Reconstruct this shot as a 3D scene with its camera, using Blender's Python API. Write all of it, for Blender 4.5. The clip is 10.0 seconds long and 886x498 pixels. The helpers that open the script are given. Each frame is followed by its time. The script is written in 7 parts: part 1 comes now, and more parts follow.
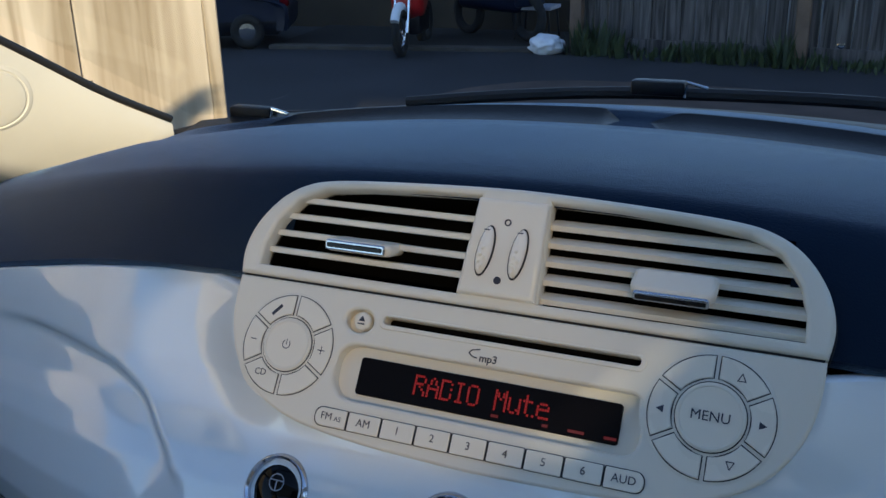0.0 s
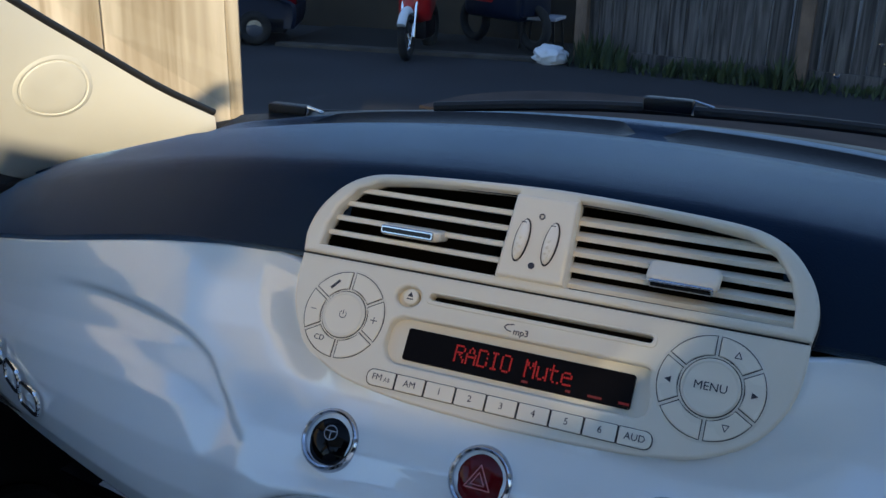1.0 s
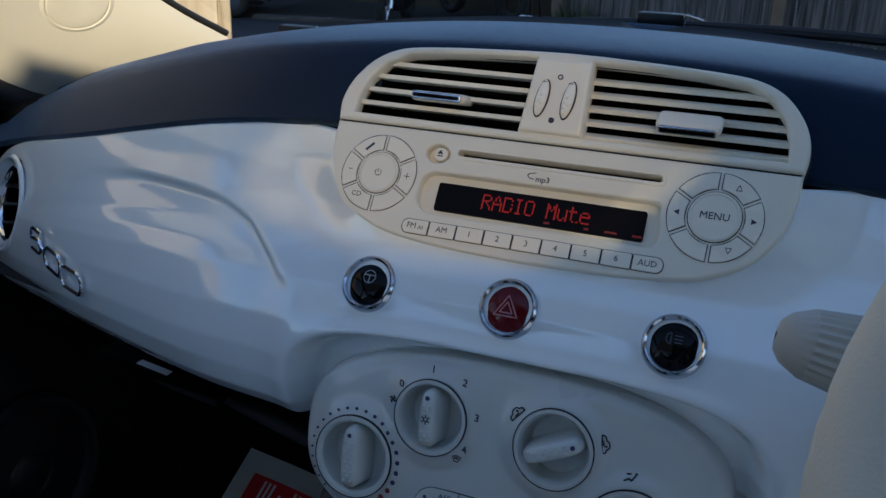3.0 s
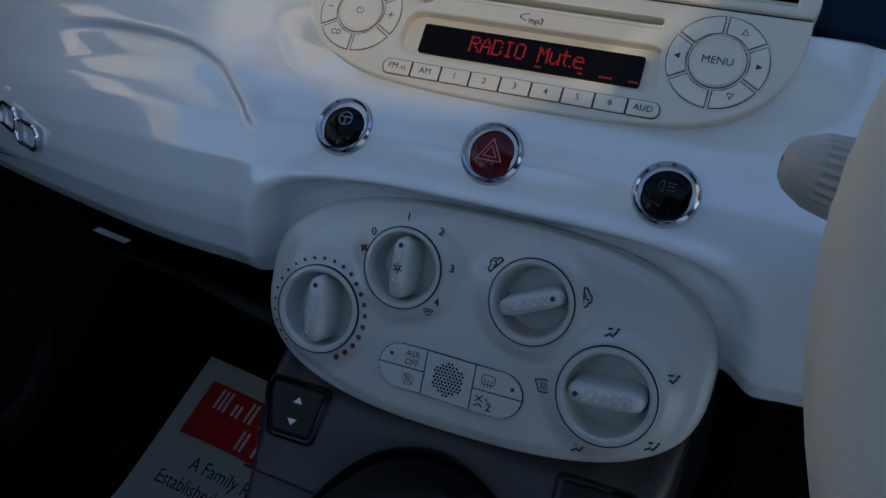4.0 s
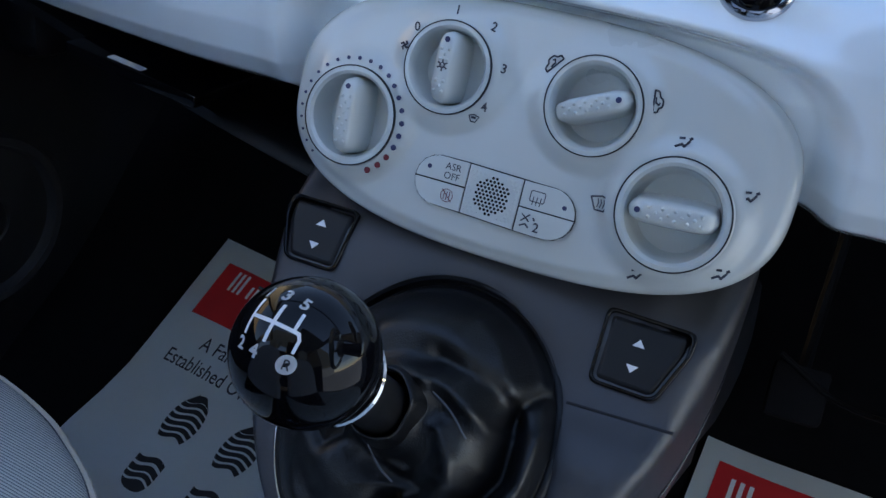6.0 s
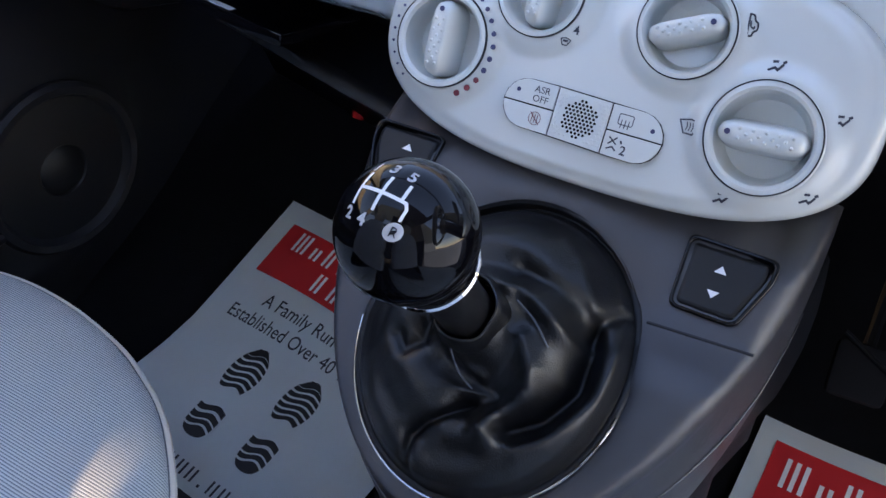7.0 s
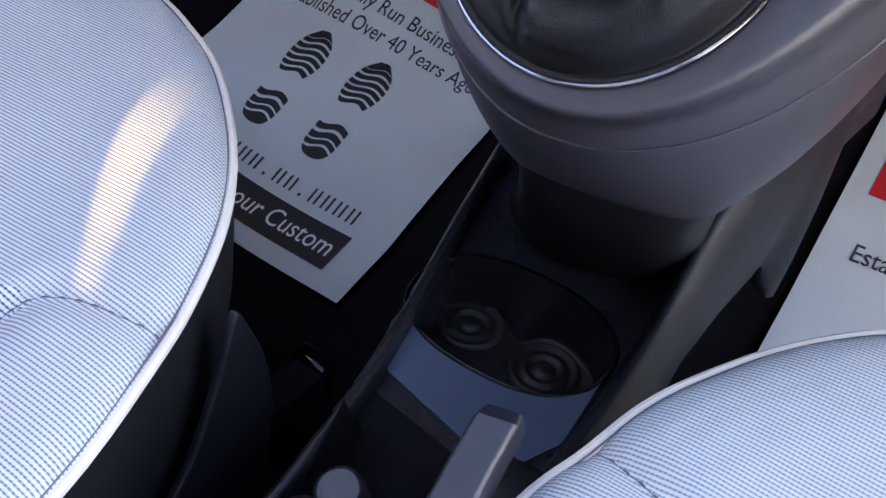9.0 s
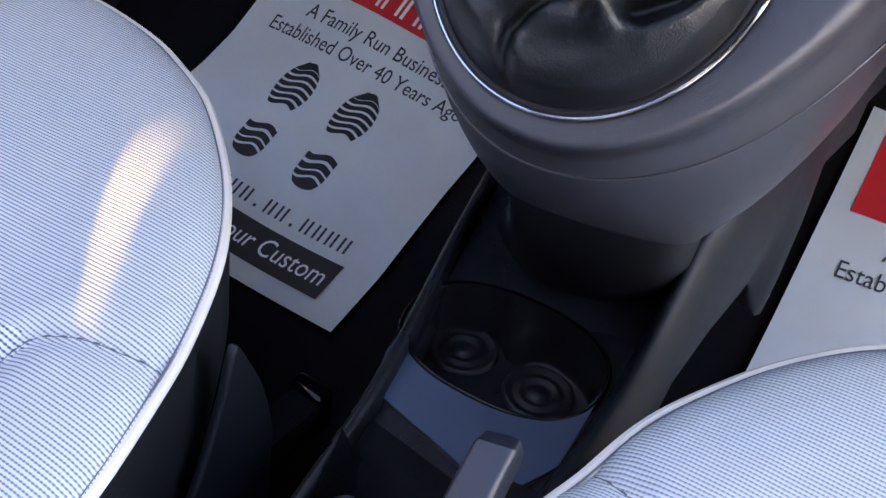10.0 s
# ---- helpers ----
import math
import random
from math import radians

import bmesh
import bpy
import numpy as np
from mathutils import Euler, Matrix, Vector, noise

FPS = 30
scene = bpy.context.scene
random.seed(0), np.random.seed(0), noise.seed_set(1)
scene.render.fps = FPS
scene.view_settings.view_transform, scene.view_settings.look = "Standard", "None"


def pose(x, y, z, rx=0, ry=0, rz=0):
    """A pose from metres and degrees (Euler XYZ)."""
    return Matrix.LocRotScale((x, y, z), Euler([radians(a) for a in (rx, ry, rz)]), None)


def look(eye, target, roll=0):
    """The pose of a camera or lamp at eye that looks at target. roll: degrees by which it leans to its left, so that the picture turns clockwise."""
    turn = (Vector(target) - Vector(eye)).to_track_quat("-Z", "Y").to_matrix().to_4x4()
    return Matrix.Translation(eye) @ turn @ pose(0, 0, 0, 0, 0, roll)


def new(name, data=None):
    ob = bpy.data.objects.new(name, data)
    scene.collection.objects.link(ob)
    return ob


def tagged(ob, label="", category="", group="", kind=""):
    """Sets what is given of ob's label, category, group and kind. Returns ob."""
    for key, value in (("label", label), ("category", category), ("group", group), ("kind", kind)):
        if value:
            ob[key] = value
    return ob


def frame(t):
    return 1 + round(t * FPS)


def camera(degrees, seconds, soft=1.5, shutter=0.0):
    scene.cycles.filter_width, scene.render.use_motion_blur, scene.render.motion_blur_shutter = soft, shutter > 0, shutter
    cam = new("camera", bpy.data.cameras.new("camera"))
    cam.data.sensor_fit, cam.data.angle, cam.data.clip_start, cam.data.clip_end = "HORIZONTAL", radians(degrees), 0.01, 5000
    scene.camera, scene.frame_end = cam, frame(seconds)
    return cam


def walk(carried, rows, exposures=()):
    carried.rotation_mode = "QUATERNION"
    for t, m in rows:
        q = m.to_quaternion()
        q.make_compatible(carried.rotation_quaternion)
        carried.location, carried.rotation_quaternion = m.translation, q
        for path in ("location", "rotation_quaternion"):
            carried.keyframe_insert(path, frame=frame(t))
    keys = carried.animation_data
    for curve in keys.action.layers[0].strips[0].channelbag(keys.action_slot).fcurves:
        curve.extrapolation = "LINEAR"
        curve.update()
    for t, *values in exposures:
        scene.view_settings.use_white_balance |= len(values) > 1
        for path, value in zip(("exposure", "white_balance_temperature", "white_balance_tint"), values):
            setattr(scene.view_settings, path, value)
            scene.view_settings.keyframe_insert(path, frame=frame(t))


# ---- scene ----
cam = camera(50.1, 10.0)
PATH = [
    (0, (0.149, -0.012, 1.122), (-0.62, 1.7, 0.433), -1.5),
    (0.5, (0.156, -0.051, 1.135), (-0.623, 1.659, 0.451), -0.3),
    (0.8, (0.1545, -0.075, 1.137), (-0.6175, 1.643, 0.465), 0.65),
    (1, (0.153, -0.09, 1.138), (-0.603, 1.632, 0.458), 1.3),
    (1.5, (0.158, -0.123, 1.125), (-0.569, 1.602, 0.423), 1.1),
    (2, (0.162, -0.144, 1.118), (-0.614, 1.549, 0.39), -0.9),
    (2.2, (0.157, -0.154, 1.117), (-0.649, 1.514, 0.365), -2.2),
    (3.3, (0.156, -0.177, 1.055), (-0.497, 1.574, 0.341), 3.0),
    (3.5, (0.156, -0.171, 1.032), (-0.479, 1.576, 0.295), 3.9),
    (4, (0.154, -0.171, 1.0), (-0.483, 1.562, 0.232), 5.2),
    (4.5, (0.159, -0.154, 0.953), (-0.49, 1.575, 0.187), 5.4),
    (5, (0.158, -0.15, 0.938), (-0.492, 1.558, 0.126), 5.8),
    (5.2, (0.158, -0.148, 0.927), (-0.5, 1.565, 0.131), 6.3),
    (6.5, (0.134, -0.159, 0.887), (-0.525, 1.504, -0.007), 9.2),
    (7, (0.14, -0.183, 0.862), (-0.596, 1.466, 0.001), 9.3),
    (7.5, (0.152, -0.19, 0.847), (-0.652, 1.401, -0.06), 7.0),
    (8, (0.145, -0.186, 0.804), (-0.63, 1.34, -0.232), 8.1),
    (8.5, (0.125, -0.16, 0.751), (-0.584, 1.275, -0.449), 7.6),
    (9, (0.117, -0.147, 0.729), (-0.556, 1.23, -0.556), 7.0),
    (9.5, (0.113, -0.143, 0.716), (-0.515, 1.225, -0.602), 7.7),
    (10, (0.116, -0.154, 0.738), (-0.551, 1.261, -0.508), 6.0),
]
EXPOSURES = [(0.0, 1.05, 6650, 14), (2.2, 1.1, 6500, 14), (3.6, 0.8, 7050, 15), (4.5, 1.0, 6650, 14), (5.0, 1.5, 6800, 15), (6.5, 2.75, 7600, 22), (7.5, 3.55, 8450, 31), (9.0, 4.0, 8950, 33), (10.0, 4.05, 8950, 33)]
walk(cam, [(t, look(eye, target, roll)) for t, eye, target, roll in PATH], EXPOSURES)

from mathutils.bvhtree import BVHTree

# ---- world, sun, exposure ----
SUN = Vector((-0.446, 1.0, -0.40)).normalized()
world = bpy.data.worlds.new("sky")
scene.world = world
world.use_nodes = True
_n = world.node_tree.nodes
_sky = _n.new("ShaderNodeTexSky")
_sky.sky_type, _sky.sun_disc = "NISHITA", False
_sky.sun_elevation = math.asin(-SUN.z)
_sky.sun_rotation = math.atan2(-SUN.x, -SUN.y)
_sky.dust_density, _sky.ozone_density = 0.0, 3.0
_n["Background"].inputs["Strength"].default_value = 0.15
world.node_tree.links.new(_sky.outputs[0], _n["Background"].inputs["Color"])
sun = new("sun", bpy.data.lights.new("sun", "SUN"))
sun.data.energy, sun.data.angle, sun.data.color = 2.7, radians(0.9), (0.95, 0.84, 0.57)
sun.matrix_world = look((6, -4, 5), Vector((6, -4, 5)) + SUN)

# area lamp added in the driver's open doorway to brighten that side
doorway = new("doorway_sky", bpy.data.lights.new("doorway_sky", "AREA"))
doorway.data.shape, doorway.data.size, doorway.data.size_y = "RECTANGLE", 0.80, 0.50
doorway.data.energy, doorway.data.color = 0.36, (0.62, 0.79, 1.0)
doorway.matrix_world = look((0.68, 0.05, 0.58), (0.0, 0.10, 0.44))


# ---- materials ----
def material(name, color, rough=0.5, metal=0.0, coat=0.0, var=0.06, var_scale=6.0, grain=0.0, grain_scale=900.0, spec=0.5, rough_var=0.08, sheen_tint=None):
    """A surface with slow colour drift, roughness wear and fine grain relief, in real-world size."""
    m = bpy.data.materials.new(name)
    m.use_nodes = True
    n, l = m.node_tree.nodes, m.node_tree.links
    b = n["Principled BSDF"]
    b.inputs["Metallic"].default_value = metal
    b.inputs["Coat Weight"].default_value = coat
    b.inputs["Coat Roughness"].default_value = 0.04
    b.inputs["Specular IOR Level"].default_value = spec
    if sheen_tint:
        b.inputs["Specular Tint"].default_value = (*sheen_tint, 1)
    geo = n.new("ShaderNodeNewGeometry")
    slow = n.new("ShaderNodeTexNoise")
    slow.inputs["Scale"].default_value, slow.inputs["Detail"].default_value = var_scale, 6
    l.new(geo.outputs["Position"], slow.inputs["Vector"])
    ramp = n.new("ShaderNodeValToRGB")
    c = Vector(color)
    ramp.color_ramp.elements[0].position, ramp.color_ramp.elements[1].position = 0.3, 0.7
    ramp.color_ramp.elements[0].color = (*(c * (1 - var)), 1)
    ramp.color_ramp.elements[1].color = (*(c * (1 + var)), 1)
    l.new(slow.outputs["Fac"], ramp.inputs[0])
    l.new(ramp.outputs[0], b.inputs["Base Color"])
    fine = n.new("ShaderNodeTexNoise")
    fine.inputs["Scale"].default_value, fine.inputs["Detail"].default_value = grain_scale if grain else 60, 3
    l.new(geo.outputs["Position"], fine.inputs["Vector"])
    span = n.new("ShaderNodeMapRange")
    span.inputs["To Min"].default_value, span.inputs["To Max"].default_value = max(rough - rough_var, 0.01), rough + rough_var
    l.new(slow.outputs["Fac"], span.inputs["Value"])
    l.new(span.outputs[0], b.inputs["Roughness"])
    if grain:
        bump = n.new("ShaderNodeBump")
        bump.inputs["Strength"].default_value, bump.inputs["Distance"].default_value = grain, 0.0006
        l.new(fine.outputs["Fac"], bump.inputs["Height"])
        l.new(bump.outputs[0], b.inputs["Normal"])
    return m


def stripes(name, light, dark, pitch, angle):
    """Ribbed seat cloth: fine woven stripes that run across the cushion."""
    m = material(name, light, 0.85, var=0.05, spec=0.2)
    n, l = m.node_tree.nodes, m.node_tree.links
    b = n["Principled BSDF"]
    geo = n.new("ShaderNodeNewGeometry")
    turn = n.new("ShaderNodeMapping")
    turn.inputs["Rotation"].default_value = (0, 0, radians(angle))
    l.new(geo.outputs["Position"], turn.inputs["Vector"])
    wave = n.new("ShaderNodeTexWave")
    wave.bands_direction = "Y"
    wave.inputs["Scale"].default_value = 0.314159 / pitch
    wave.inputs["Distortion"].default_value = 0.15
    wave.inputs["Detail Scale"].default_value = 3.0
    l.new(turn.outputs[0], wave.inputs["Vector"])
    mix = n.new("ShaderNodeMixRGB")
    mix.inputs[1].default_value, mix.inputs[2].default_value = (*dark, 1), (*light, 1)
    ramp = n.new("ShaderNodeValToRGB")
    ramp.color_ramp.elements[0].position, ramp.color_ramp.elements[1].position = 0.15, 0.75
    cross = n.new("ShaderNodeTexWave")
    cross.bands_direction = "X"
    cross.inputs["Scale"].default_value = 0.314159 / (pitch * 0.9)
    cross.inputs["Distortion"].default_value = 0.3
    l.new(turn.outputs[0], cross.inputs["Vector"])
    lift = n.new("ShaderNodeMath")
    lift.operation = "MULTIPLY_ADD"
    lift.inputs[1].default_value = 0.30
    l.new(cross.outputs["Fac"], lift.inputs[0])
    l.new(wave.outputs["Fac"], lift.inputs[2])
    l.new(lift.outputs[0], ramp.inputs[0])
    l.new(ramp.outputs[0], mix.inputs[0])
    l.new(mix.outputs[0], b.inputs["Base Color"])
    weave = n.new("ShaderNodeTexNoise")
    weave.inputs["Scale"].default_value = 1400
    l.new(geo.outputs["Position"], weave.inputs["Vector"])
    add = n.new("ShaderNodeMath")
    l.new(wave.outputs["Fac"], add.inputs[0])
    l.new(weave.outputs["Fac"], add.inputs[1])
    bump = n.new("ShaderNodeBump")
    bump.inputs["Strength"].default_value, bump.inputs["Distance"].default_value = 0.6, 0.0006
    l.new(add.outputs[0], bump.inputs["Height"])
    l.new(bump.outputs[0], b.inputs["Normal"])
    return m


def glowing(name, color, strength):
    m = bpy.data.materials.new(name)
    m.use_nodes = True
    b = m.node_tree.nodes["Principled BSDF"]
    b.inputs["Base Color"].default_value = (0.02, 0.0, 0.0, 1)
    b.inputs["Emission Color"].default_value = (*color, 1)
    b.inputs["Emission Strength"].default_value = strength
    return m


def clear(name, tint=(1, 1, 1), rough=0.0):
    m = bpy.data.materials.new(name)
    m.use_nodes = True
    b = m.node_tree.nodes["Principled BSDF"]
    b.inputs["Base Color"].default_value = (*tint, 1)
    b.inputs["Transmission Weight"].default_value = 1.0
    b.inputs["Roughness"].default_value = rough
    b.inputs["IOR"].default_value = 1.33
    return m


def thin_glass(name, tint=(0.93, 0.95, 0.95)):
    """A pane too thin to bend the view: clear, with a mirror's share by the angle."""
    m = bpy.data.materials.new(name)
    m.use_nodes = True
    n, l = m.node_tree.nodes, m.node_tree.links
    n.remove(n["Principled BSDF"])
    mix, see, shine, edge = n.new("ShaderNodeMixShader"), n.new("ShaderNodeBsdfTransparent"), n.new("ShaderNodeBsdfGlossy"), n.new("ShaderNodeLayerWeight")
    shine.inputs["Roughness"].default_value, edge.inputs["Blend"].default_value = 0.0, 0.10
    fres = n.new("ShaderNodeMath")
    fres.operation, fres.inputs[1].default_value = "MULTIPLY", 0.35
    l.new(edge.outputs["Facing"], fres.inputs[0])
    see.inputs["Color"].default_value = (*tint, 1)
    l.new(fres.outputs[0], mix.inputs[0])
    l.new(see.outputs[0], mix.inputs[1])
    l.new(shine.outputs[0], mix.inputs[2])
    l.new(mix.outputs[0], n["Material Output"].inputs["Surface"])
    return m


def grain_wood(name, light, dark, scale):
    m = material(name, light, 0.75, var=0.1, var_scale=2.0)
    n, l = m.node_tree.nodes, m.node_tree.links
    b = n["Principled BSDF"]
    geo = n.new("ShaderNodeNewGeometry")
    info = n.new("ShaderNodeObjectInfo")
    shift = n.new("ShaderNodeVectorMath")
    shift.operation = "SCALE"
    shift.inputs[0].default_value = (7, 5, 3)
    l.new(info.outputs["Random"], shift.inputs["Scale"])
    add = n.new("ShaderNodeVectorMath")
    l.new(geo.outputs["Position"], add.inputs[0])
    l.new(shift.outputs[0], add.inputs[1])
    squash = n.new("ShaderNodeMapping")
    squash.inputs["Scale"].default_value = (1, 1, 0.06)
    l.new(add.outputs[0], squash.inputs["Vector"])
    tex = n.new("ShaderNodeTexNoise")
    tex.inputs["Scale"].default_value, tex.inputs["Detail"].default_value = scale, 8
    tex.inputs["Distortion"].default_value = 1.2
    l.new(squash.outputs[0], tex.inputs["Vector"])
    ramp = n.new("ShaderNodeValToRGB")
    ramp.color_ramp.elements[0].position, ramp.color_ramp.elements[1].position = 0.35, 0.66
    ramp.color_ramp.elements[0].color, ramp.color_ramp.elements[1].color = (*dark, 1), (*light, 1)
    l.new(tex.outputs["Fac"], ramp.inputs[0])
    l.new(ramp.outputs[0], b.inputs["Base Color"])
    bump = n.new("ShaderNodeBump")
    bump.inputs["Strength"].default_value, bump.inputs["Distance"].default_value = 0.4, 0.003
    l.new(tex.outputs["Fac"], bump.inputs["Height"])
    l.new(bump.outputs[0], b.inputs["Normal"])
    return m


CREAM = material("cream_plastic", (0.77, 0.72, 0.61), 0.36, grain=0.12, grain_scale=2500, var=0.04)
CREAM_SATIN = material("cream_satin", (0.82, 0.76, 0.64), 0.3, grain=0.05, grain_scale=2500, var=0.03)
CREAM_GLOSS = material("cream_gloss", (0.90, 0.84, 0.74), 0.10, coat=0.8, var=0.03, rough_var=0.03)
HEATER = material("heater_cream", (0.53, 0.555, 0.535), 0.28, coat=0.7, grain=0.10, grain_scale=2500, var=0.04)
WHITE = material("white_gloss", (0.77, 0.83, 0.86), 0.25, coat=1.0, var=0.02, rough_var=0.03)
WHITE.node_tree.nodes["Principled BSDF"].inputs["Coat IOR"].default_value = 1.75
WHITE.node_tree.nodes["Principled BSDF"].inputs["Coat Roughness"].default_value = 0.015
# blue base, specular tint and sheen stand in for the blue sky reflected here
PAD = material("soft_dash", (0.0066, 0.0138, 0.0295), 0.46, grain=0.6, grain_scale=1100, var=0.14, spec=0.16, sheen_tint=(0.34, 0.66, 1.0))
for _slot, _v in (("Sheen Weight", 0.5), ("Sheen Roughness", 0.35), ("Sheen Tint", (0.35, 0.62, 1.0, 1))):
    PAD.node_tree.nodes["Principled BSDF"].inputs[_slot].default_value = _v
GREY = material("console_plastic", (0.0170, 0.0168, 0.0222), 0.31, grain=0.5, grain_scale=2400, var=0.12, spec=0.78)
TUB = material("tunnel_plastic", (0.009, 0.0105, 0.0145), 0.27, grain=0.3, grain_scale=2600, var=0.10)
SATIN_TUB = material("satin_tunnel_plastic", (0.0075, 0.009, 0.013), 0.46, grain=0.3, grain_scale=2600, var=0.10, spec=0.28)
SIDE_PLASTIC = material("seat_side_plastic", (0.0065, 0.0078, 0.0115), 0.45, grain=0.3, grain_scale=2600, spec=0.3)
BLACK = material("black_plastic", (0.0045, 0.005, 0.0068), 0.42, grain=0.4, grain_scale=1800, spec=0.32)
VOID = material("vent_inside", (0.003, 0.003, 0.003), 0.8, spec=0.05)
LINE = material("dark_gap", (0.008, 0.0085, 0.012), 0.7)
INK = material("grey_print", (0.030, 0.033, 0.050), 0.6)
NAVY = material("navy_print", (0.03, 0.035, 0.10), 0.5)
MAROON = material("maroon_print", (0.16, 0.01, 0.02), 0.5)
CHROME = material("chrome", (0.82, 0.83, 0.85), 0.06, metal=1.0, var=0.02, rough_var=0.03)
RING_CHROME = material("satin_chrome", (0.52, 0.54, 0.59), 0.14, metal=1.0, var=0.02, rough_var=0.03)
DARK_CHROME = material("dull_chrome", (0.30, 0.31, 0.33), 0.16, metal=1.0, rough_var=0.05)
PIANO = material("gloss_black", (0.0025, 0.0025, 0.0035), 0.04, coat=0.05, spec=0.20, rough_var=0.02)
RED_LENS = material("red_lens", (0.12, 0.003, 0.006), 0.09, spec=0.32, rough_var=0.04)
CAP = material("button_black", (0.0025, 0.0025, 0.0035), 0.06, spec=0.16, rough_var=0.03)
LEATHER = material("black_leather", (0.0040, 0.0042, 0.0052), 0.34, grain=0.5, grain_scale=1100, var=0.2, spec=0.40)
HIDE = material("cream_leather", (0.60, 0.56, 0.46), 0.48, grain=0.4, grain_scale=700)
CLOTH = stripes("ribbed_cloth", (0.53, 0.572, 0.577), (0.150, 0.184, 0.215), 0.0025, 3)
CLOTH_FINE = stripes("fine_ribbed_cloth", (0.465, 0.52, 0.53), (0.16, 0.21, 0.255), 0.0025, 3)
CLOTH_BOLD = stripes("bold_ribbed_cloth", (0.60, 0.645, 0.64), (0.045, 0.09, 0.15), 0.0032, 3)
CLOTH_PALE = stripes("pale_cloth", (0.62, 0.65, 0.70), (0.45, 0.49, 0.55), 0.0016, 3)
PIPING = material("white_piping", (0.66, 0.62, 0.55), 0.5, grain=0.3)
SIDE_CLOTH = material("dark_cloth", (0.006, 0.0065, 0.009), 0.9, spec=0.2, grain=0.8, grain_scale=900)
CARPET = material("black_carpet", (0.0045, 0.0045, 0.0055), 0.95, spec=0.12, grain=1.0, grain_scale=500, var=0.3, var_scale=40)
PAPER = material("mat_paper", (0.87, 0.93, 0.925), 0.6, var=0.03, var_scale=14)
PAPER_RED = material("red_print", (0.60, 0.018, 0.022), 0.6)
PAPER_BLACK = material("black_print", (0.012, 0.013, 0.016), 0.6)
PRINT_WHITE = material("white_print", (0.78, 0.78, 0.80), 0.6)
SCREEN = material("display_black", (0.004, 0.003, 0.004), 0.3, spec=0.10, rough_var=0.05)
SWITCH = material("switch_black", (0.007, 0.007, 0.008), 0.38, grain=0.25, grain_scale=2600, spec=0.3)
GLOW_RED = glowing("display_red", (1.0, 0.025, 0.015), 0.105)
DIM_RED = glowing("display_dim_red", (1.0, 0.05, 0.03), 0.035)
GLASS = thin_glass("window_glass")
DARK_GLASS = thin_glass("tinted_glass", (0.33, 0.285, 0.225))
DIMMING_PANE = thin_glass("dimming_pane", (0.150, 0.127, 0.094))
THREAD = material("grey_thread", (0.09, 0.10, 0.12), 0.8)
DROP = clear("water_drop")
DOOR = material("door_plastic", (0.010, 0.0105, 0.0135), 0.5, grain=0.6, grain_scale=900, spec=0.22)
TRIM = material("pillar_trim", (0.66, 0.63, 0.55), 0.6, grain=0.25, grain_scale=1500)
LINING = material("headlining", (0.34, 0.33, 0.31), 0.9)
RUBBER = material("rubber_seal", (0.01, 0.01, 0.011), 0.6)
BOARD = grain_wood("sunlit_boards", (0.60, 0.51, 0.40), (0.30, 0.23, 0.15), 15.0)
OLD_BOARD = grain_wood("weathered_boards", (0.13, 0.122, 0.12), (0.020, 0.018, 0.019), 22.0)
ASPHALT = material("asphalt", (0.027, 0.027, 0.031), 0.9, grain=0.9, grain_scale=160, var=0.25, var_scale=1.4)
BRICKISH = material("dark_render", (0.045, 0.034, 0.022), 0.9, var=0.3, var_scale=2.0)
LEAF = material("weed_leaf", (0.035, 0.055, 0.018), 0.7, var=0.4, var_scale=12)
BIKE_RED = material("bike_red", (0.42, 0.01, 0.012), 0.3, coat=0.8)
TYRE = material("tyre", (0.012, 0.012, 0.012), 0.85)
CAR_PAINT = material("dark_car_paint", (0.005, 0.010, 0.026), 0.45, coat=0.05, spec=0.22)
BAG = material("white_bag", (0.72, 0.76, 0.82), 0.5)
CLAY = material("red_soil", (0.085, 0.058, 0.047), 0.95, var=0.3, var_scale=3)


# ---- building helpers ----
def finish(mesh, mat, angle=38):
    mesh.materials.clear()
    mesh.materials.append(mat)
    for p in mesh.polygons:
        p.use_smooth = True
    if angle:
        mesh.set_sharp_from_angle(angle=radians(angle))
    mesh.update()
    return mesh


def thing(name, at, label, category, group="", kind=""):
    ob = new(name)
    ob.location = at
    ob.empty_display_size = 0.02
    return tagged(ob, label, category, group, kind)


def part(name, shape, mat, parent=None, label="", angle=38):
    """Links a bmesh or mesh, given in world metres, as one object under a thing or part."""
    if isinstance(shape, bmesh.types.BMesh):
        mesh = bpy.data.meshes.new(name)
        bmesh.ops.recalc_face_normals(shape, faces=shape.faces)
        shape.to_mesh(mesh)
        shape.free()
    else:
        mesh = shape
    finish(mesh, mat, angle)
    ob = new(name, mesh)
    if parent is not None:
        ob.parent = parent
        ob.matrix_parent_inverse = Matrix.Translation(-parent.location)
    if label:
        ob["label"] = label
    return ob


def alone(name, shape, mat, label, category, kind="", group="", angle=38):
    return tagged(part(name, shape, mat, None, "", angle), label, category, group, kind)


def plane_frame(origin, up, right=(1, 0, 0)):
    """Local x along right, y along up, z out of the face."""
    r = Vector(right).normalized()
    n = r.cross(Vector(up)).normalized()
    u = n.cross(r)
    m = Matrix((r, u, n)).transposed().to_4x4()
    m.translation = origin
    return m


def from_curve(cu):
    ob = bpy.data.objects.new("tmp", cu)
    scene.collection.objects.link(ob)
    mesh = bpy.data.meshes.new_from_object(ob.evaluated_get(bpy.context.evaluated_depsgraph_get()))
    bpy.data.objects.remove(ob)
    bpy.data.curves.remove(cu)
    return mesh


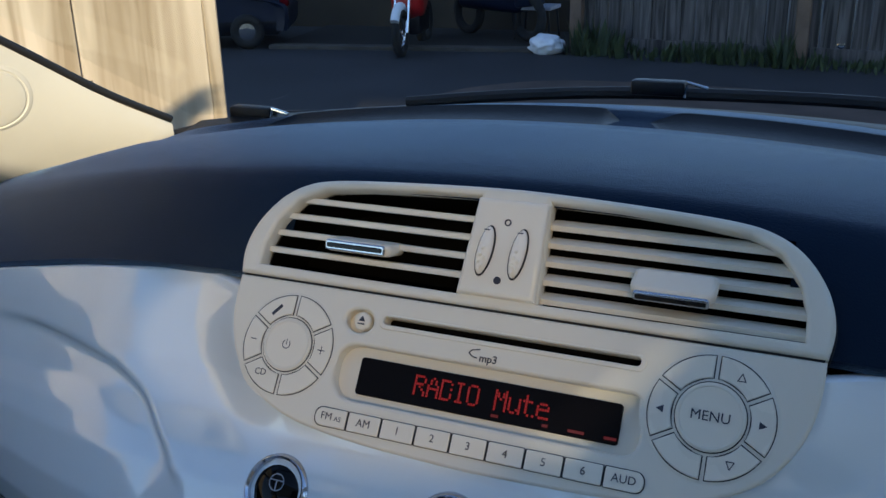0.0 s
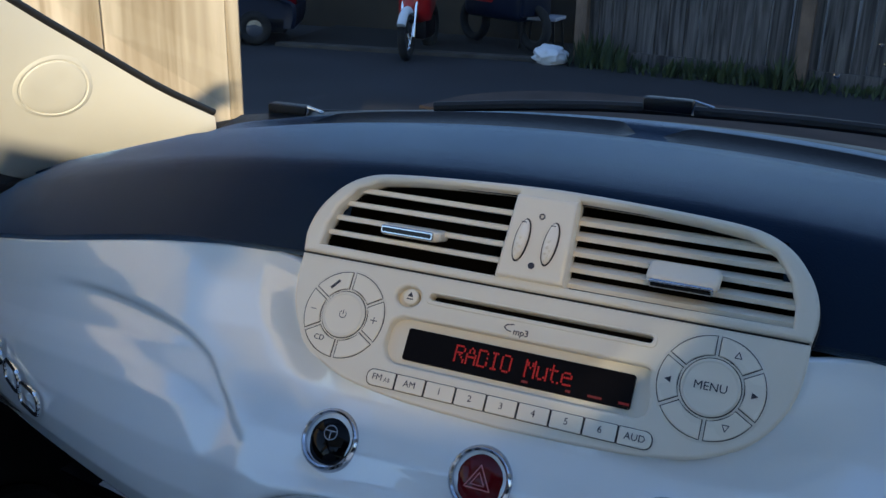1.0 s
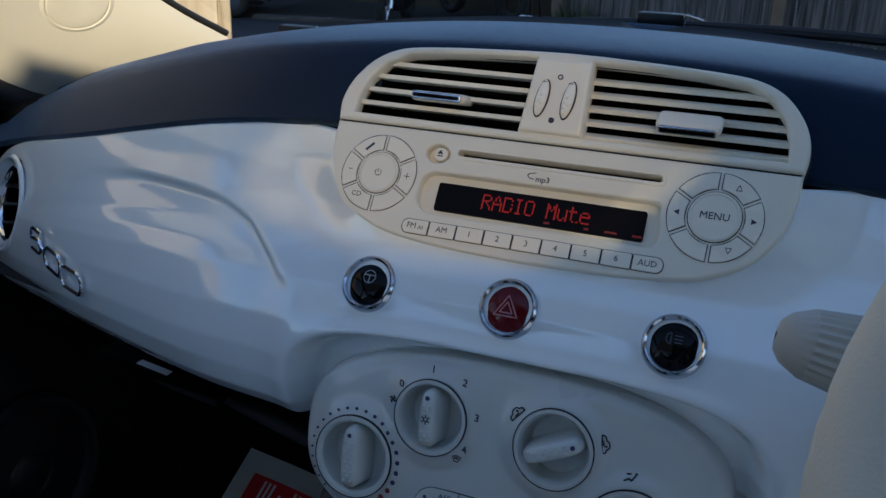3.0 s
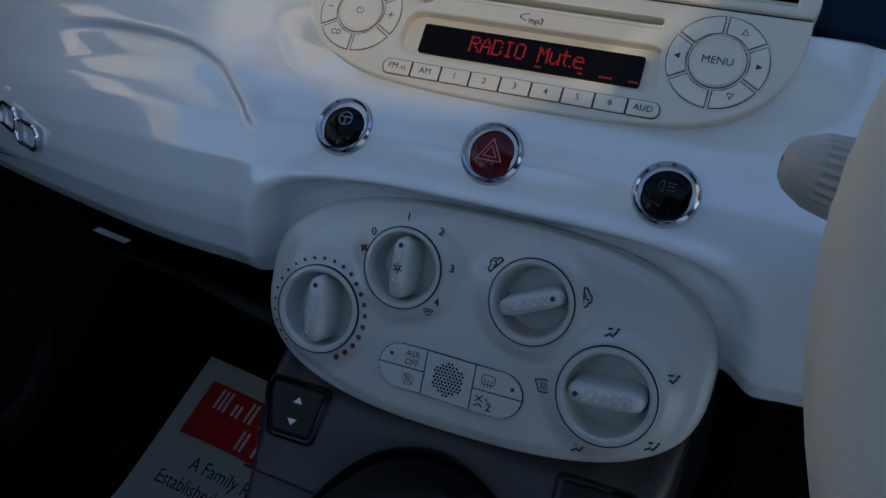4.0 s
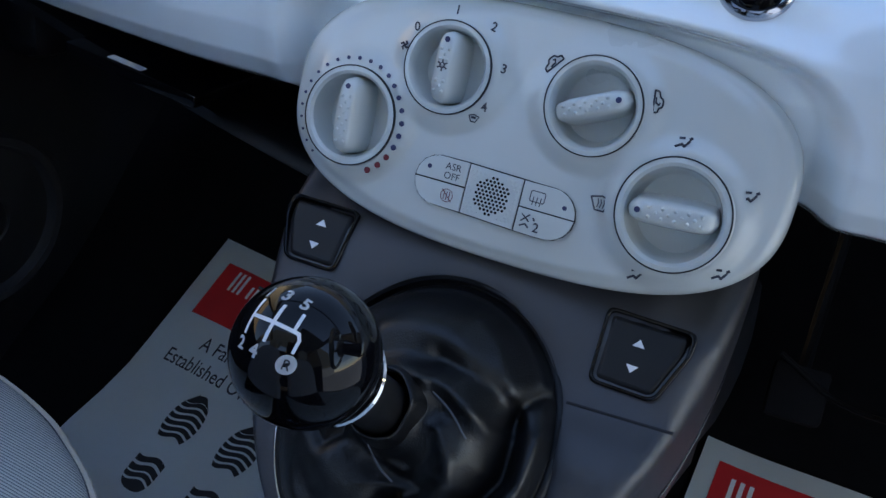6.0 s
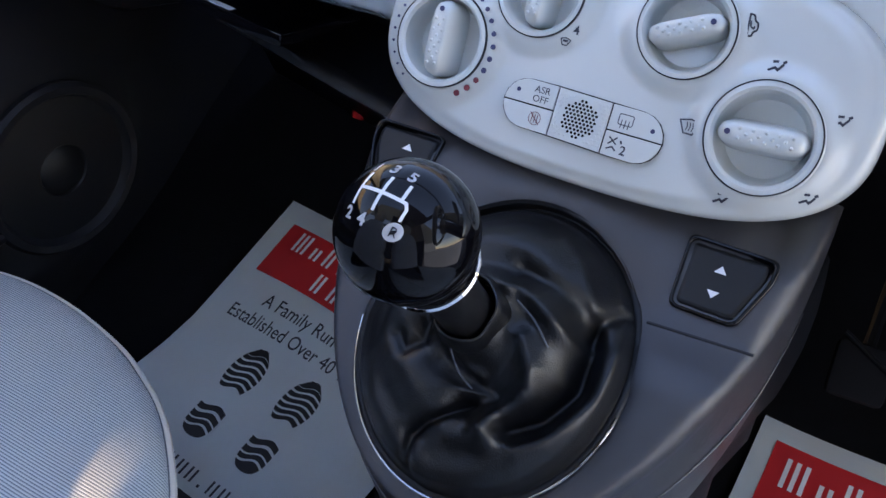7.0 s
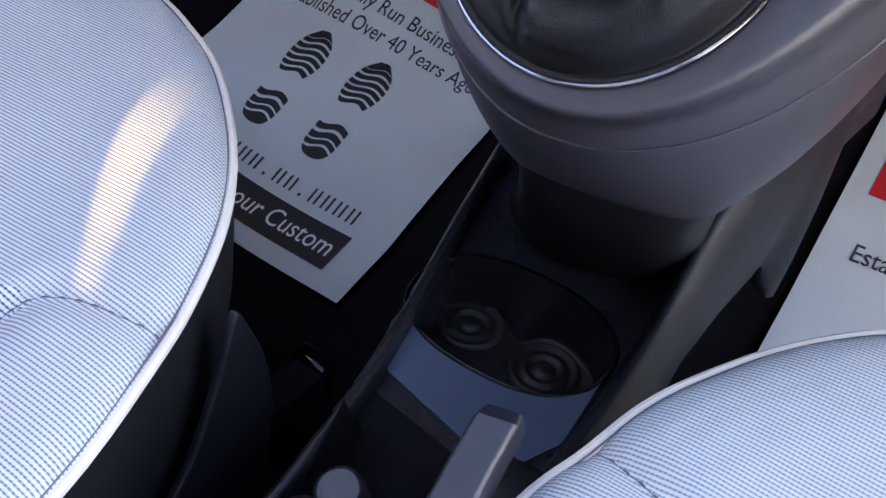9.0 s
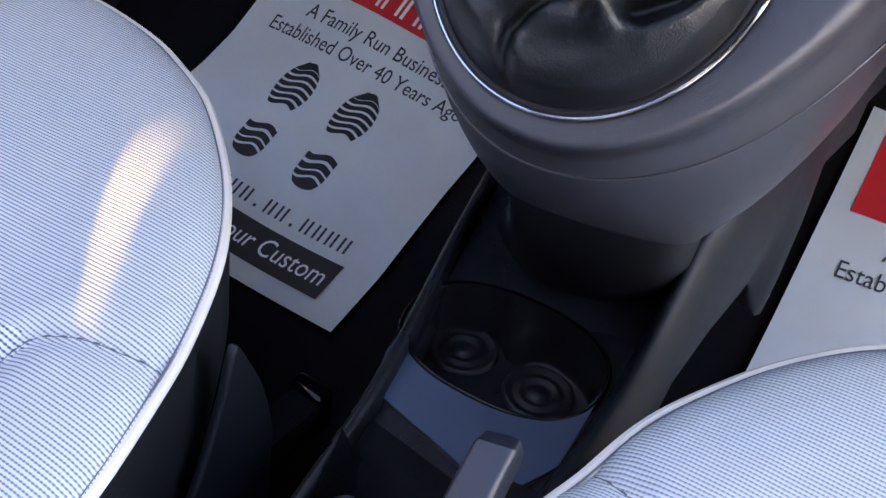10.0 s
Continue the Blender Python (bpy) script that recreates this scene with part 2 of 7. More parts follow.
def plate(loops, thick, bevel, frame_m, lift=0.0):
    """A flat plate from an outline and holes, edges rounded, its front face lift above the frame's plane."""
    cu = bpy.data.curves.new("p", "CURVE")
    cu.dimensions, cu.fill_mode = "2D", "BOTH"
    cu.extrude, cu.bevel_depth, cu.bevel_resolution, cu.offset = max(thick / 2 - bevel, 0), bevel, 2, -bevel
    for loop in loops:
        s = cu.splines.new("POLY")
        s.points.add(len(loop) - 1)
        for p, (x, y) in zip(s.points, loop):
            p.co = (x, y, 0, 1)
        s.use_cyclic_u = True
    mesh = from_curve(cu)
    mesh.transform(frame_m @ Matrix.Translation((0, 0, lift - thick / 2)))
    return mesh


def lettering(text, size, at, frame_m, lift, turn=0.0, align="CENTER", bold=0.0, wide=1.0):
    cu = bpy.data.curves.new("t", "FONT")
    cu.body, cu.size, cu.align_x, cu.align_y = text, size, align, "CENTER"
    cu.offset, cu.extrude, cu.resolution_u = bold, 0.00005, 3
    mesh = from_curve(cu)
    mesh.transform(frame_m @ Matrix.Translation((at[0], at[1], lift)) @ pose(0, 0, 0, 0, 0, turn) @ Matrix.Diagonal((wide, 1, 1, 1)))
    return mesh


def join(meshes):
    bm = bmesh.new()
    for me in meshes:
        bm.from_mesh(me)
        bpy.data.meshes.remove(me)
    out = bpy.data.meshes.new("j")
    bm.to_mesh(out)
    bm.free()
    return out


def stroke(points, width, frame_m, lift, closed=False):
    """A flat drawn line on a plane."""
    pts = [Vector((*p, 0)) for p in points]
    if closed:
        pts = pts + pts[:1]
    bm = bmesh.new()
    for a, b in zip(pts, pts[1:]):
        d = (b - a).normalized()
        s = Vector((-d.y, d.x, 0)) * width / 2
        a2, b2 = a - d * width * 0.3, b + d * width * 0.3
        bm.faces.new([bm.verts.new(frame_m @ (q + Vector((0, 0, lift)))) for q in (a2 - s, b2 - s, b2 + s, a2 + s)])
    mesh = bpy.data.meshes.new("s")
    bm.to_mesh(mesh)
    bm.free()
    return mesh


def ellipse(cx, cy, rx, ry, n=40, turn=0.0):
    c, s = math.cos(turn), math.sin(turn)
    return [(cx + rx * math.cos(a) * c - ry * math.sin(a) * s, cy + rx * math.cos(a) * s + ry * math.sin(a) * c) for a in (2 * math.pi * i / n for i in range(n))]


def round_rect(x0, y0, x1, y1, r, n=6):
    if not isinstance(r, (tuple, list)):
        r = (r,) * 4
    out = []
    for (cx, cy, sx, sy, rr, a0) in ((x1, y1, -1, -1, r[0], 0), (x0, y1, 1, -1, r[1], 90), (x0, y0, 1, 1, r[2], 180), (x1, y0, -1, 1, r[3], 270)):
        rr = max(rr, 1e-5)
        for i in range(n + 1):
            a = radians(a0 + 90 * i / n)
            out.append((cx + sx * rr + rr * math.cos(a), cy + sy * rr + rr * math.sin(a)))
    return out


def round_poly(pts, r, n=5):
    """A polygon with its corners rounded."""
    out = []
    for a, b, c in zip(pts[-1:] + pts[:-1], pts, pts[1:] + pts[:1]):
        a, b, c = Vector(a), Vector(b), Vector(c)
        p, q = b + (a - b).normalized() * r, b + (c - b).normalized() * r
        for i in range(n + 1):
            t = i / n
            v = p * (1 - t) ** 2 + b * 2 * t * (1 - t) + q * t * t
            out.append((v.x, v.y))
    return out


def super_round(a, b, p, cy=0.0, n=96):
    out = []
    for i in range(n):
        t = 2 * math.pi * i / n
        c, s = math.cos(t), math.sin(t)
        out.append((a * math.copysign(abs(c) ** (2 / p), c), cy + b * math.copysign(abs(s) ** (2 / p), s)))
    return out


def lathe(profile, frame_m, n=48, cap=True):
    """A turned shape: profile of (radius, height) about the frame's z."""
    bm = bmesh.new()
    rings = []
    for r, h in profile:
        if r < 1e-6:
            rings.append([bm.verts.new(frame_m @ Vector((0, 0, h)))])
        else:
            rings.append([bm.verts.new(frame_m @ Vector((r * math.cos(2 * math.pi * i / n), r * math.sin(2 * math.pi * i / n), h))) for i in range(n)])
    for a, b in zip(rings, rings[1:]):
        for i in range(n):
            j = (i + 1) % n
            if len(a) == 1 and len(b) > 1:
                bm.faces.new((a[0], b[i], b[j]))
            elif len(b) == 1 and len(a) > 1:
                bm.faces.new((a[i], a[j], b[0]))
            elif len(a) > 1:
                bm.faces.new((a[i], a[j], b[j], b[i]))
    return bm


def grid(rows, closed=False):
    """A sheet through rows of points."""
    bm = bmesh.new()
    vs = [[bm.verts.new(p) for p in row] for row in rows]
    for a, b in zip(vs, vs[1:]):
        m = len(a)
        for i in range(m if closed else m - 1):
            j = (i + 1) % m
            bm.faces.new((a[i], a[j], b[j], b[i]))
    return bm


def tube(points, radius, n=10, closed=False, taper=None):
    """A round bar along a line of points."""
    pts = [Vector(p) for p in points]
    rows = []
    m = len(pts)
    up = Vector((0.123, 0.456, 0.88))
    for i, p in enumerate(pts):
        d = (pts[(i + 1) % m] - pts[i - 1]) if closed else (pts[min(i + 1, m - 1)] - pts[max(i - 1, 0)])
        d.normalize()
        s = d.cross(up).normalized()
        t = d.cross(s)
        r = radius if taper is None else taper[i]
        rows.append([p + (s * math.cos(2 * math.pi * k / n) + t * math.sin(2 * math.pi * k / n)) * r for k in range(n)])
    if closed:
        rows.append(rows[0])
    bm = grid(rows, closed=True)
    if closed:
        bmesh.ops.remove_doubles(bm, verts=bm.verts, dist=1e-7)
    else:
        bm.verts.ensure_lookup_table()
        bm.faces.new([bm.verts[k] for k in range(n)])
        bm.faces.new([bm.verts[len(bm.verts) - n + k] for k in range(n)])
    return bm


def smooth_line(points, n):
    """A Catmull-Rom line through points, n samples to a span."""
    p = [Vector(q) for q in points]
    p = [p[0] * 2 - p[1]] + p + [p[-1] * 2 - p[-2]]
    out = []
    for i in range(1, len(p) - 2):
        for k in range(n):
            t = k / n
            out.append(0.5 * (2 * p[i] + (p[i + 1] - p[i - 1]) * t + (2 * p[i - 1] - 5 * p[i] + 4 * p[i + 1] - p[i + 2]) * t * t + (3 * p[i] - p[i - 1] - 3 * p[i + 1] + p[i + 2]) * t ** 3))
    out.append(p[-2])
    return out


def box(x0, y0, z0, x1, y1, z1, bevel=0.0, seg=2):
    bm = bmesh.new()
    bmesh.ops.create_cube(bm, size=1, matrix=Matrix.Translation(((x0 + x1) / 2, (y0 + y1) / 2, (z0 + z1) / 2)) @ Matrix.Diagonal((x1 - x0, y1 - y0, z1 - z0, 1)))
    if bevel:
        bmesh.ops.bevel(bm, geom=bm.edges[:], offset=bevel, segments=seg, affect="EDGES", profile=0.5)
    return bm


def moved(bm, m):
    bmesh.ops.transform(bm, matrix=m, verts=bm.verts)
    return bm


def step(a, b, x):
    t = min(max((x - a) / (b - a), 0.0), 1.0)
    return t * t * (3 - 2 * t)


# ---- the car's shell ----
FLOOR_Y = [(-1.0, 0.15), (0.30, 0.155), (0.34, 0.163), (0.40, 0.178), (0.496, 0.221), (0.54, 0.237), (0.583, 0.257), (0.742, 0.356), (0.90, 0.48), (1.10, 0.72)]


def floor_z(x, y):
    return float(np.interp(y - (0.165 if x > 0 else 0.0), [p[0] for p in FLOOR_Y], [p[1] for p in FLOOR_Y]))


def car_floor():
    rows = [[(x, y, floor_z(x, y)) for x in (-0.72, -0.6, -0.45, -0.3, -0.15, -0.001, 0.001, 0.15, 0.3, 0.45, 0.6, 0.72)] for y in np.linspace(-1.0, 1.08, 60)]
    alone("floor", grid(rows), CARPET, "black carpeted car floor rising into the footwells", "floor", "structure")


def spread(x):
    """How far the dashboard draws back from its middle."""
    k = abs(x)
    if k < 0.28:
        return 0.95 * max(k - 0.10, 0.0) ** 2
    if k < 0.46:
        return 0.03078 + 0.342 * (k - 0.28) + 0.2167 * (k - 0.28) ** 2
    return 0.09936 + 0.42 * (k - 0.46)


def bulkhead():
    alone("bulkhead", box(-0.72, 1.06, 0.3, 0.72, 1.09, 0.78), CARPET, "black bulkhead closing the footwells", "bulkhead", "structure")


def cabin_shell():
    # roof with a glass panel, sides with window openings, rear
    def roof_z(x, y):
        return 1.40 - 0.10 * (x / 0.66) ** 2 - 0.10 * max(y - 0.0, 0) ** 2 - 0.05 * max(-y - 0.5, 0) ** 2

    hole_x, hole_y0, hole_y1 = 0.56, -1.20, 0.26
    xs = [-0.62, -0.59, -hole_x, -0.2, 0.0, 0.2, hole_x, 0.59, 0.62]
    ys = [-1.4, -1.35, -1.25, hole_y0, -0.6, -0.3, hole_y1, 0.27, 0.28]
    bm = bmesh.new()
    for lift in (0.0, 0.03):
        vs = {(i, j): bm.verts.new((x, y, roof_z(x, y) + lift)) for i, x in enumerate(xs) for j, y in enumerate(ys)}
        for i in range(len(xs) - 1):
            for j in range(len(ys) - 1):
                cx, cy = (xs[i] + xs[i + 1]) / 2, (ys[j] + ys[j + 1]) / 2
                if abs(cx) < hole_x and hole_y0 < cy < hole_y1:
                    continue
                bm.faces.new([vs[i, j], vs[i + 1, j], vs[i + 1, j + 1], vs[i, j + 1]])
    alone("ceiling", bm, LINING, "pale cloth headlining with a glass roof panel", "ceiling", "structure")
    pane = grid([[(x, y, 1.425) for x in (-hole_x, hole_x)] for y in (hole_y0, hole_y1)])
    ob = alone("window_roof", pane, GLASS, "clear glass roof panel", "window", "structure")
    ob.visible_shadow = False

    # unseen sheet added to block the sun; its rounded opening lets a patch through
    xs, ys = np.linspace(-0.09, 0.58, 68), np.linspace(-1.22, -0.17, 106)
    bm = bmesh.new()
    vs = [[bm.verts.new((x, y, 1.385 - 0.06 * (x / 0.66) ** 2 + 0.002 * math.sin(y * 60))) for y in ys] for x in xs]
    for i in range(len(xs) - 1):
        for j in range(len(ys) - 1):
            hole = (abs(xs[i] - 0.420) / 0.130) ** 2.4 + (abs(ys[j] + 0.72) / 0.195) ** 2.4 < 1
            if not hole and xs[i] > (-0.1 if ys[j] < -0.62 else 0.04):
                bm.faces.new((vs[i][j], vs[i + 1][j], vs[i + 1][j + 1], vs[i][j + 1]))
    bmesh.ops.delete(bm, geom=[v for v in bm.verts if not v.link_faces], context="VERTS")
    alone("roof_blind", bm, LINING, "unseen pale sheet added under the roof to block sun, with a rounded opening", "blind")
    # unseen dark pane over that opening, added to weaken the sun passing it
    pane = grid([[(x, y, 1.392) for x in (0.17, 0.60)] for y in (-1.15, -0.45)])
    alone("window_roof_tinted", pane, DIMMING_PANE, "unseen dark pane added to dim the sun patch on the radio", "window", "structure")

    # sides: lower door skin, window frame posts
    for s, nm in ((-1, "west"), (1, "east")):
        x0, x1 = s * 0.70, s * 0.73
        lo, hi = min(x0, x1), max(x0, x1)
        alone("wall_" + nm, box(lo, -1.5, 0.1, hi, 0.66 if s < 0 else -0.42, 0.93 if s > 0 else 0.88), DOOR, "dark lower car side", "car side", "structure")
        if s < 0:
            alone("footwell_side", box(lo, 0.66, 0.1, hi, 1.08, 0.80), DOOR, "dark footwell side", "car side", "structure")
        posts = bmesh.new()
        for y, w in (((-0.42, 0.12), (-1.3, 0.2)) if s < 0 else ((-0.92, 1.02),)):
            rows = [[(s * 0.72, y - w / 2, 0.93), (s * 0.72, y + w / 2, 0.93), (s * 0.70, y + w / 2, 0.93), (s * 0.70, y - w / 2, 0.93)],
                    [(s * 0.60, y - w / 2 - 0.02, 1.33), (s * 0.60, y + w / 2 - 0.02, 1.33), (s * 0.58, y + w / 2 - 0.02, 1.33), (s * 0.58, y - w / 2 - 0.02, 1.33)]]
            g = grid(rows, closed=True)
            tmp = bpy.data.meshes.new("q")
            g.to_mesh(tmp)
            g.free()
            posts.from_mesh(tmp)
        alone("pillar_" + nm, posts, TRIM, "cream door pillars beside the windows", "pillar", "structure")
    alone("sill_east", box(0.66, -0.42, 0.05, 0.74, 0.95, 0.22, 0.012), DOOR, "dark sill under the open doorway", "sill", "structure")
    alone("footwell_side", box(0.68, 0.62, 0.22, 0.72, 1.08, 0.86), DOOR, "dark footwell side", "car side", "structure")
    pane = alone("window_rear", grid([[(x, -1.53, z) for x in (-0.7, 0.7)] for z in (1.034, 1.115)]), DARK_GLASS, "tinted rear window", "window", "structure")
    rear = box(-0.7, -1.55, 0.1, 0.7, -1.5, 1.034)
    alone("wall_rear", rear, DOOR, "dark rear end of the cabin", "car rear", "structure")
    alone("wall_hatch", box(-0.7, -1.56, 1.115, 0.7, -1.38, 1.42), DOOR, "dark upper frame of the rear window", "car rear", "structure")


def seal_line():
    return smooth_line([(-0.492, 0.748, 0.915), (-0.515, 0.690, 0.950), (-0.54, 0.625, 0.997), (-0.558, 0.55, 1.048), (-0.575, 0.40, 1.150), (-0.585, 0.2, 1.26), (-0.585, 0.05, 1.33)], 8)


def a_pillars():
    inner = seal_line()
    outer = smooth_line([(-0.545, 0.80, 0.80), (-0.60, 0.70, 0.82), (-0.655, 0.58, 0.86), (-0.672, 0.46, 0.95), (-0.665, 0.33, 1.07), (-0.645, 0.17, 1.19), (-0.625, 0.03, 1.30)], 8)
    for s, nm in ((1, "west"), (-1, "east")):
        rows = []
        for a, b in zip(inner, outer):
            row = []
            for k in range(13):
                t = k / 12
                p = a.lerp(b, t)
                bulge = 0.022 * math.sin(math.pi * min(t * 1.15, 1.0)) ** 0.8
                p = p + Vector((0.7, -0.62, 0.25)).normalized() * bulge
                row.append((p.x * s, p.y, p.z))
            rows.append(row)
        pillar = alone("pillar_front_" + nm, grid(rows), TRIM, "cream moulded windscreen pillar trim", "pillar", "structure", angle=0)
        seal = [Vector((p.x * s - 0.004 * s, p.y + 0.004, p.z + 0.004)) for p in inner]
        part("seal", tube(seal, 0.0038), RUBBER, pillar, "black rubber windscreen seal")
        edge = [Vector((p.x * s, p.y, p.z)) for p in outer]
        part("door_seal", tube(edge, 0.016), RUBBER, pillar, "black rubber door seal")
        if s == 1:
            # round speaker cover let into the trim
            tree = BVHTree.FromPolygons([Vector(p) for row in rows for p in row], [(r * 13 + k, r * 13 + k + 1, r * 13 + k + 14, r * 13 + k + 13) for r in range(len(rows) - 1) for k in range(12)])
            eye = Vector((0.16, -0.14, 1.118))
            hit, nrm, _, _ = tree.ray_cast(eye, (Vector((-0.61, 0.64, 0.943)) - eye).normalized())
            if nrm.dot(eye - hit) < 0:
                nrm = -nrm
            f = plane_frame(hit, Vector((0, 0, 1)), Vector((0, 0, 1)).cross(nrm))
            disc = []
            for r, lift in ((0.0005, 0.0016), (0.018, 0.0016), (0.0285, 0.0014), (0.0305, 0.0011), (0.0312, 0.0003), (0.0326, 0.0003), (0.0333, 0.0010), (0.0360, 0.0007), (0.0385, -0.0006)):
                ring = []
                for q in range(64):
                    p = f @ Vector((r * math.cos(q * math.pi / 32), r * math.sin(q * math.pi / 32), 0.03))
                    on_it = tree.ray_cast(p, -nrm)[0] or (p - nrm * 0.03)
                    ring.append(on_it + nrm * lift)
                disc.append(ring)
            part("tweeter_cover", grid(disc, closed=True), TRIM, pillar, "round cream speaker cover", angle=30)


def windscreen():
    rows = []
    for k in range(49):
        t = k / 48
        y, z, w = 0.86 - 0.60 * t, 0.925 + 0.42 * t - 0.03 * t * t, 0.50 + 0.08 * t
        rows.append([(w * u, y - 0.28 * (w * u) ** 2 - 0.14 * t * (w * u) ** 2, z - 0.04 * (w * u) ** 2) for u in np.linspace(-1, 1, 61)])
    bm = grid(rows)
    ob = alone("window_front", bm, GLASS, "clear windscreen with a few water drops", "windscreen", "structure", angle=0)
    ob.visible_shadow = False
    # rain drops clinging to the outside
    rng = random.Random(4)
    spots = [(0.166, 0.700), (0.160, 0.675), (0.222, 0.690), (0.236, 0.716), (0.214, 0.727), (0.248, 0.722), (0.132, 0.725), (0.20, 0.74), (0.262, 0.70)]
    for x, y in spots:
        t = (0.86 - 0.28 * x * x - y) / 0.60
        z = 0.925 + 0.42 * t - 0.03 * t * t - 0.04 * x * x
        f = plane_frame((x, y + 0.0035, z + 0.0045), (0, -0.8, 0.6))
        r = rng.uniform(0.0017, 0.0030)
        part("water_drop", lathe([(0, r * 0.95), (r * 0.35, r * 0.90), (r * 0.65, r * 0.74), (r * 0.88, r * 0.46), (r, 0.0)], f, 16), DROP, ob, "clear water drop", angle=80)


def cowl_and_wipers():
    rows = []
    for (y, z) in ((0.80, 0.925), (0.86, 0.936), (0.93, 0.925), (1.02, 0.88), (1.10, 0.80)):
        rows.append([(x, y - 0.35 * x * x, z - 0.10 * x * x) for x in np.linspace(-0.48, 0.60, 31)])
    alone("cowl", grid(rows), BLACK, "black plastic scuttle below the windscreen", "scuttle", "structure")
    for pts, clip in (([(-0.55, 0.72, 0.889), (-0.43, 0.80, 0.913), (-0.30, 0.83, 0.919), (-0.10, 0.855, 0.927)], (-0.425, 0.80, 0.917)),
                      ([(-0.27, 0.842, 0.932), (-0.15, 0.860, 0.943), (-0.02, 0.872, 0.949), (0.20, 0.866, 0.950), (0.45, 0.81, 0.937)], (-0.02, 0.868, 0.952))):
        w = thing("wiper", clip, "black windscreen wiper with a silver clip", "wiper", "wipers")
        part("blade", tube(smooth_line(pts, 6), 0.006, 8), RUBBER, w)
        cx, cy, cz = clip
        part("arm_joint", box(cx - 0.028, cy - 0.008, cz - 0.004, cx + 0.022, cy + 0.008, cz + 0.010, 0.003), BLACK, w, "black wiper joint")
        part("clip", tube([(cx + 0.022, cy - 0.006, cz - 0.004), (cx + 0.024, cy - 0.006, cz + 0.010), (cx + 0.042, cy - 0.004, cz + 0.005)], 0.0018, 8), CHROME, w, "bright metal clip")


# ---- dashboard ----
PROFILE = [(0.0, 0.388), (0.10, 0.374), (0.22, 0.359), (0.32, 0.3435), (0.38, 0.330), (0.443, 0.3195), (0.573, 0.3075), (0.70, 0.3030), (0.80, 0.304), (0.90, 0.311), (0.97, 0.322), (1.0, 0.336)]
TOP_Z = [(0.0, 0.930), (0.155, 0.926), (0.243, 0.915), (0.274, 0.910), (0.362, 0.889), (0.467, 0.863), (0.523, 0.851), (0.571, 0.840), (0.619, 0.825), (0.75, 0.78)]
BROW_Z = [(0.0, 0.986), (0.112, 0.983), (0.195, 0.974), (0.27, 0.962), (0.37, 0.939), (0.465, 0.915), (0.533, 0.897), (0.60, 0.870), (0.681, 0.840), (0.75, 0.81)]
CREASE = [(-0.475, 0.842), (-0.440, 0.848), (-0.400, 0.8555), (-0.350, 0.8630), (-0.293, 0.8680), (-0.250, 0.8695), (-0.2220, 0.8655), (-0.2030, 0.8595), (-0.1885, 0.8530), (-0.1755, 0.8465), (-0.1655, 0.8410), (-0.156, 0.836)]
FOOT_Z = [(0.0, 0.736), (0.15, 0.731), (0.30, 0.722), (0.46, 0.712), (0.56, 0.704), (0.75, 0.70)]


def table(x, rows):
    """A smooth reading between the rows of a table."""
    at = np.abs(abs(x) + np.array((-0.04, -0.02, 0.0, 0.02, 0.04)))
    return float(np.interp(at, [p[0] for p in rows], [p[1] for p in rows]).mean())


def panel_y(s):
    return float(np.interp(s, [p[0] for p in PROFILE], [p[1] for p in PROFILE]))


_cr = smooth_line([(*p, 0) for p in CREASE], 4)


def scoop(x, z):
    """Depth of the hollow under the sweeping crease on the passenger's side."""
    if x > -0.15 or x < -0.50:
        return 0.0
    best, side = 9.0, 0.0
    for a, b in zip(_cr, _cr[1:]):
        d = b - a
        w = Vector((x - a.x, z - a.y, 0))
        t = min(max(w.dot(d) / d.length_squared, 0), 1)
        q = w - d * t
        if q.length < best:
            best, side = q.length, d.x * w.y - d.y * w.x
    fade = step(-0.44, -0.33, x) * (1 - step(-0.19, -0.15, x))
    if side > 0:
        return 0.0
    return 0.0068 * step(-0.0005, 0.0085, best) * math.exp(-max(best - 0.0085, 0) / 0.05) * fade


def panel_ends(x):
    zt, zb = table(x, TOP_Z), table(x, FOOT_Z)
    k = max(abs(x) - 0.525, 0) / 0.085
    sq = max(1 - min(k, 1) ** 3.5, 0.0) ** (1 / 3.5)
    mid = (zt + zb) / 2
    return mid + (zt - mid) * max(sq, 0.02), mid + (zb - mid) * max(sq, 0.02)


def upright(x):
    """Towards its ends the panel stands more upright."""
    return 0.6 * step(0.20, 0.66, abs(x))


def radio_swell(x, z):
    """The panel rises in a flared collar to meet the radio's edge."""
    v = (z - 0.933) / 0.817
    q = max(((abs(x) / 0.1505) ** 2.9 + (max(-v, 0.0) / 0.0785) ** 2.9) ** (1 / 2.9), 1e-3)
    d = math.hypot(x, v) * (1 - 1 / q)
    k = min(max(1 - d / 0.043, 0.0), 1.0)
    side = 0.42 + 0.58 * step(0.09, 0.15, abs(x))
    return side * (0.0165 * k ** 1.55 - 0.0072 * (1 - step(0.025, 0.13, d)))


def panel_point(x, s):
    zt, zb = panel_ends(x)
    z = zt + (zb - zt) * s
    z0, z1 = table(x, TOP_Z), table(x, FOOT_Z)
    y = panel_y((z - z0) / (z1 - z0))
    y += (0.315 - y) * upright(x) + spread(x)
    y += 0.10 * max(abs(x) - 0.575, 0.0) ** 1.2
    q = ((abs(x - 0.004) / 0.152) ** 4 + ((z - 0.752) / 0.065) ** 4) ** 0.25
    y += (0.022 * (1 - step(0.905, 1.045, q)) - 0.002 * math.exp(-((q - 1.06) / 0.07) ** 2))
    y -= radio_swell(x, z)
    y += scoop(x, z)
    return Vector((x, y, z))


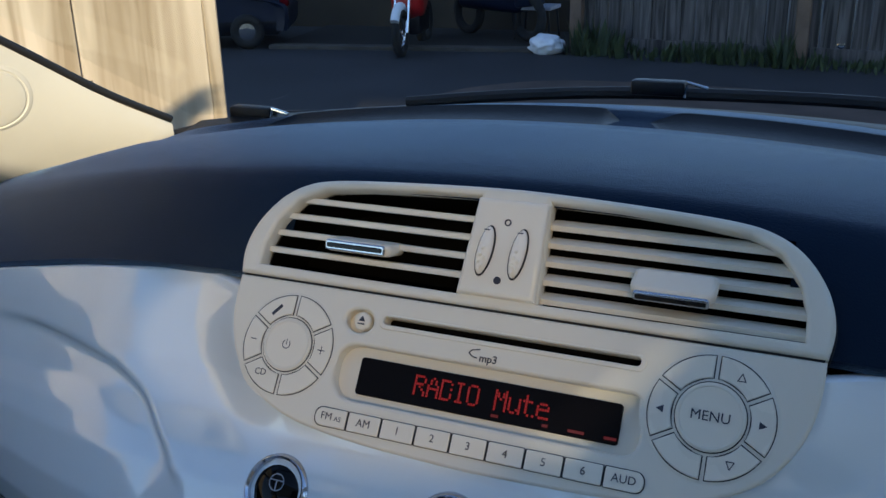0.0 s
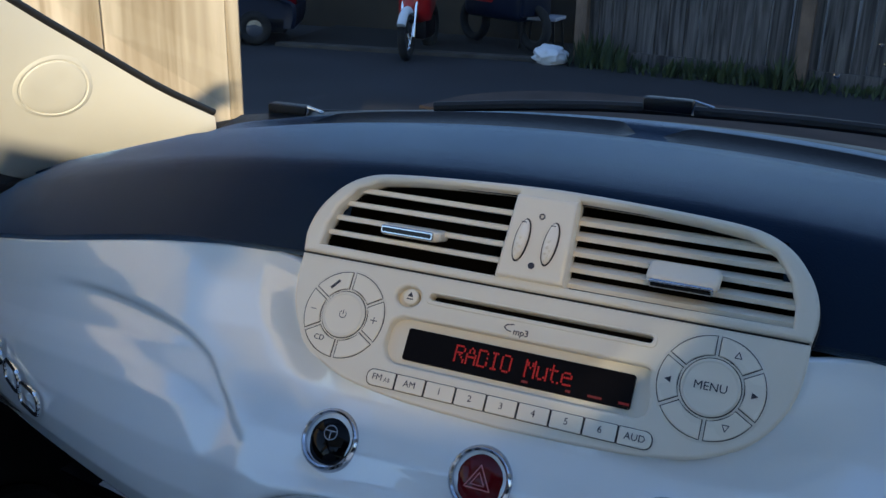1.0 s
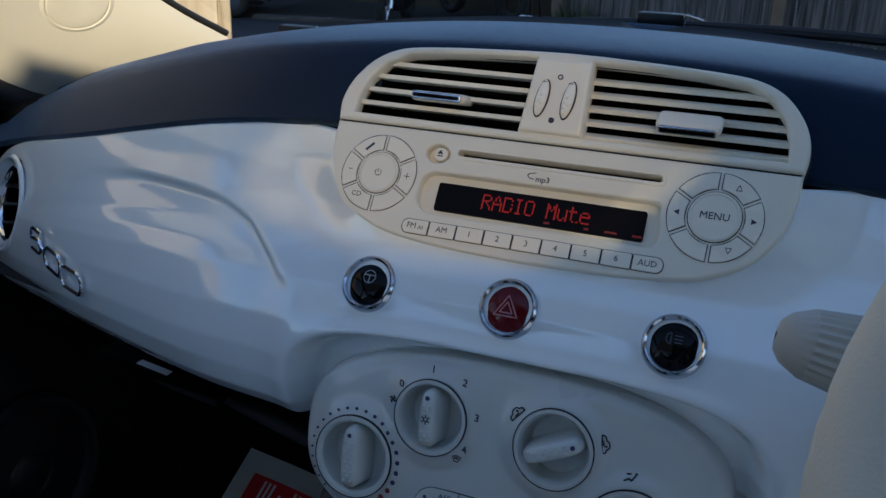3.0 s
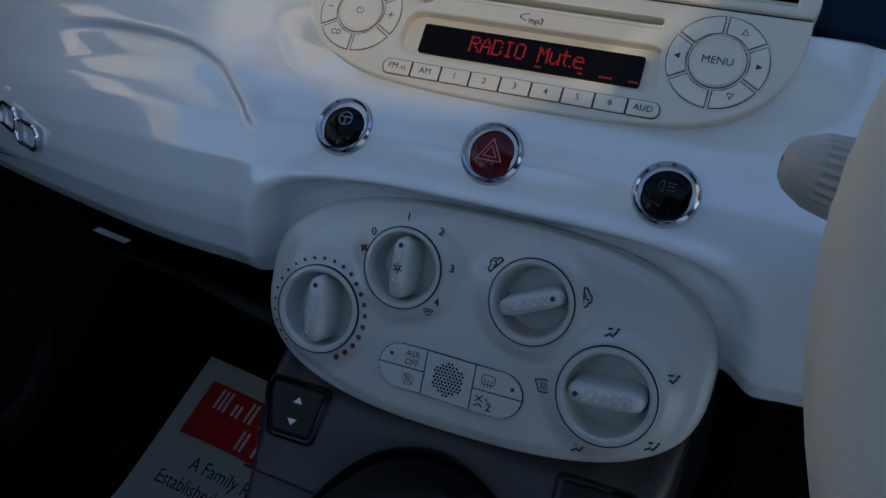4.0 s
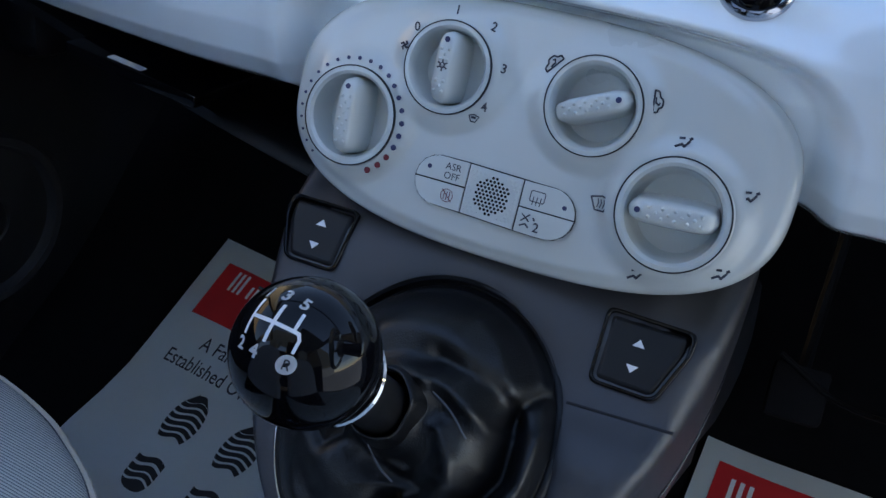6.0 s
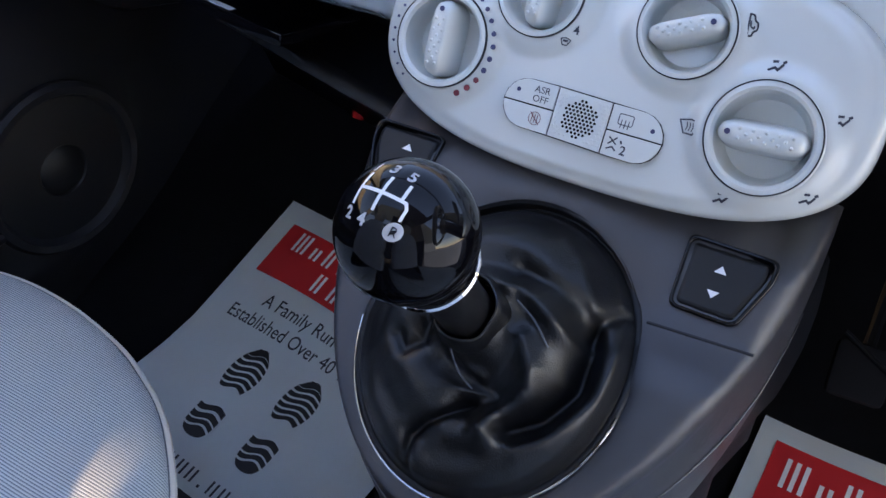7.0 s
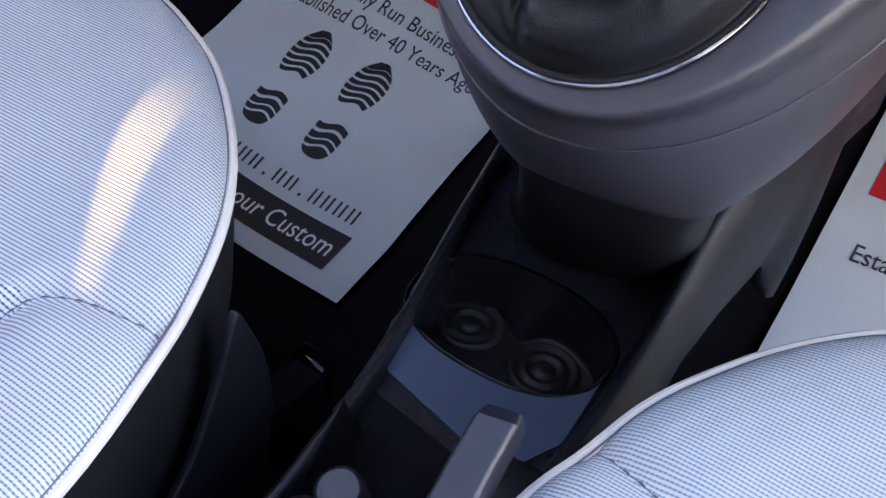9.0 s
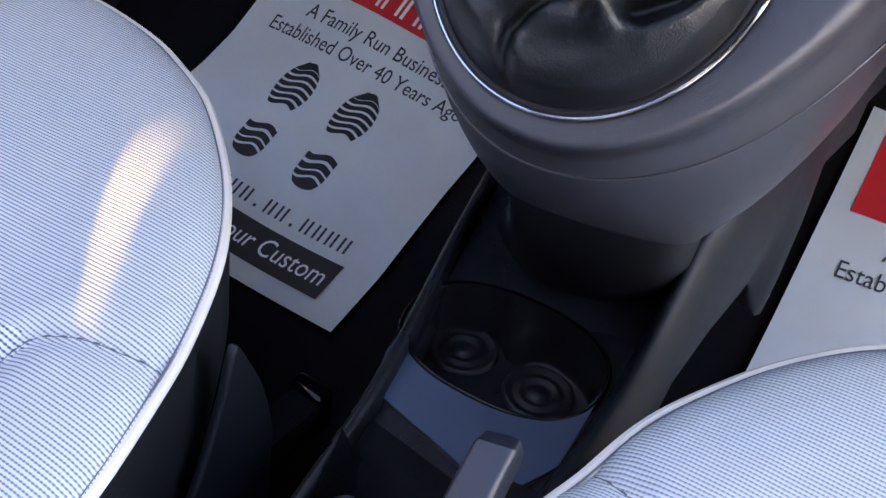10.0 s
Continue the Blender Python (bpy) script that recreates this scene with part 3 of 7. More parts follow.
def on_panel(x, z, out=0.0):
    """A point on the white panel at x and height z, and the way out of it."""
    zt, zb = panel_ends(x)
    s = (z - zt) / (zb - zt)
    p = panel_point(x, s)
    du = panel_point(x + 0.004, s) - panel_point(x - 0.004, s)
    dv = panel_point(x, s - 0.02) - panel_point(x, s + 0.02)
    n = du.cross(dv).normalized()
    return p + n * out, n, dv.normalized()


def dashboard():
    dash = thing("dashboard", (0, 0.45, 0.70), "dashboard with a gloss white panel under a dark soft-touch top", "dashboard")
    # white panel
    xs = np.concatenate([np.linspace(-0.6095, -0.52, 30), np.linspace(-0.517, -0.152, 210), np.linspace(-0.150, 0.157, 110), np.linspace(0.16, 0.26, 40), np.linspace(0.266, 0.6095, 45)])
    ss = np.linspace(0, 1, 110)
    bm = bmesh.new()
    vs = [[bm.verts.new(panel_point(x, s)) for s in ss] for x in xs]
    for i in range(len(xs) - 1):
        for j in range(len(ss) - 1):
            c = vs[i][j].co
            if (abs(c.x) / 0.126) ** 4 + ((c.z - 0.915) / 0.038) ** 4 < 1 or ((c.x + 0.556) / 0.0305) ** 2 + ((c.z - 0.791) / 0.0405) ** 2 < 1:
                continue
            bm.faces.new((vs[i][j], vs[i][j + 1], vs[i + 1][j + 1], vs[i + 1][j]))
    bmesh.ops.delete(bm, geom=[v for v in bm.verts if not v.link_faces], context="VERTS")
    # turned-in edges
    top = [Vector((x, panel_point(x, 0).y, panel_ends(x)[0])) for x in xs]
    part("panel", bm, WHITE, dash, "gloss white painted panel", angle=0)
    rows = [[p + Vector(o) for p in top] for o in ((0, 0, 0), (0, 0.002, 0.001), (0, 0.012, -0.002))]
    part("panel_edge", grid(rows), WHITE, dash, "rolled white upper edge", angle=0)
    bot = [panel_point(x, 1.0) for x in xs]
    rows = [[p + Vector(o) for p in bot] for o in ((0, 0, 0), (0, 0.004, -0.002), (0, 0.03, 0.002))]
    part("panel_lip", grid(rows), WHITE, dash, "turned-under white lower lip", angle=0)

    # soft top
    xs = np.linspace(-0.70, 0.70, 281)
    face = plane_frame((0, 0.386, 0.933), (0, 0.577, 0.817)).inverted()

    def pad(x):
        f, zt, zb = spread(x), table(x, TOP_Z), table(x, BROW_Z)
        rear = max(0.855 - 0.42 * x * x, 0.47 + f)
        prof = [(0.404 + f, zt - 0.0015), (0.394 + f, zt), (0.3915 + f, zt + 0.005), (0.405 + f, zt + (zb - zt) * 0.45), (0.4205 + f, zt + (zb - zt) * 0.86), (0.4265 + f, zb - 0.0022), (0.4300 + f, zb + 0.0002), (0.4360 + f, zb + 0.0018), (0.450 + f, zb + 0.0034)]
        lean = 0.073 * upright(x)
        prof = [(y - lean * k, z) for (y, z), k in zip(prof, (1, 1, 1, 0.75, 0.5, 0.3, 0.2, 0.12, 0.05))]
        drop = 0.9885 - zb - 0.0025
        for y, z in ((0.47, 0.9905), (0.52, 0.989), (0.56, 0.9855), (0.598, 0.9800), (0.604, 0.9720), (0.630, 0.9675), (0.656, 0.9730), (0.662, 0.9765), (0.70, 0.971), (0.76, 0.960), (0.855, 0.938)):
            t = (y - 0.44) / (0.855 - 0.44)
            if 0.60 < y < 0.66:
                z += (0.9800 - 0.06 * (y - 0.598) - z) * step(0.30, 0.40, abs(x))
            prof.append((0.44 + f + (rear - 0.44 - f) * t, z - drop * (1 - 0.45 * t) - 0.035 * t * step(0.38, 0.52, abs(x))))
        return [Vector((x, y, z)) for y, z in prof]

    n = 20
    bm = bmesh.new()
    vs = [[bm.verts.new(p) for p in pad(x)] for x in xs]
    for i in range(len(xs) - 1):
        for k in range(n - 1):
            c = (vs[i][k].co + vs[i + 1][k + 1].co) / 2
            q = face @ c
            if (abs(q.x) / 0.139) ** 4 + (abs(q.y - 0.004) / 0.050) ** 4 < 1 and k < 10:
                continue
            bm.faces.new((vs[i][k], vs[i + 1][k], vs[i + 1][k + 1], vs[i][k + 1]))
    part("top_pad", bm, PAD, dash, "dark grained soft-touch top", angle=60)

    # defroster slots let into the back of the top
    for x0, x1 in ((-0.30, -0.004), (0.018, 0.31)):
        rows = []
        for x in np.linspace(x0, x1, 60):
            line = pad(x)
            e = min(1.0, 60 * min(x - x0, x1 - x) + 0.02)
            a, b = line[13].lerp(line[14], 0.25), line[16]
            mid = (a + b) / 2
            rows.append([mid.lerp(p, e) + Vector((0, 0, h)) for p, h in ((a, 0.0012), (line[14].lerp(line[15], 0.5), 0.0012), (line[15], 0.0012), (b, 0.0014))])
        part("defroster_slot", grid(rows), BLACK, dash, "long black windscreen vent slot", angle=60)
    # lower dark part and open shelf under the panel
    rows = []
    for (y, z) in ((0.352, 0.741), (0.36, 0.735), (0.50, 0.72), (0.52, 0.67), (0.50, 0.655), (0.425, 0.652), (0.412, 0.648), (0.410, 0.640), (0.42, 0.634), (0.55, 0.60), (0.75, 0.52), (0.85, 0.40)):
        row = []
        for x in np.linspace(-0.64, -0.10, 40):
            lift = 0.16 * (abs(x) - 0.2) * (1 if 0.62 < z < 0.66 else 0.3)
            row.append((x, y + spread(x) * 0.5, z + lift * (0.9 if z < 0.70 else 0.0)))
        rows.append(row)
    part("shelf", grid(rows), BLACK, dash, "black open shelf with a rolled lip", angle=60)
    rows = []
    for (y, z) in ((0.345, 0.740), (0.42, 0.735), (0.50, 0.715), (0.66, 0.66), (0.84, 0.58)):
        rows.append([(x, y, z) for x in np.linspace(0.10, 0.64, 12)])
    part("knee_panel", grid(rows), BLACK, dash, "black knee panel")
    part("end_cap", box(-0.665, 0.56, 0.60, -0.60, 0.80, 0.86, 0.02), BLACK, dash)
    # outer vent ring at the passenger's end
    p, nrm, up = on_panel(-0.556, 0.791)
    f = plane_frame(p, up * 0.6 + Vector((0, 0, 0.4)), up.cross(nrm)) @ Matrix.Diagonal((0.80, 1.0, 1.0, 1.0))
    vent = part("outer_vent", lathe([(0.0, -0.030), (0.036, -0.030), (0.040, -0.008)], f), VOID, dash, "round black outer air vent")
    part("vent_lip", lathe([(0.0475, -0.0005), (0.0460, 0.0022), (0.0435, 0.0026), (0.0415, 0.0008), (0.0402, -0.004), (0.0400, -0.012)], f), WHITE, vent, "white rounded lip")
    part("vent_ring", lathe([(0.0402, -0.012), (0.0395, -0.007), (0.0375, -0.005), (0.0355, -0.007), (0.0350, -0.012)], f), CHROME, vent, "chrome vent ring")
    for h in (-0.018, 0.0, 0.018):
        part("vent_blade", moved(box(-0.034, h - 0.0015, -0.020, 0.034, h + 0.0015, -0.008), f), BLACK, vent)
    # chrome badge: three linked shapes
    badge = thing("badge", on_panel(-0.46, 0.765)[0], "chrome three-ring badge on the white panel", "badge")
    for k, (x, z) in enumerate(((-0.470, 0.7810), (-0.436, 0.7745), (-0.403, 0.7690))):
        p, nrm, up = on_panel(x, z, 0.003)
        f = plane_frame(p, (0, 0.1, 1), (0.88, -0.47, 0) if k < 2 else (0.92, -0.39, 0))
        if k == 0:
            pts = [(0.013, 0.015), (-0.010, 0.015), (-0.013, 0.001), (0.004, 0.003), (0.013, -0.005), (0.006, -0.014), (-0.013, -0.014)]
            line = smooth_line([(q[0] * 0.95, q[1] * 0.66, 0) for q in pts], 4)
            part("emblem", tube([f @ q for q in line], 0.0020, 8), CHROME, badge)
        else:
            line = [Vector((q[0], q[1], 0)) for q in round_rect(-0.0195, -0.0088, 0.0195, 0.0088, 0.0086, 6)]
            part("ring", tube([f @ q for q in line], 0.0020, 8, closed=True), CHROME, badge)


# ---- centre vents ----
RADIO = plane_frame((0, 0.386, 0.933), (0, 0.577, 0.817))


def vent_outline():
    """The upper bezel: flat foot on the parting line, shoulders rounded."""
    pts = [(-0.1495, 0.0), (-0.1512, 0.012), (-0.149, 0.024), (-0.1435, 0.035), (-0.134, 0.046), (-0.121, 0.0535), (-0.104, 0.0572), (-0.07, 0.0597), (-0.03, 0.0615), (0.0, 0.0622)]
    left = smooth_line([(*p, 0) for p in pts], 4)
    left = [(p.x, p.y) for p in left]
    return left + [(-x, y) for x, y in reversed(left[:-1])]


def vent_opening(side):
    if side < 0:
        pts = [(-0.1395, 0.0060), (-0.1388, 0.018), (-0.1345, 0.0315), (-0.1250, 0.0440), (-0.110, 0.0515), (-0.085, 0.0543), (-0.055, 0.0560), (-0.0210, 0.0571), (-0.0230, 0.0055)]
    else:
        pts = [(0.0185, 0.0055), (0.0160, 0.0570), (0.05, 0.0563), (0.085, 0.0543), (0.110, 0.0515), (0.1250, 0.0440), (0.1345, 0.0315), (0.1388, 0.018), (0.1395, 0.0060)]
    return pts


def centre_vents():
    v = thing("air_vents", RADIO @ Vector((0, 0.0, -0.02)), "cream twin air vent unit with horizontal slats", "air vent")
    part("bezel", plate([vent_outline(), vent_opening(-1), vent_opening(1)], 0.014, 0.0022, RADIO, 0.004), CREAM, v, "cream rounded vent surround")
    part("shadow_gap", plate([[(x * 1.006, y * 1.01 - 0.0006) for x, y in vent_outline()], vent_opening(-1), vent_opening(1)], 0.004, 0.0005, RADIO, -0.006), LINE, v, "dark parting line")
    for side, tilt in ((-1, 15), (1, 37)):
        # dark duct behind the slats
        b = RADIO
        loop = vent_opening(side)
        duct = grid([[b @ Vector((x, y, z)) for x, y in loop] for z in (-0.006, -0.045)], closed=True)
        duct.verts.ensure_lookup_table()
        duct.faces.new([duct.verts[len(loop) + i] for i in range(len(loop))])
        part("duct", duct, VOID, v, "black inside of the vent")
        for c in (0.0465, 0.0368, 0.0268, 0.0168) if side < 0 else (0.0466, 0.0374, 0.0280, 0.0186, 0.0092):
            # each slat follows the rounded end of its opening
            deep = 0.014 if side < 0 else 0.0088
            edge = np.interp(c, [0.006, 0.018, 0.0315, 0.044, 0.0515], [0.1415, 0.1405, 0.1370, 0.1285, 0.1150])
            a, e = (-edge, -0.0220) if side < 0 else (0.0165, edge)
            rows = []
            for x in np.linspace(a, e, 9):
                ring = []
                for (d, h) in ((0.0, 0.0014), (-0.003, 0.0018), (-deep, 0.0012), (-deep, -0.0012), (-0.003, -0.0018), (0.0, -0.0014)):
                    t = radians(tilt)
                    ring.append(b @ Vector((x, c + h * math.cos(t) - d * math.sin(t) - 0.001, d * math.cos(t) + h * math.sin(t) - 0.002)))
                rows.append(ring)
            s = grid(rows, closed=True)
            s.verts.ensure_lookup_table()
            m = len(s.verts)
            s.faces.new([s.verts[i] for i in range(6)])
            s.faces.new([s.verts[i] for i in range(m - 6, m)])
            part("slat", s, CREAM, v, angle=50)
        # slider tab with a chrome strip
        cx, cy = (-0.081, 0.0215) if side < 0 else (0.081, 0.0195)
        t = radians(8 if side < 0 else 24)
        f = RADIO @ Matrix.Translation((cx, cy, 0.006)) @ pose(0, 0, 0, -90 + (20 if side < 0 else 56), 0, 0)
        tab = part("slider_tab", plate([round_rect(-0.0195, -0.004, 0.0195, 0.0165 if side < 0 else 0.0125, (0.004, 0.004, 0.005, 0.005))], 0.0065, 0.0025, f, 0.003), CREAM, v, "cream slider tab")
        part("tab_trim", plate([round_rect(-0.0172, -0.0026, 0.0172, 0.0026, 0.0015)], 0.002, 0.0007, f @ Matrix.Translation((0, -0.0042, 0.0)) @ pose(0, 0, 0, 90, 0, 0), 0.0014), RING_CHROME, tab, "chrome strip")
        part("trim_inlay", plate([round_rect(-0.0160, -0.0013, 0.0160, 0.0013, 0.0008)], 0.001, 0.0003, f @ Matrix.Translation((0, -0.0042, 0.0)) @ pose(0, 0, 0, 90, 0, 0), 0.0018), PIANO, tab, "dark inlay of the chrome strip")
    # middle block with two thumb wheels
    mid = [(-0.0227, 0.0052), (0.0180, 0.0052), (0.0158, 0.0553), (-0.0208, 0.0553)]
    block = part("middle_block", plate([mid], 0.014, 0.0025, RADIO, 0.0075), CREAM_SATIN, v, "cream block between the vents")
    for x in (-0.0114, 0.0058):
        part("slot", plate([ellipse(x, 0.0276, 0.0044, 0.0132, 28, radians(-4))], 0.001, 0.0002, RADIO, 0.0081), LINE, block, "dark wheel slot")
        w = part("thumb_wheel", plate([ellipse(x, 0.0276, 0.0036, 0.0123, 28, radians(-4))], 0.008, 0.0030, RADIO, 0.0118), CREAM_GLOSS, block, "ribbed cream thumb wheel")
        nubs = [lathe([(0, 0.0012), (0.0008, 0.0009), (0.0012, 0)], RADIO @ Matrix.Translation((x + dx, 0.0276 + dy, 0.0116)), 8) for dx, dy in ((-0.0008, -0.003), (0.0012, -0.0045), (-0.0012, -0.0065), (0.0006, -0.0085), (0.0, 0.0005))]
        out = bmesh.new()
        for nb in nubs:
            tmp = bpy.data.meshes.new("n")
            nb.to_mesh(tmp)
            nb.free()
            out.from_mesh(tmp)
        part("grip_texture", out, CREAM_SATIN, w)["kind"] = "stuff"
        part("mark", stroke([(x - 0.0008, 0.0372), (x + 0.0018, 0.0372)], 0.0006, RADIO, 0.0121), INK, w, "dark dash mark")
    ring = ellipse(-0.0026, 0.0430, 0.0018, 0.0018, 20)
    part("open_mark", plate([ring, ellipse(-0.0026, 0.0430, 0.0011, 0.0011, 20)], 0.0004, 0.0, RADIO, 0.0079), INK, block, "open circle mark")
    part("shut_mark", plate([ellipse(-0.0022, 0.0135, 0.0019, 0.0019, 20)], 0.0004, 0.0, RADIO, 0.0079), INK, block, "filled dot mark")


# ---- radio ----
def radio_outline(grow=0.0):
    pts = [(-0.1495, -0.0012), (-0.1492, -0.014), (-0.1470, -0.028), (-0.1410, -0.0425), (-0.1300, -0.0562), (-0.1130, -0.0665), (-0.0920, -0.0728), (-0.0550, -0.0768), (0.0, -0.0785)]
    left = [(p.x - grow * 0.7, p.y - (grow if p.y < -0.03 else 0)) for p in smooth_line([(*p, 0) for p in pts], 4)]
    return left + [(-x, y) for x, y in reversed(left[:-1])]


def sector(cx, cy, r0, r1, a0, a1, gap=0.0012, n=10):
    """One key of a round key pad, with straight gaps between neighbours."""
    out = []
    for r, rng in ((r1, range(n + 1)), (r0, range(n, -1, -1))):
        d = math.asin(min(gap / r, 0.9))
        lo, hi = radians(a0) + d, radians(a1) - d
        out += [(cx + r * math.cos(lo + (hi - lo) * i / n), cy + r * math.sin(lo + (hi - lo) * i / n)) for i in rng]
    return out


def shrink(loop, d):
    cx, cy = sum(p[0] for p in loop) / len(loop), sum(p[1] for p in loop) / len(loop)
    return [(x + d * (cx - x) / max(math.hypot(cx - x, cy - y), 1e-6), y + d * (cy - y) / max(math.hypot(cx - x, cy - y), 1e-6)) for x, y in loop]


def grown(loop, d):
    return shrink(loop, -d)


def key(name, loop, parent, lift=0.0042, mat=None):
    k = part(name, plate([loop], 0.004, 0.0007, RADIO, lift), mat or CREAM_SATIN, parent)
    part("key_gap", plate([grown(loop, 0.0005)], 0.0006, 0.0, RADIO, 0.00365), LINE, k, "dark gap round the key")
    return k


def radio():
    r = thing("radio", RADIO @ Vector((0, -0.079, -0.004)), "cream car radio with a red lettered display", "radio")
    slot = round_rect(-0.0590, -0.0160, 0.0720, -0.0118, 0.0020)
    well = round_rect(-0.0800, -0.0565, 0.0765, -0.0285, (0.007, 0.010, 0.012, 0.007))
    eject = ellipse(-0.0724, -0.0162, 0.0080, 0.0062, 30)
    part("faceplate", plate([radio_outline(), slot, well, eject], 0.012, 0.0016, RADIO, 0.003), CREAM, r, "cream moulded radio front")
    part("outline_gap", plate([radio_outline(0.0006)], 0.003, 0.0003, RADIO, -0.0066), LINE, r, "dark line round the radio")
    part("body", plate([radio_outline()], 0.030, 0.0005, RADIO, -0.0098), CREAM, r, "cream radio body")
    part("disc_slot", plate([grown(slot, 0.001)], 0.001, 0.0, RADIO, -0.006), VOID, r, "black disc slot")
    lip = round_rect(-0.0610, -0.0185, 0.0745, -0.0105, 0.0036)
    part("slot_lip", plate([lip, slot], 0.002, 0.0006, RADIO, 0.0036), CREAM, r, "raised lip round the disc slot")
    part("well_floor", plate([grown(well, 0.001)], 0.002, 0.0, RADIO, -0.0042), CREAM, r, "sunken cream display surround")
    disp = part("display", plate([round_rect(-0.0685, -0.0525, 0.0665, -0.0335, 0.0016)], 0.003, 0.0004, RADIO, -0.0022), SCREEN, r, "black display window")
    glyphs = {"R": [[(0, 0), (0, 7), (3, 7), (4, 6), (4, 5), (3, 4), (0, 4)], [(2, 4), (4, 0)]], "A": [[(0, 0), (0, 4), (2, 7), (4, 4), (4, 0)], [(0, 2.6), (4, 2.6)]], "D": [[(0, 0), (0, 7), (3, 7), (4, 5.5), (4, 1.5), (3, 0), (0, 0)]], "I": [[(1, 0), (3, 0)], [(2, 0), (2, 7)], [(1, 7), (3, 7)]], "O": [[(1, 0), (0, 1), (0, 6), (1, 7), (3, 7), (4, 6), (4, 1), (3, 0), (1, 0)]], "M": [[(0, 0), (0, 7), (2, 4), (4, 7), (4, 0)]], "u": [[(0, 5), (0, 1), (1, 0), (2.5, 0), (4, 1.5)], [(4, 5), (4, 0)]], "t": [[(1.4, 7), (1.4, 1), (2.2, 0), (3.6, 0.4)], [(0, 5), (3.4, 5)]], "e": [[(0, 2.6), (4, 2.6), (4, 4), (3, 5), (1, 5), (0, 4), (0, 1), (1, 0), (3.6, 0)]]}
    for i, ch in enumerate("RADIO Mute"):
        if ch in glyphs:
            ux, uy = 0.00128, 0.00128
            x0 = -0.0365 + 0.00708 * i
            lit = []
            for line in glyphs[ch]:
                for (ax, ay), (bx, by) in zip(line, line[1:]):
                    k = max(1, round(max(abs(bx - ax), abs(by - ay))))
                    lit += [(round(ax + (bx - ax) * q / k), round(ay + (by - ay) * q / k)) for q in range(k + 1)]
            part("display_letter", join([plate([round_rect(x0 + x * ux - 0.00050, -0.0468 + y * uy - 0.00055, x0 + x * ux + 0.00050, -0.0468 + y * uy + 0.00055, 0.0001, 1)], 0.0002, 0.0, RADIO, -0.0018) for x, y in sorted(set(lit))]), GLOW_RED, disp, "red glowing dotted letter")
    dim = [stroke([(x, -0.0500), (x + w, -0.0500)], 0.0014, RADIO, -0.0019) for x, w in ((0.0055, 0.003), (0.031, 0.002), (0.0435, 0.007), (0.0605, 0.005))]
    for sign in dim:
        part("display_sign", sign, DIM_RED, disp, "dim red display sign")
    part("parting_line", plate([[(-0.1485, -0.0012), (0.1485, -0.0012), (0.1485, 0.0002), (-0.1485, 0.0002)]], 0.001, 0.0, RADIO, 0.0012), LINE, r, "dark joint under the vents")
    # eject key
    part("eject_well", plate([grown(eject, 0.001)], 0.002, 0.0, RADIO, -0.0035), CREAM, r, "sunken eject key hollow")
    ek = part("eject_key", plate([ellipse(-0.0710, -0.0162, 0.0047, 0.0047, 24)], 0.006, 0.0012, RADIO, 0.0030), CREAM_SATIN, r, "round cream eject key")
    part("eject_mark", join([plate([[(-0.0728, -0.0162), (-0.0692, -0.0162), (-0.0710, -0.0134)]], 0.0003, 0.0, RADIO, 0.0033), stroke([(-0.0728, -0.0176), (-0.0692, -0.0176)], 0.0007, RADIO, 0.0032)]), INK, ek, "eject sign")
    # disc-format sign
    part("format_sign", join([lettering("mp3", 0.0052, (0.0, -0.0246), RADIO, 0.0033, bold=0.00008), stroke([(-0.0050, -0.0205), (-0.0090, -0.0213), (-0.0102, -0.0228), (-0.0085, -0.0243), (-0.0060, -0.0248)], 0.0006, RADIO, 0.0033)]), INK, r, "grey printed disc sign")
    # key row
    names = ["FM", "AM", "1", "2", "3", "4", "5", "6", "AUD"]
    xs = np.linspace(-0.0845, 0.0825, 10)
    for i, nm in enumerate(names):
        a, b = xs[i] + 0.0005, xs[i + 1] - 0.0005
        rr = (0.0008,) * 4
        if i == 0:
            rr = (0.0008, 0.004, 0.004, 0.0008)
        if i == 8:
            rr = (0.004, 0.0008, 0.0008, 0.004)
        k = key("preset_key", round_rect(a, -0.0715, b, -0.0622, rr, 4), r)
        if i == 0:
            txt = join([lettering("FM", 0.0052, ((a + b) / 2 - 0.0022, -0.0665), RADIO, 0.0044), lettering("AS", 0.0035, ((a + b) / 2 + 0.0042, -0.0672), RADIO, 0.0044)])
        else:
            txt = lettering(nm, 0.0053, ((a + b) / 2, -0.0667), RADIO, 0.0044)
        part("key_text", txt, INK, k, "grey key lettering")
    # round pads
    for cx, cy, r0, r1, side in ((-0.1098, -0.0348, 0.0148, 0.0262, -1), (0.1055, -0.0328, 0.0160, 0.0272, 1)):
        pad = part("key_pad", lathe([(0, 0.0034), (r1 + 0.001, 0.0034), (r1 + 0.0022, 0.0028), (r1 + 0.004, 0.0026)], RADIO @ Matrix.Translation((cx, cy, 0))), CREAM, r, "round key pad base")
        for a in range(6):
            a0 = -30 + a * 60 if side > 0 else -30 + a * 60
            key("pad_key", sector(cx, cy, r0 + 0.001, r1, a0, a0 + 60), pad)
        hub = key("centre_key", ellipse(cx, cy, r0 - 0.0008, r0 - 0.0008, 40), pad, 0.0048)
        part("hub_rim", plate([ellipse(cx, cy, r0 - 0.0016, r0 - 0.0016, 40), ellipse(cx, cy, r0 - 0.0028, r0 - 0.0028, 40)], 0.001, 0.0003, RADIO, 0.0052), CREAM, hub)
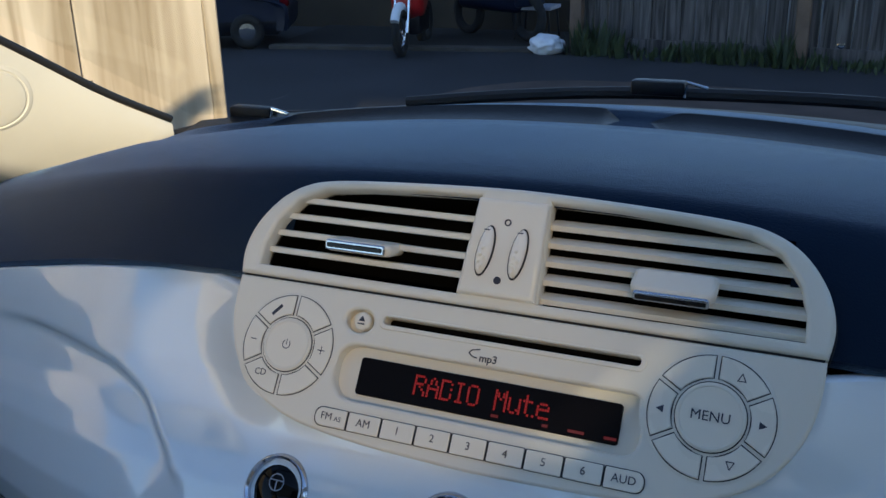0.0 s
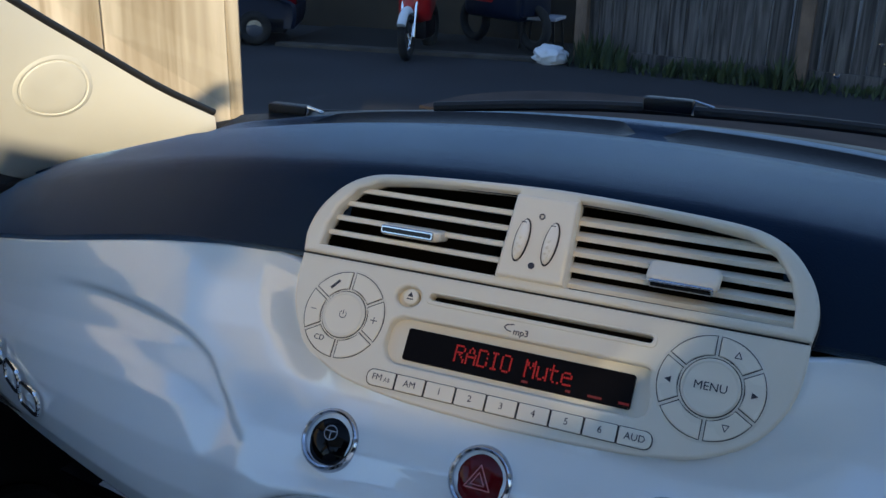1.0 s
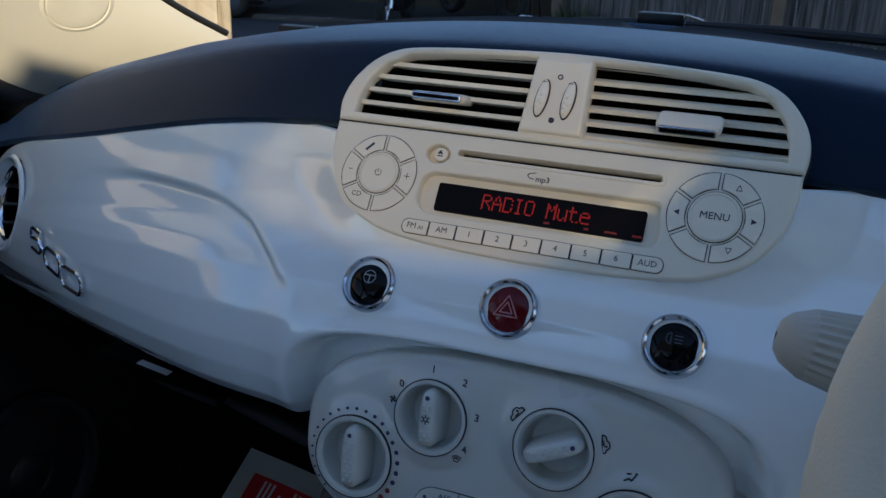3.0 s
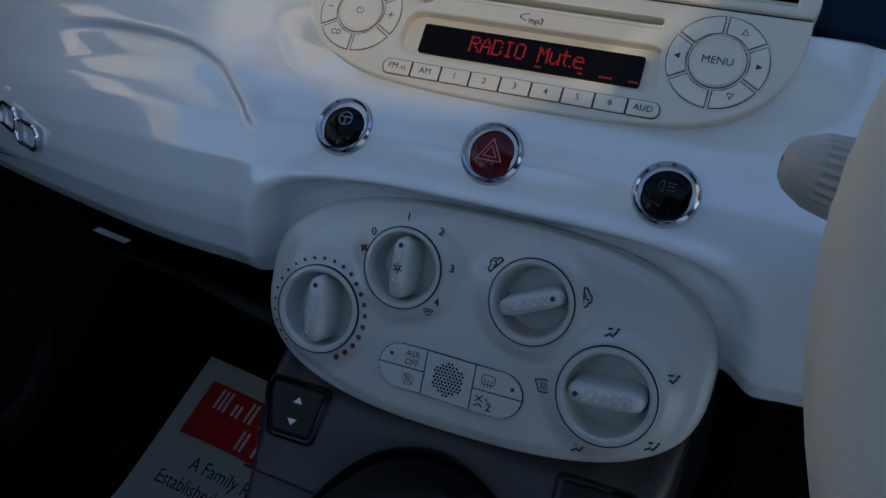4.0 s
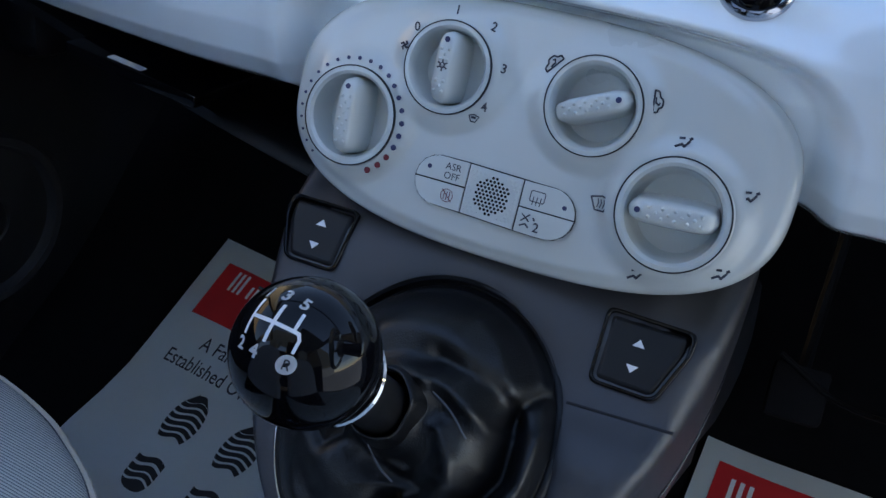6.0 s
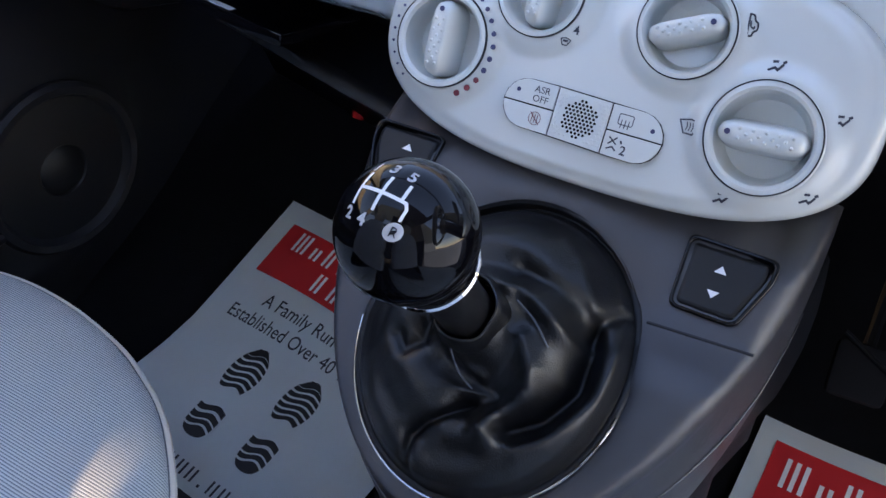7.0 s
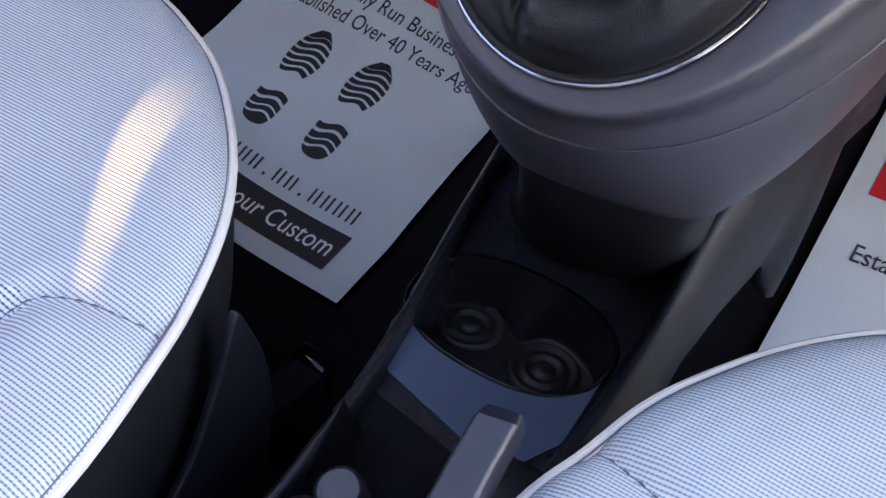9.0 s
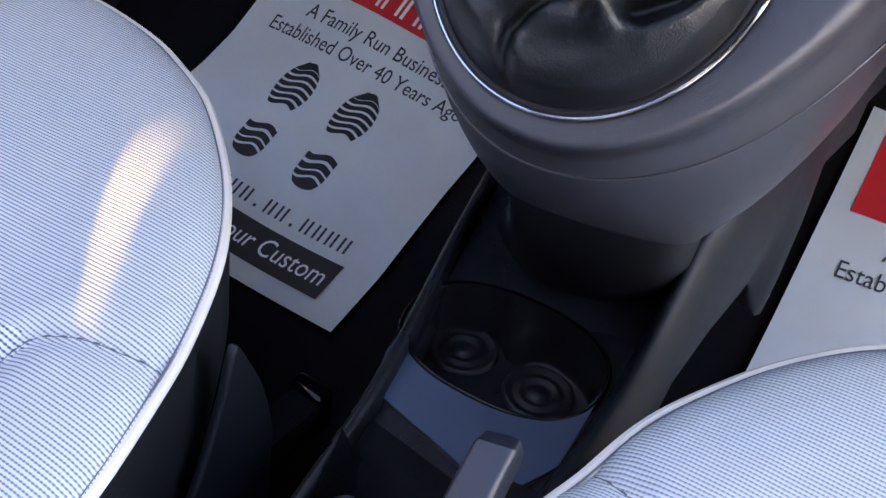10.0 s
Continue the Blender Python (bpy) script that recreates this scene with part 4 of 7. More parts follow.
        if side > 0:
            part("key_text", lettering("MENU", 0.0063, (cx, cy, 0)[:2], RADIO, 0.0050), INK, hub, "grey lettering")
            rr = (r0 + r1) / 2
            signs = []
            for ang, fill in ((0, 1), (180, 1), (60, 0), (-60, 0)):
                px, py = cx + rr * math.cos(radians(ang)), cy + rr * math.sin(radians(ang))
                d = radians(ang if fill else (90 if ang > 0 else -90))
                tri = [(px + 0.0021 * math.cos(d + q), py + 0.0021 * math.sin(d + q)) for q in (0, 2.2, -2.2)]
                signs.append(plate([tri], 0.0003, 0.0, RADIO, 0.0045) if fill else stroke(tri, 0.00045, RADIO, 0.0044, True))
            for sign in signs:
                part("arrow_sign", sign, INK, pad, "small arrow sign")
        else:
            arc = [(cx + 0.0022 * math.cos(radians(a)), cy + 0.0022 * math.sin(radians(a))) for a in range(125, 416, 20)]
            part("power_sign", join([stroke(arc, 0.00045, RADIO, 0.0050), stroke([(cx, cy + 0.0026), (cx, cy)], 0.00045, RADIO, 0.0050)]), INK, hub, "power sign")
            rr = (r0 + r1) / 2
            for sign in (join([stroke([(cx + rr - 0.002, cy), (cx + rr + 0.002, cy)], 0.0005, RADIO, 0.0044), stroke([(cx + rr, cy - 0.002), (cx + rr, cy + 0.002)], 0.0005, RADIO, 0.0044)]), stroke([(cx - rr - 0.0015, cy), (cx - rr + 0.0015, cy)], 0.0005, RADIO, 0.0044), lettering("CD", 0.0048, (cx - rr * 0.56, cy - rr * 0.80), RADIO, 0.0044), stroke([(cx - rr * 0.62, cy + rr * 0.72), (cx - rr * 0.42, cy + rr * 0.95)], 0.0018, RADIO, 0.0044), ):
                part("pad_sign", sign, INK, pad, "grey key sign")


# ---- round push buttons ----
def push_buttons():
    for x, z, kind in ((-0.0985, 0.8445, "left"), (-0.0035, 0.8460, "hazard"), (0.0963, 0.8425, "right")):
        p, n, up = on_panel(x, z)
        f = plane_frame(p - n * 0.0034, up, Vector((1, 0, 0)) - n * n.x)
        label = {"left": "black round push button in a chrome ring", "hazard": "red hazard light button in a chrome ring", "right": "black round fog light button in a chrome ring"}[kind]
        b = thing("push_button", p, label, "button", "dashboard push buttons")
        part("ring", lathe([(0.0150, 0.0015), (0.0154, 0.0052), (0.0166, 0.0062), (0.0180, 0.0050), (0.0190, 0.0010), (0.0192, -0.006)], f), RING_CHROME, b, "chrome ring")
        part("cap", lathe([(0, 0.0062), (0.006, 0.0058), (0.011, 0.0046), (0.0145, 0.0022), (0.0152, -0.003)], f), RED_LENS if kind == "hazard" else CAP, b)
        if kind == "hazard":
            tri = lambda r: [(r * math.cos(radians(a)), r * math.sin(radians(a)) - 0.001) for a in (90, 210, 330)]
            part("sign", join([stroke(tri(0.0085), 0.0007, f, 0.0062, True), stroke(tri(0.0045), 0.0006, f, 0.0066, True)]), material("pale_red_print", (0.55, 0.16, 0.18), 0.5), b, "pale double triangle")
        elif kind == "left":
            ring = [(0.0042 * math.cos(radians(a)) + 0.0008, 0.0042 * math.sin(radians(a)) + 0.0035) for a in range(0, 360, 20)]
            part("sign", join([stroke(ring, 0.0006, f, 0.0063, True), stroke([(-0.003, 0.0045), (0.0046, 0.0045)], 0.0006, f, 0.0063), stroke([(0.0008, 0.0045), (0.0008, 0.0)], 0.0008, f, 0.0063)]), material("grey_sign", (0.30, 0.32, 0.36), 0.5), b, "grey steering wheel sign")
        else:
            ring = [(0.0028 * math.cos(radians(a)) - 0.002, 0.0032 * math.sin(radians(a)) + 0.003) for a in range(90, 271, 20)]
            part("sign", join([stroke(ring, 0.0004, f, 0.0063, True)] + [stroke([(0.0, 0.003 + d), (0.0045, 0.003 + d)], 0.0004, f, 0.0063) for d in (-0.002, 0, 0.002)]), material("dim_sign", (0.10, 0.10, 0.12), 0.5), b, "dim fog light sign")


# ---- climate panel ----
CLIMATE = plane_frame((0, 0.294, 0.755), (0, 0.2732, 0.962))
KNOBS = [(-0.0905, -0.0165, 0.0268, 93), (-0.0412, 0.0205, 0.0240, 92), (0.0380, 0.0190, 0.0246, 24), (0.0890, -0.0220, 0.0280, 184)]


def climate_height(u, v):
    """Gentle mounds round the four knobs on a slightly crowned face."""
    h = -0.0035 * (u / 0.138) ** 2 - 0.003 * (v / 0.064) ** 2
    for cx, cy, r, _ in KNOBS:
        d = math.hypot(u - cx, v - cy)
        h = max(h, h + 0.0045 * (1 - step(r + 0.001, r + 0.012, d)))
    return h


def climate_panel():
    c = thing("climate_panel", CLIMATE @ Vector((0, -0.068, -0.03)), "cream heater control panel with four rotary knobs", "heater panel")
    n = 128
    edge = [(x + 0.004, y) for x, y in super_round(0.1376, 0.0672, 2.7, -0.0056, n)]
    rows = []
    for k, depth in ((1.0, -0.048), (1.0, -0.018), (0.997, -0.0105), (0.988, -0.0065), (0.972, -0.0038)):
        rows.append([CLIMATE @ Vector((0.004 + (x - 0.004) * k, -0.0042 + (y + 0.0042) * k, depth + climate_height(x * k, y * k) * 0.9)) for x, y in edge])
    for k in np.linspace(0.955, 0.03, 46):
        rows.append([CLIMATE @ Vector((0.004 + (x - 0.004) * k, -0.0042 + (y + 0.0042) * k, climate_height(0.004 + (x - 0.004) * k, -0.0042 + (y + 0.0042) * k) - 0.0025 * step(0.86, 0.955, k))) for x, y in edge])
    bm = grid(rows, closed=True)
    bm.verts.ensure_lookup_table()
    bm.faces.new([bm.verts[len(bm.verts) - n + i] for i in range(n)])
    # open the face where the knobs sit
    inv = CLIMATE.inverted()
    gone = []
    for f in bm.faces:
        q = inv @ f.calc_center_median()
        if q.z > -0.02 and any(math.hypot(q.x - cx, q.y - cy) < r * 0.93 for cx, cy, r, _ in KNOBS):
            gone.append(f)
    bmesh.ops.delete(bm, geom=gone, context="FACES")
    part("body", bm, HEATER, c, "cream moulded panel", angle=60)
    for i, (cx, cy, r, ang) in enumerate(KNOBS):
        base = climate_height(cx, cy) + 0.0008
        f = CLIMATE @ Matrix.Translation((cx, cy, base))
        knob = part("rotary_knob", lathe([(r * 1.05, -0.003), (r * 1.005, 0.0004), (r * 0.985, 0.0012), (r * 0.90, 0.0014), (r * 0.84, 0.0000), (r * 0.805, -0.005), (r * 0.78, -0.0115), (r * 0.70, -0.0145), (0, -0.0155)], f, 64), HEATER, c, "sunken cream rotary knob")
        part("ring_line", lathe([(r * 1.012, -0.0004), (r * 1.012, 0.0013), (r * 0.985, 0.0016), (r * 0.985, 0.0004)], f, 64), LINE, knob, "thin dark ring")
        # grip bar across the knob
        L, w = r * 0.775, r * 0.205
        rows = []
        g = f @ pose(0, 0, 0, 0, 0, ang)
        for t in np.linspace(-1, 1, 21):
            x = L * t
            e = math.sqrt(max(1 - (abs(t) ** 5), 0.0))
            hw, top = w * (0.25 + 0.75 * e), 0.0080 * (0.25 + 0.75 * e) - 0.0025 * (1 - e)
            rows.append([g @ Vector((x, yy, zz)) for yy, zz in ((-hw * 1.45, -0.016), (-hw * 1.12, top - 0.007), (-hw * 0.9, top - 0.0012), (-hw * 0.6, top), (hw * 0.6, top), (hw * 0.9, top - 0.0012), (hw * 1.12, top - 0.007), (hw * 1.45, -0.016))])
        bar = grid(rows)
        bar.verts.ensure_lookup_table()
        bar.faces.new([bar.verts[k] for k in range(8)])
        bar.faces.new([bar.verts[len(bar.verts) - 8 + k] for k in range(8)])
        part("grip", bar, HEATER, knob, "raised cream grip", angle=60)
        part("pointer_dot", lathe([(0, 0.0083), (0.0014, 0.0083), (0.0015, 0.0079)], g @ Matrix.Translation((L * 0.74, 0, 0)), 16), NAVY, knob, "dark blue pointer dot")
        nubs = bmesh.new()
        for a in range(9):
            for b in (-1, 0, 1):
                if (a + b) % 2 == 0 or i == 1 and 3 < a < 6:
                    continue
                tmp = lathe([(0, 0.0090), (0.0006, 0.0087), (0.0011, 0.0079)], g @ Matrix.Translation((L * (0.48 - 0.145 * a), b * w * 0.42, 0)), 6)
                me = bpy.data.meshes.new("n")
                tmp.to_mesh(me)
                tmp.free()
                nubs.from_mesh(me)
        part("grip_texture", nubs, HEATER, knob, "small raised dots")["kind"] = "stuff"
        if i == 1:
            s = 0.0028
            star = [stroke([(0.0010 * math.cos(radians(a)), 0.0010 * math.sin(radians(a))), (s * math.cos(radians(a)), s * math.sin(radians(a)))], 0.0008, g @ Matrix.Translation((0.0005, 0, 0)), 0.0083) for a in range(0, 360, 60)]
            star.append(stroke([(0.0013 * math.cos(radians(a)), 0.0013 * math.sin(radians(a))) for a in range(0, 360, 30)], 0.0005, g @ Matrix.Translation((0.0005, 0, 0)), 0.0083, True))
            part("frost_sign", join(star), INK, knob, "frost star sign")

    # prints
    def flat(u, v):
        return CLIMATE @ Matrix.Translation((u, v, climate_height(u, v) + 0.0004))

    prints = []
    for t, u, v, a in (("0", -0.0635, 0.0372, 30), ("1", -0.0440, 0.0500, 0), ("2", -0.0228, 0.0455, -30), ("3", -0.0118, 0.0262, -10), ("4", -0.0168, 0.0052, 20)):
        prints.append(lettering(t, 0.0066, (0, 0), flat(u, v), 0.0008, a * 0.4, bold=0.00012))
    # four-bladed fan sign and a small windscreen sign
    m = flat(-0.0680, 0.0265)
    for q in range(4):
        a = radians(25 + 90 * q)
        prints.append(stroke([(0.0003 * math.cos(a), 0.0003 * math.sin(a)), (0.0016 * math.cos(a + 0.3), 0.0016 * math.sin(a + 0.3)), (0.0022 * math.cos(a + 0.9), 0.0022 * math.sin(a + 0.9))], 0.0010, m, 0.0008))
    m = flat(-0.0212, -0.0012)
    prints.append(stroke([(-0.0028, 0.0010), (-0.0012, -0.0020), (0.0012, -0.0020), (0.0028, 0.0010), (0.0, 0.0018)], 0.0006, m, 0.0008, True))
    prints.append(stroke([(-0.0010, 0.0002), (0.0010, 0.0002)], 0.0012, m, 0.0008))
    # air-path signs round the two right-hand knobs
    car = [(p.x, p.y) for p in smooth_line([(-0.0052, -0.0016, 0), (-0.0046, 0.0004, 0), (-0.0022, 0.0012, 0), (-0.0008, 0.0026, 0), (0.0022, 0.0026, 0), (0.0034, 0.0010, 0), (0.0052, 0.0002, 0), (0.0052, -0.0018, 0)], 4)]
    for u, v, rot in ((0.0125, 0.0350, 52), (0.0672, 0.0285, -82)):
        m = flat(u, v) @ pose(0, 0, 0, 0, 0, rot)
        prints.append(stroke(car, 0.0009, m, 0.0008, True))
        prints.append(stroke([(-0.0018, -0.0008), (0.0008, -0.0006), (0.0018, 0.0008)], 0.0008, m, 0.0008))
        prints.append(stroke([(0.0018, 0.0008), (0.0008, 0.0012)], 0.0008, m, 0.0008))
    seat = [(-0.0035, -0.0022), (-0.0008, -0.0004), (0.0006, -0.0014), (0.0026, 0.0016)]
    for u, v in ((0.0845, 0.0122), (0.1208, -0.0050), (0.0793, -0.0560), (0.1180, -0.0445)):
        m = flat(u, v)
        prints.append(stroke(seat, 0.0012, m, 0.0008))
        prints.append(stroke([(-0.0022, 0.0022), (-0.0002, 0.0026)], 0.0012, m, 0.0008))
        prints.append(stroke([(0.0026, 0.0026), (0.0034, 0.0032)], 0.0014, m, 0.0008))
    m = flat(0.0535, -0.0262)
    prints.append(stroke([(-0.0054, 0.0024), (-0.0022, -0.0036), (0.0022, -0.0036), (0.0054, 0.0024), (0.0, 0.0038)], 0.0008, m, 0.0008, True))
    for d in (-0.0015, 0, 0.0015):
        prints.append(stroke([(d, -0.002), (d + 0.0004, 0.0), (d - 0.0002, 0.002)], 0.0005, m, 0.0008))
    for sign in prints:
        part("printed_sign", sign, INK, c, "dark printed sign")
    # heat scale of dots
    cold, hot = [], []
    cx, cy, r, _ = KNOBS[0]
    for k in range(24):
        a = radians(232 - k * 12.6)
        rr = 0.0007 + 0.0011 * (k / 23) ** 1.4
        u, v = cx + (r + 0.0042) * math.cos(a), cy + (r + 0.0042) * math.sin(a)
        (hot if k > 20 else cold).append(plate([ellipse(0, 0, rr, rr, 12)], 0.0003, 0.0, flat(u, v), 0.0009))
    part("cold_scale", join(cold), NAVY, c, "dark blue scale dots")["kind"] = "stuff"
    part("hot_scale", join(hot), MAROON, c, "dark red scale dots")["kind"] = "stuff"

    # switch block with a speaker-like sensor grille
    z = 0.0012
    def bend(cx, cy, rx, ry, a0, a1):
        return [(cx + rx * math.cos(radians(a)), cy + ry * math.sin(radians(a))) for a in np.linspace(a0, a1, 9)]
    west, east = (-0.0335, -0.0375, 0.0130, 0.0131), (0.0290, -0.0386, 0.0136, 0.0134)
    block = bend(*west, 270, 90) + [(-0.0175, -0.0243), (0.0125, -0.0250)] + bend(*east, 90, -90) + [(0.0125, -0.0518), (-0.0175, -0.0508)]
    part("switch_gap", plate([grown(block, 0.0006)], 0.002, 0.0, CLIMATE, z - 0.0010), LINE, c, "dark line round the switches")
    switches = {
        "asr": bend(*west, 179, 90) + [(-0.0180, -0.0244), (-0.0180, -0.0371)],
        "airbag": [(-0.0180, -0.0379), (-0.0180, -0.0506)] + bend(*west, 270, 182),
        "rear": [(0.0131, -0.0384), (0.0131, -0.0252)] + bend(*east, 90, 1),
        "air": bend(*east, -2, -90) + [(0.0131, -0.0518), (0.0131, -0.0391)],
    }
    for nm, loop in switches.items():
        k = part("switch_key", plate([loop], 0.004, 0.0004, CLIMATE, z), HEATER, c)
        if nm == "asr":
            part("key_print", join([lettering("ASR", 0.0052, (-0.0262, -0.0288), CLIMATE, z + 0.0002), lettering("OFF", 0.0052, (-0.0262, -0.0338), CLIMATE, z + 0.0002)]), INK, k, "grey lettering")
            part("lamp_dot", plate([ellipse(-0.0395, -0.0312, 0.0012, 0.0012, 14)], 0.0004, 0.0, CLIMATE, z + 0.0003), NAVY, k)
        elif nm == "airbag":
            ring = [(0.0034 * math.cos(radians(a)) - 0.0265, 0.0034 * math.sin(radians(a)) - 0.0440) for a in range(0, 360, 24)]
            part("key_print", join([stroke(ring, 0.0004, CLIMATE, z + 0.0002, True)] + [stroke([(-0.0265 + d, -0.0462), (-0.0265 + d, -0.0418)], 0.0005, CLIMATE, z + 0.0002) for d in (-0.0015, 0, 0.0015)] + [stroke([(-0.0295, -0.0412), (-0.0235, -0.0468)], 0.0005, CLIMATE, z + 0.0002)]), material("rose_print", (0.20, 0.09, 0.10), 0.6), k, "grey-red crossed sign")
        elif nm == "rear":
            part("key_print", join([stroke(round_rect(0.0178, -0.0345, 0.0255, -0.0290, 0.001, 3), 0.0005, CLIMATE, z + 0.0002, True)] + [stroke([(0.0195 + d, -0.0362), (0.0197 + d, -0.0320)], 0.0005, CLIMATE, z + 0.0002) for d in (0, 0.002, 0.004)]), INK, k, "heated window sign")
            part("lamp_dot", plate([ellipse(0.0365, -0.0335, 0.0012, 0.0012, 14)], 0.0004, 0.0, CLIMATE, z + 0.0003), NAVY, k)
        else:
            part("key_print", join([lettering("2", 0.0068, (0.0245, -0.0475), CLIMATE, z + 0.0002, bold=0.0001), stroke([(0.0160, -0.0420), (0.0200, -0.0450)], 0.0008, CLIMATE, z + 0.0002), stroke([(0.0200, -0.0415), (0.0160, -0.0455)], 0.0008, CLIMATE, z + 0.0002), stroke([(0.0158, -0.0482), (0.0185, -0.0466), (0.0205, -0.0482)], 0.0008, CLIMATE, z + 0.0002), stroke([(0.0222, -0.0428), (0.0228, -0.0438)], 0.0010, CLIMATE, z + 0.0002)]), INK, k, "seat belt sign")
    mesh_hole = []
    for a in range(-5, 6):
        for b in range(-5, 6):
            x, y = (a + 0.5 * (b % 2)) * 0.00215, b * 0.0019
            if math.hypot(x, y) < 0.0098:
                mesh_hole.append((x - 0.0024, y - 0.0380))
    grille = part("sensor_grille", plate([[(-0.0172, -0.0245), (0.0123, -0.0252), (0.0123, -0.0516), (-0.0172, -0.0506)]], 0.004, 0.0004, CLIMATE, z + 0.0004), HEATER, c, "square grille with round holes")
    part("grille_perforation", join([plate([ellipse(x, y, 0.00078, 0.00078, 8)], 0.0003, 0.0, CLIMATE, z + 0.00055) for x, y in mesh_hole]), VOID, grille, "black round holes")["kind"] = "stuff"
    nub = bmesh.new()
    for a in range(-6, 7):
        for b in range(-6, 7):
            x, y = (a + 0.5 * (b % 2)) * 0.0024, b * 0.0021
            if math.hypot(x, y) > 0.0112 and abs(x) < 0.0135 and abs(y) < 0.0122:
                tmp = lathe([(0, z + 0.0009), (0.0005, z + 0.0008), (0.0008, z + 0.0003)], CLIMATE @ Matrix.Translation((x - 0.0024, y - 0.0380, 0)), 6)
                me = bpy.data.meshes.new("n")
                tmp.to_mesh(me)
                tmp.free()
                nub.from_mesh(me)
    part("grille_texture", nub, HEATER, grille, "small raised dots")["kind"] = "stuff"


# ---- gear console ----
CONSOLE = plane_frame((0, 0.25, 0.644), (0, 0.613, 0.79))


def console_drop(u, v):
    """The top face steps back above the parting line and bends under the heater panel."""
    return -(0.009 + 0.007 * step(0.0, 0.08, u)) * step(-0.040, 0.012, v) - 0.75 * max(v - 0.045, 0.0) ** 1.25


def gear_console():
    c = thing("gear_console", (0, 0.40, 0.30), "dark grey gear lever console with window switches", "console")
    # outline of the top face, from the upper left round the nose to the upper right
    half = [Vector((-0.133 * math.cos(0.5 * math.pi * k / 84), 0.10 - 0.243 * math.sin(0.5 * math.pi * k / 84), 0)) for k in range(85)]
    loop = [Vector((p.x, p.y, 0)) for p in half] + [Vector((-p.x, p.y, 0)) for p in reversed(half[:-1])]
    loop += [Vector((0.133 - 0.266 * k / 16, 0.10, 0)) for k in range(1, 16)]

    def crown(p):
        return console_drop(p.x, p.y)

    inner = []
    for p in loop:
        a = math.atan2(p.y + 0.045, p.x + 0.004)
        inner.append(Vector((-0.004 + 0.0725 * math.cos(a), -0.045 + 0.0835 * math.sin(a), 0)))
    rows = []
    for t in (0.0, 0.04, 0.20, 0.40, 0.58):
        row = []
        for p, q in zip(loop, inner):
            m = q.lerp(p, t)
            row.append(CONSOLE @ Vector((m.x, m.y, crown(m) - 0.0025 * (1 - step(0, 0.08, t)))))
        rows.append(row)
    for k, dz in ((0.72, -0.0001), (0.80, -0.0004), (0.86, -0.0012), (0.90, -0.0024), (0.935, -0.0042), (0.96, -0.0064), (0.98, -0.0092), (0.995, -0.0125), (1.005, -0.0165)):
        rows.append([CONSOLE @ Vector((q.lerp(p, k).x, q.lerp(p, k).y, crown(p) + dz)) for p, q in zip(loop, inner)])
    # bucket-shaped flank: it runs in and down below the rim, and falls lower towards the footwell
    top = [Vector(v) for v in rows[-1]]

    def foot_point(k):
        c = math.cos(0.5 * math.pi * k / 84)
        y = 0.2 + (loop_y(k) - 0.162) * 1.25
        x = 0.066 * math.sin(0.5 * math.pi * min(c / 0.743, 1.0)) - 0.10 * max(y - 0.285, 0.0)
        return Vector((x, y, 0.474 - 0.45 * (y - 0.2)))

    def loop_y(k):
        return 0.25 + (0.10 - 0.243 * math.sin(0.5 * math.pi * k / 84)) * 0.613
    low = []
    for i in range(len(top)):
        if i <= 84:
            p = foot_point(i)
            low.append(Vector((-p.x * 0.55 - 0.002, p.y, p.z)))
        elif i <= 168:
            low.append(foot_point(168 - i))
        else:
            p = foot_point(0)
            low.append(Vector((p.x - (1.55 * p.x + 0.002) * (i - 168) / (len(top) - 168), p.y, p.z)))

    def flank(t):
        out = []
        for r, b in zip(top, low):
            drop = r.z - b.z
            c = Vector((r.x * (1.02 if r.x > 0 else 0.90), r.y + 0.16 * drop, r.z - 0.62 * drop))
            out.append(r * (1 - t) ** 2 + c * 2 * t * (1 - t) + b * t * t)
        return out
    for t in (0.05, 0.12, 0.2, 0.3, 0.4, 0.5, 0.6, 0.7, 0.8, 0.88, 0.95, 1.0):
        rows.append(flank(t))
    rows.append([Vector((v.x * 0.97, 0.30 + (v.y - 0.30) * 0.97, v.z - 0.001)) for v in low])
    part("shell", grid(rows, closed=True), GREY, c, "grained dark grey console shell", angle=60)
    edge = [Vector((v.x * 0.955, 0.30 + (v.y - 0.30) * 0.955, v.z + 0.002)) for v in low]
    foot = [edge]
    for t in (0.12, 0.3, 0.5, 0.75, 1.0):
        ring = []
        for i, v in enumerate(edge):
            k = i if i <= 84 else 168 - i
            c_ = math.cos(0.5 * math.pi * max(k, 0) / 84)
            side = (-1 if i <= 84 else 1) if i <= 168 else 1 - 2 * (i - 168) / (len(edge) - 168)
            end = Vector((-0.034 + side * 0.078 * min(1.0, 1.1 * c_), 0.37 + 0.10 * (1 - math.sqrt(max(1 - c_ * c_, 0.0))), 0.283))
            ring.append(v.lerp(end, t))
        foot.append(ring)
    line = [v + Vector((v.x, v.y - 0.30, 0)).normalized() * 0.0002 for v in flank(0.19)][2:167]
    part("moulded_line", tube(line, 0.0008, 6), GREY, c, "fine raised line round the shell")
    part("foot", grid(foot, closed=True), BLACK, c, "recessed black lower part of the console", angle=60)
    # parting lines beside the gaiter
    for s in (-1, 1):
        a = CONSOLE @ Vector((s * 0.066, -0.0065, 0.0006))
        b = CONSOLE @ Vector((s * 0.119, -0.0035, -0.0022))
        part("parting_line", tube([a, b], 0.0009, 6), LINE, c, "dark parting line")
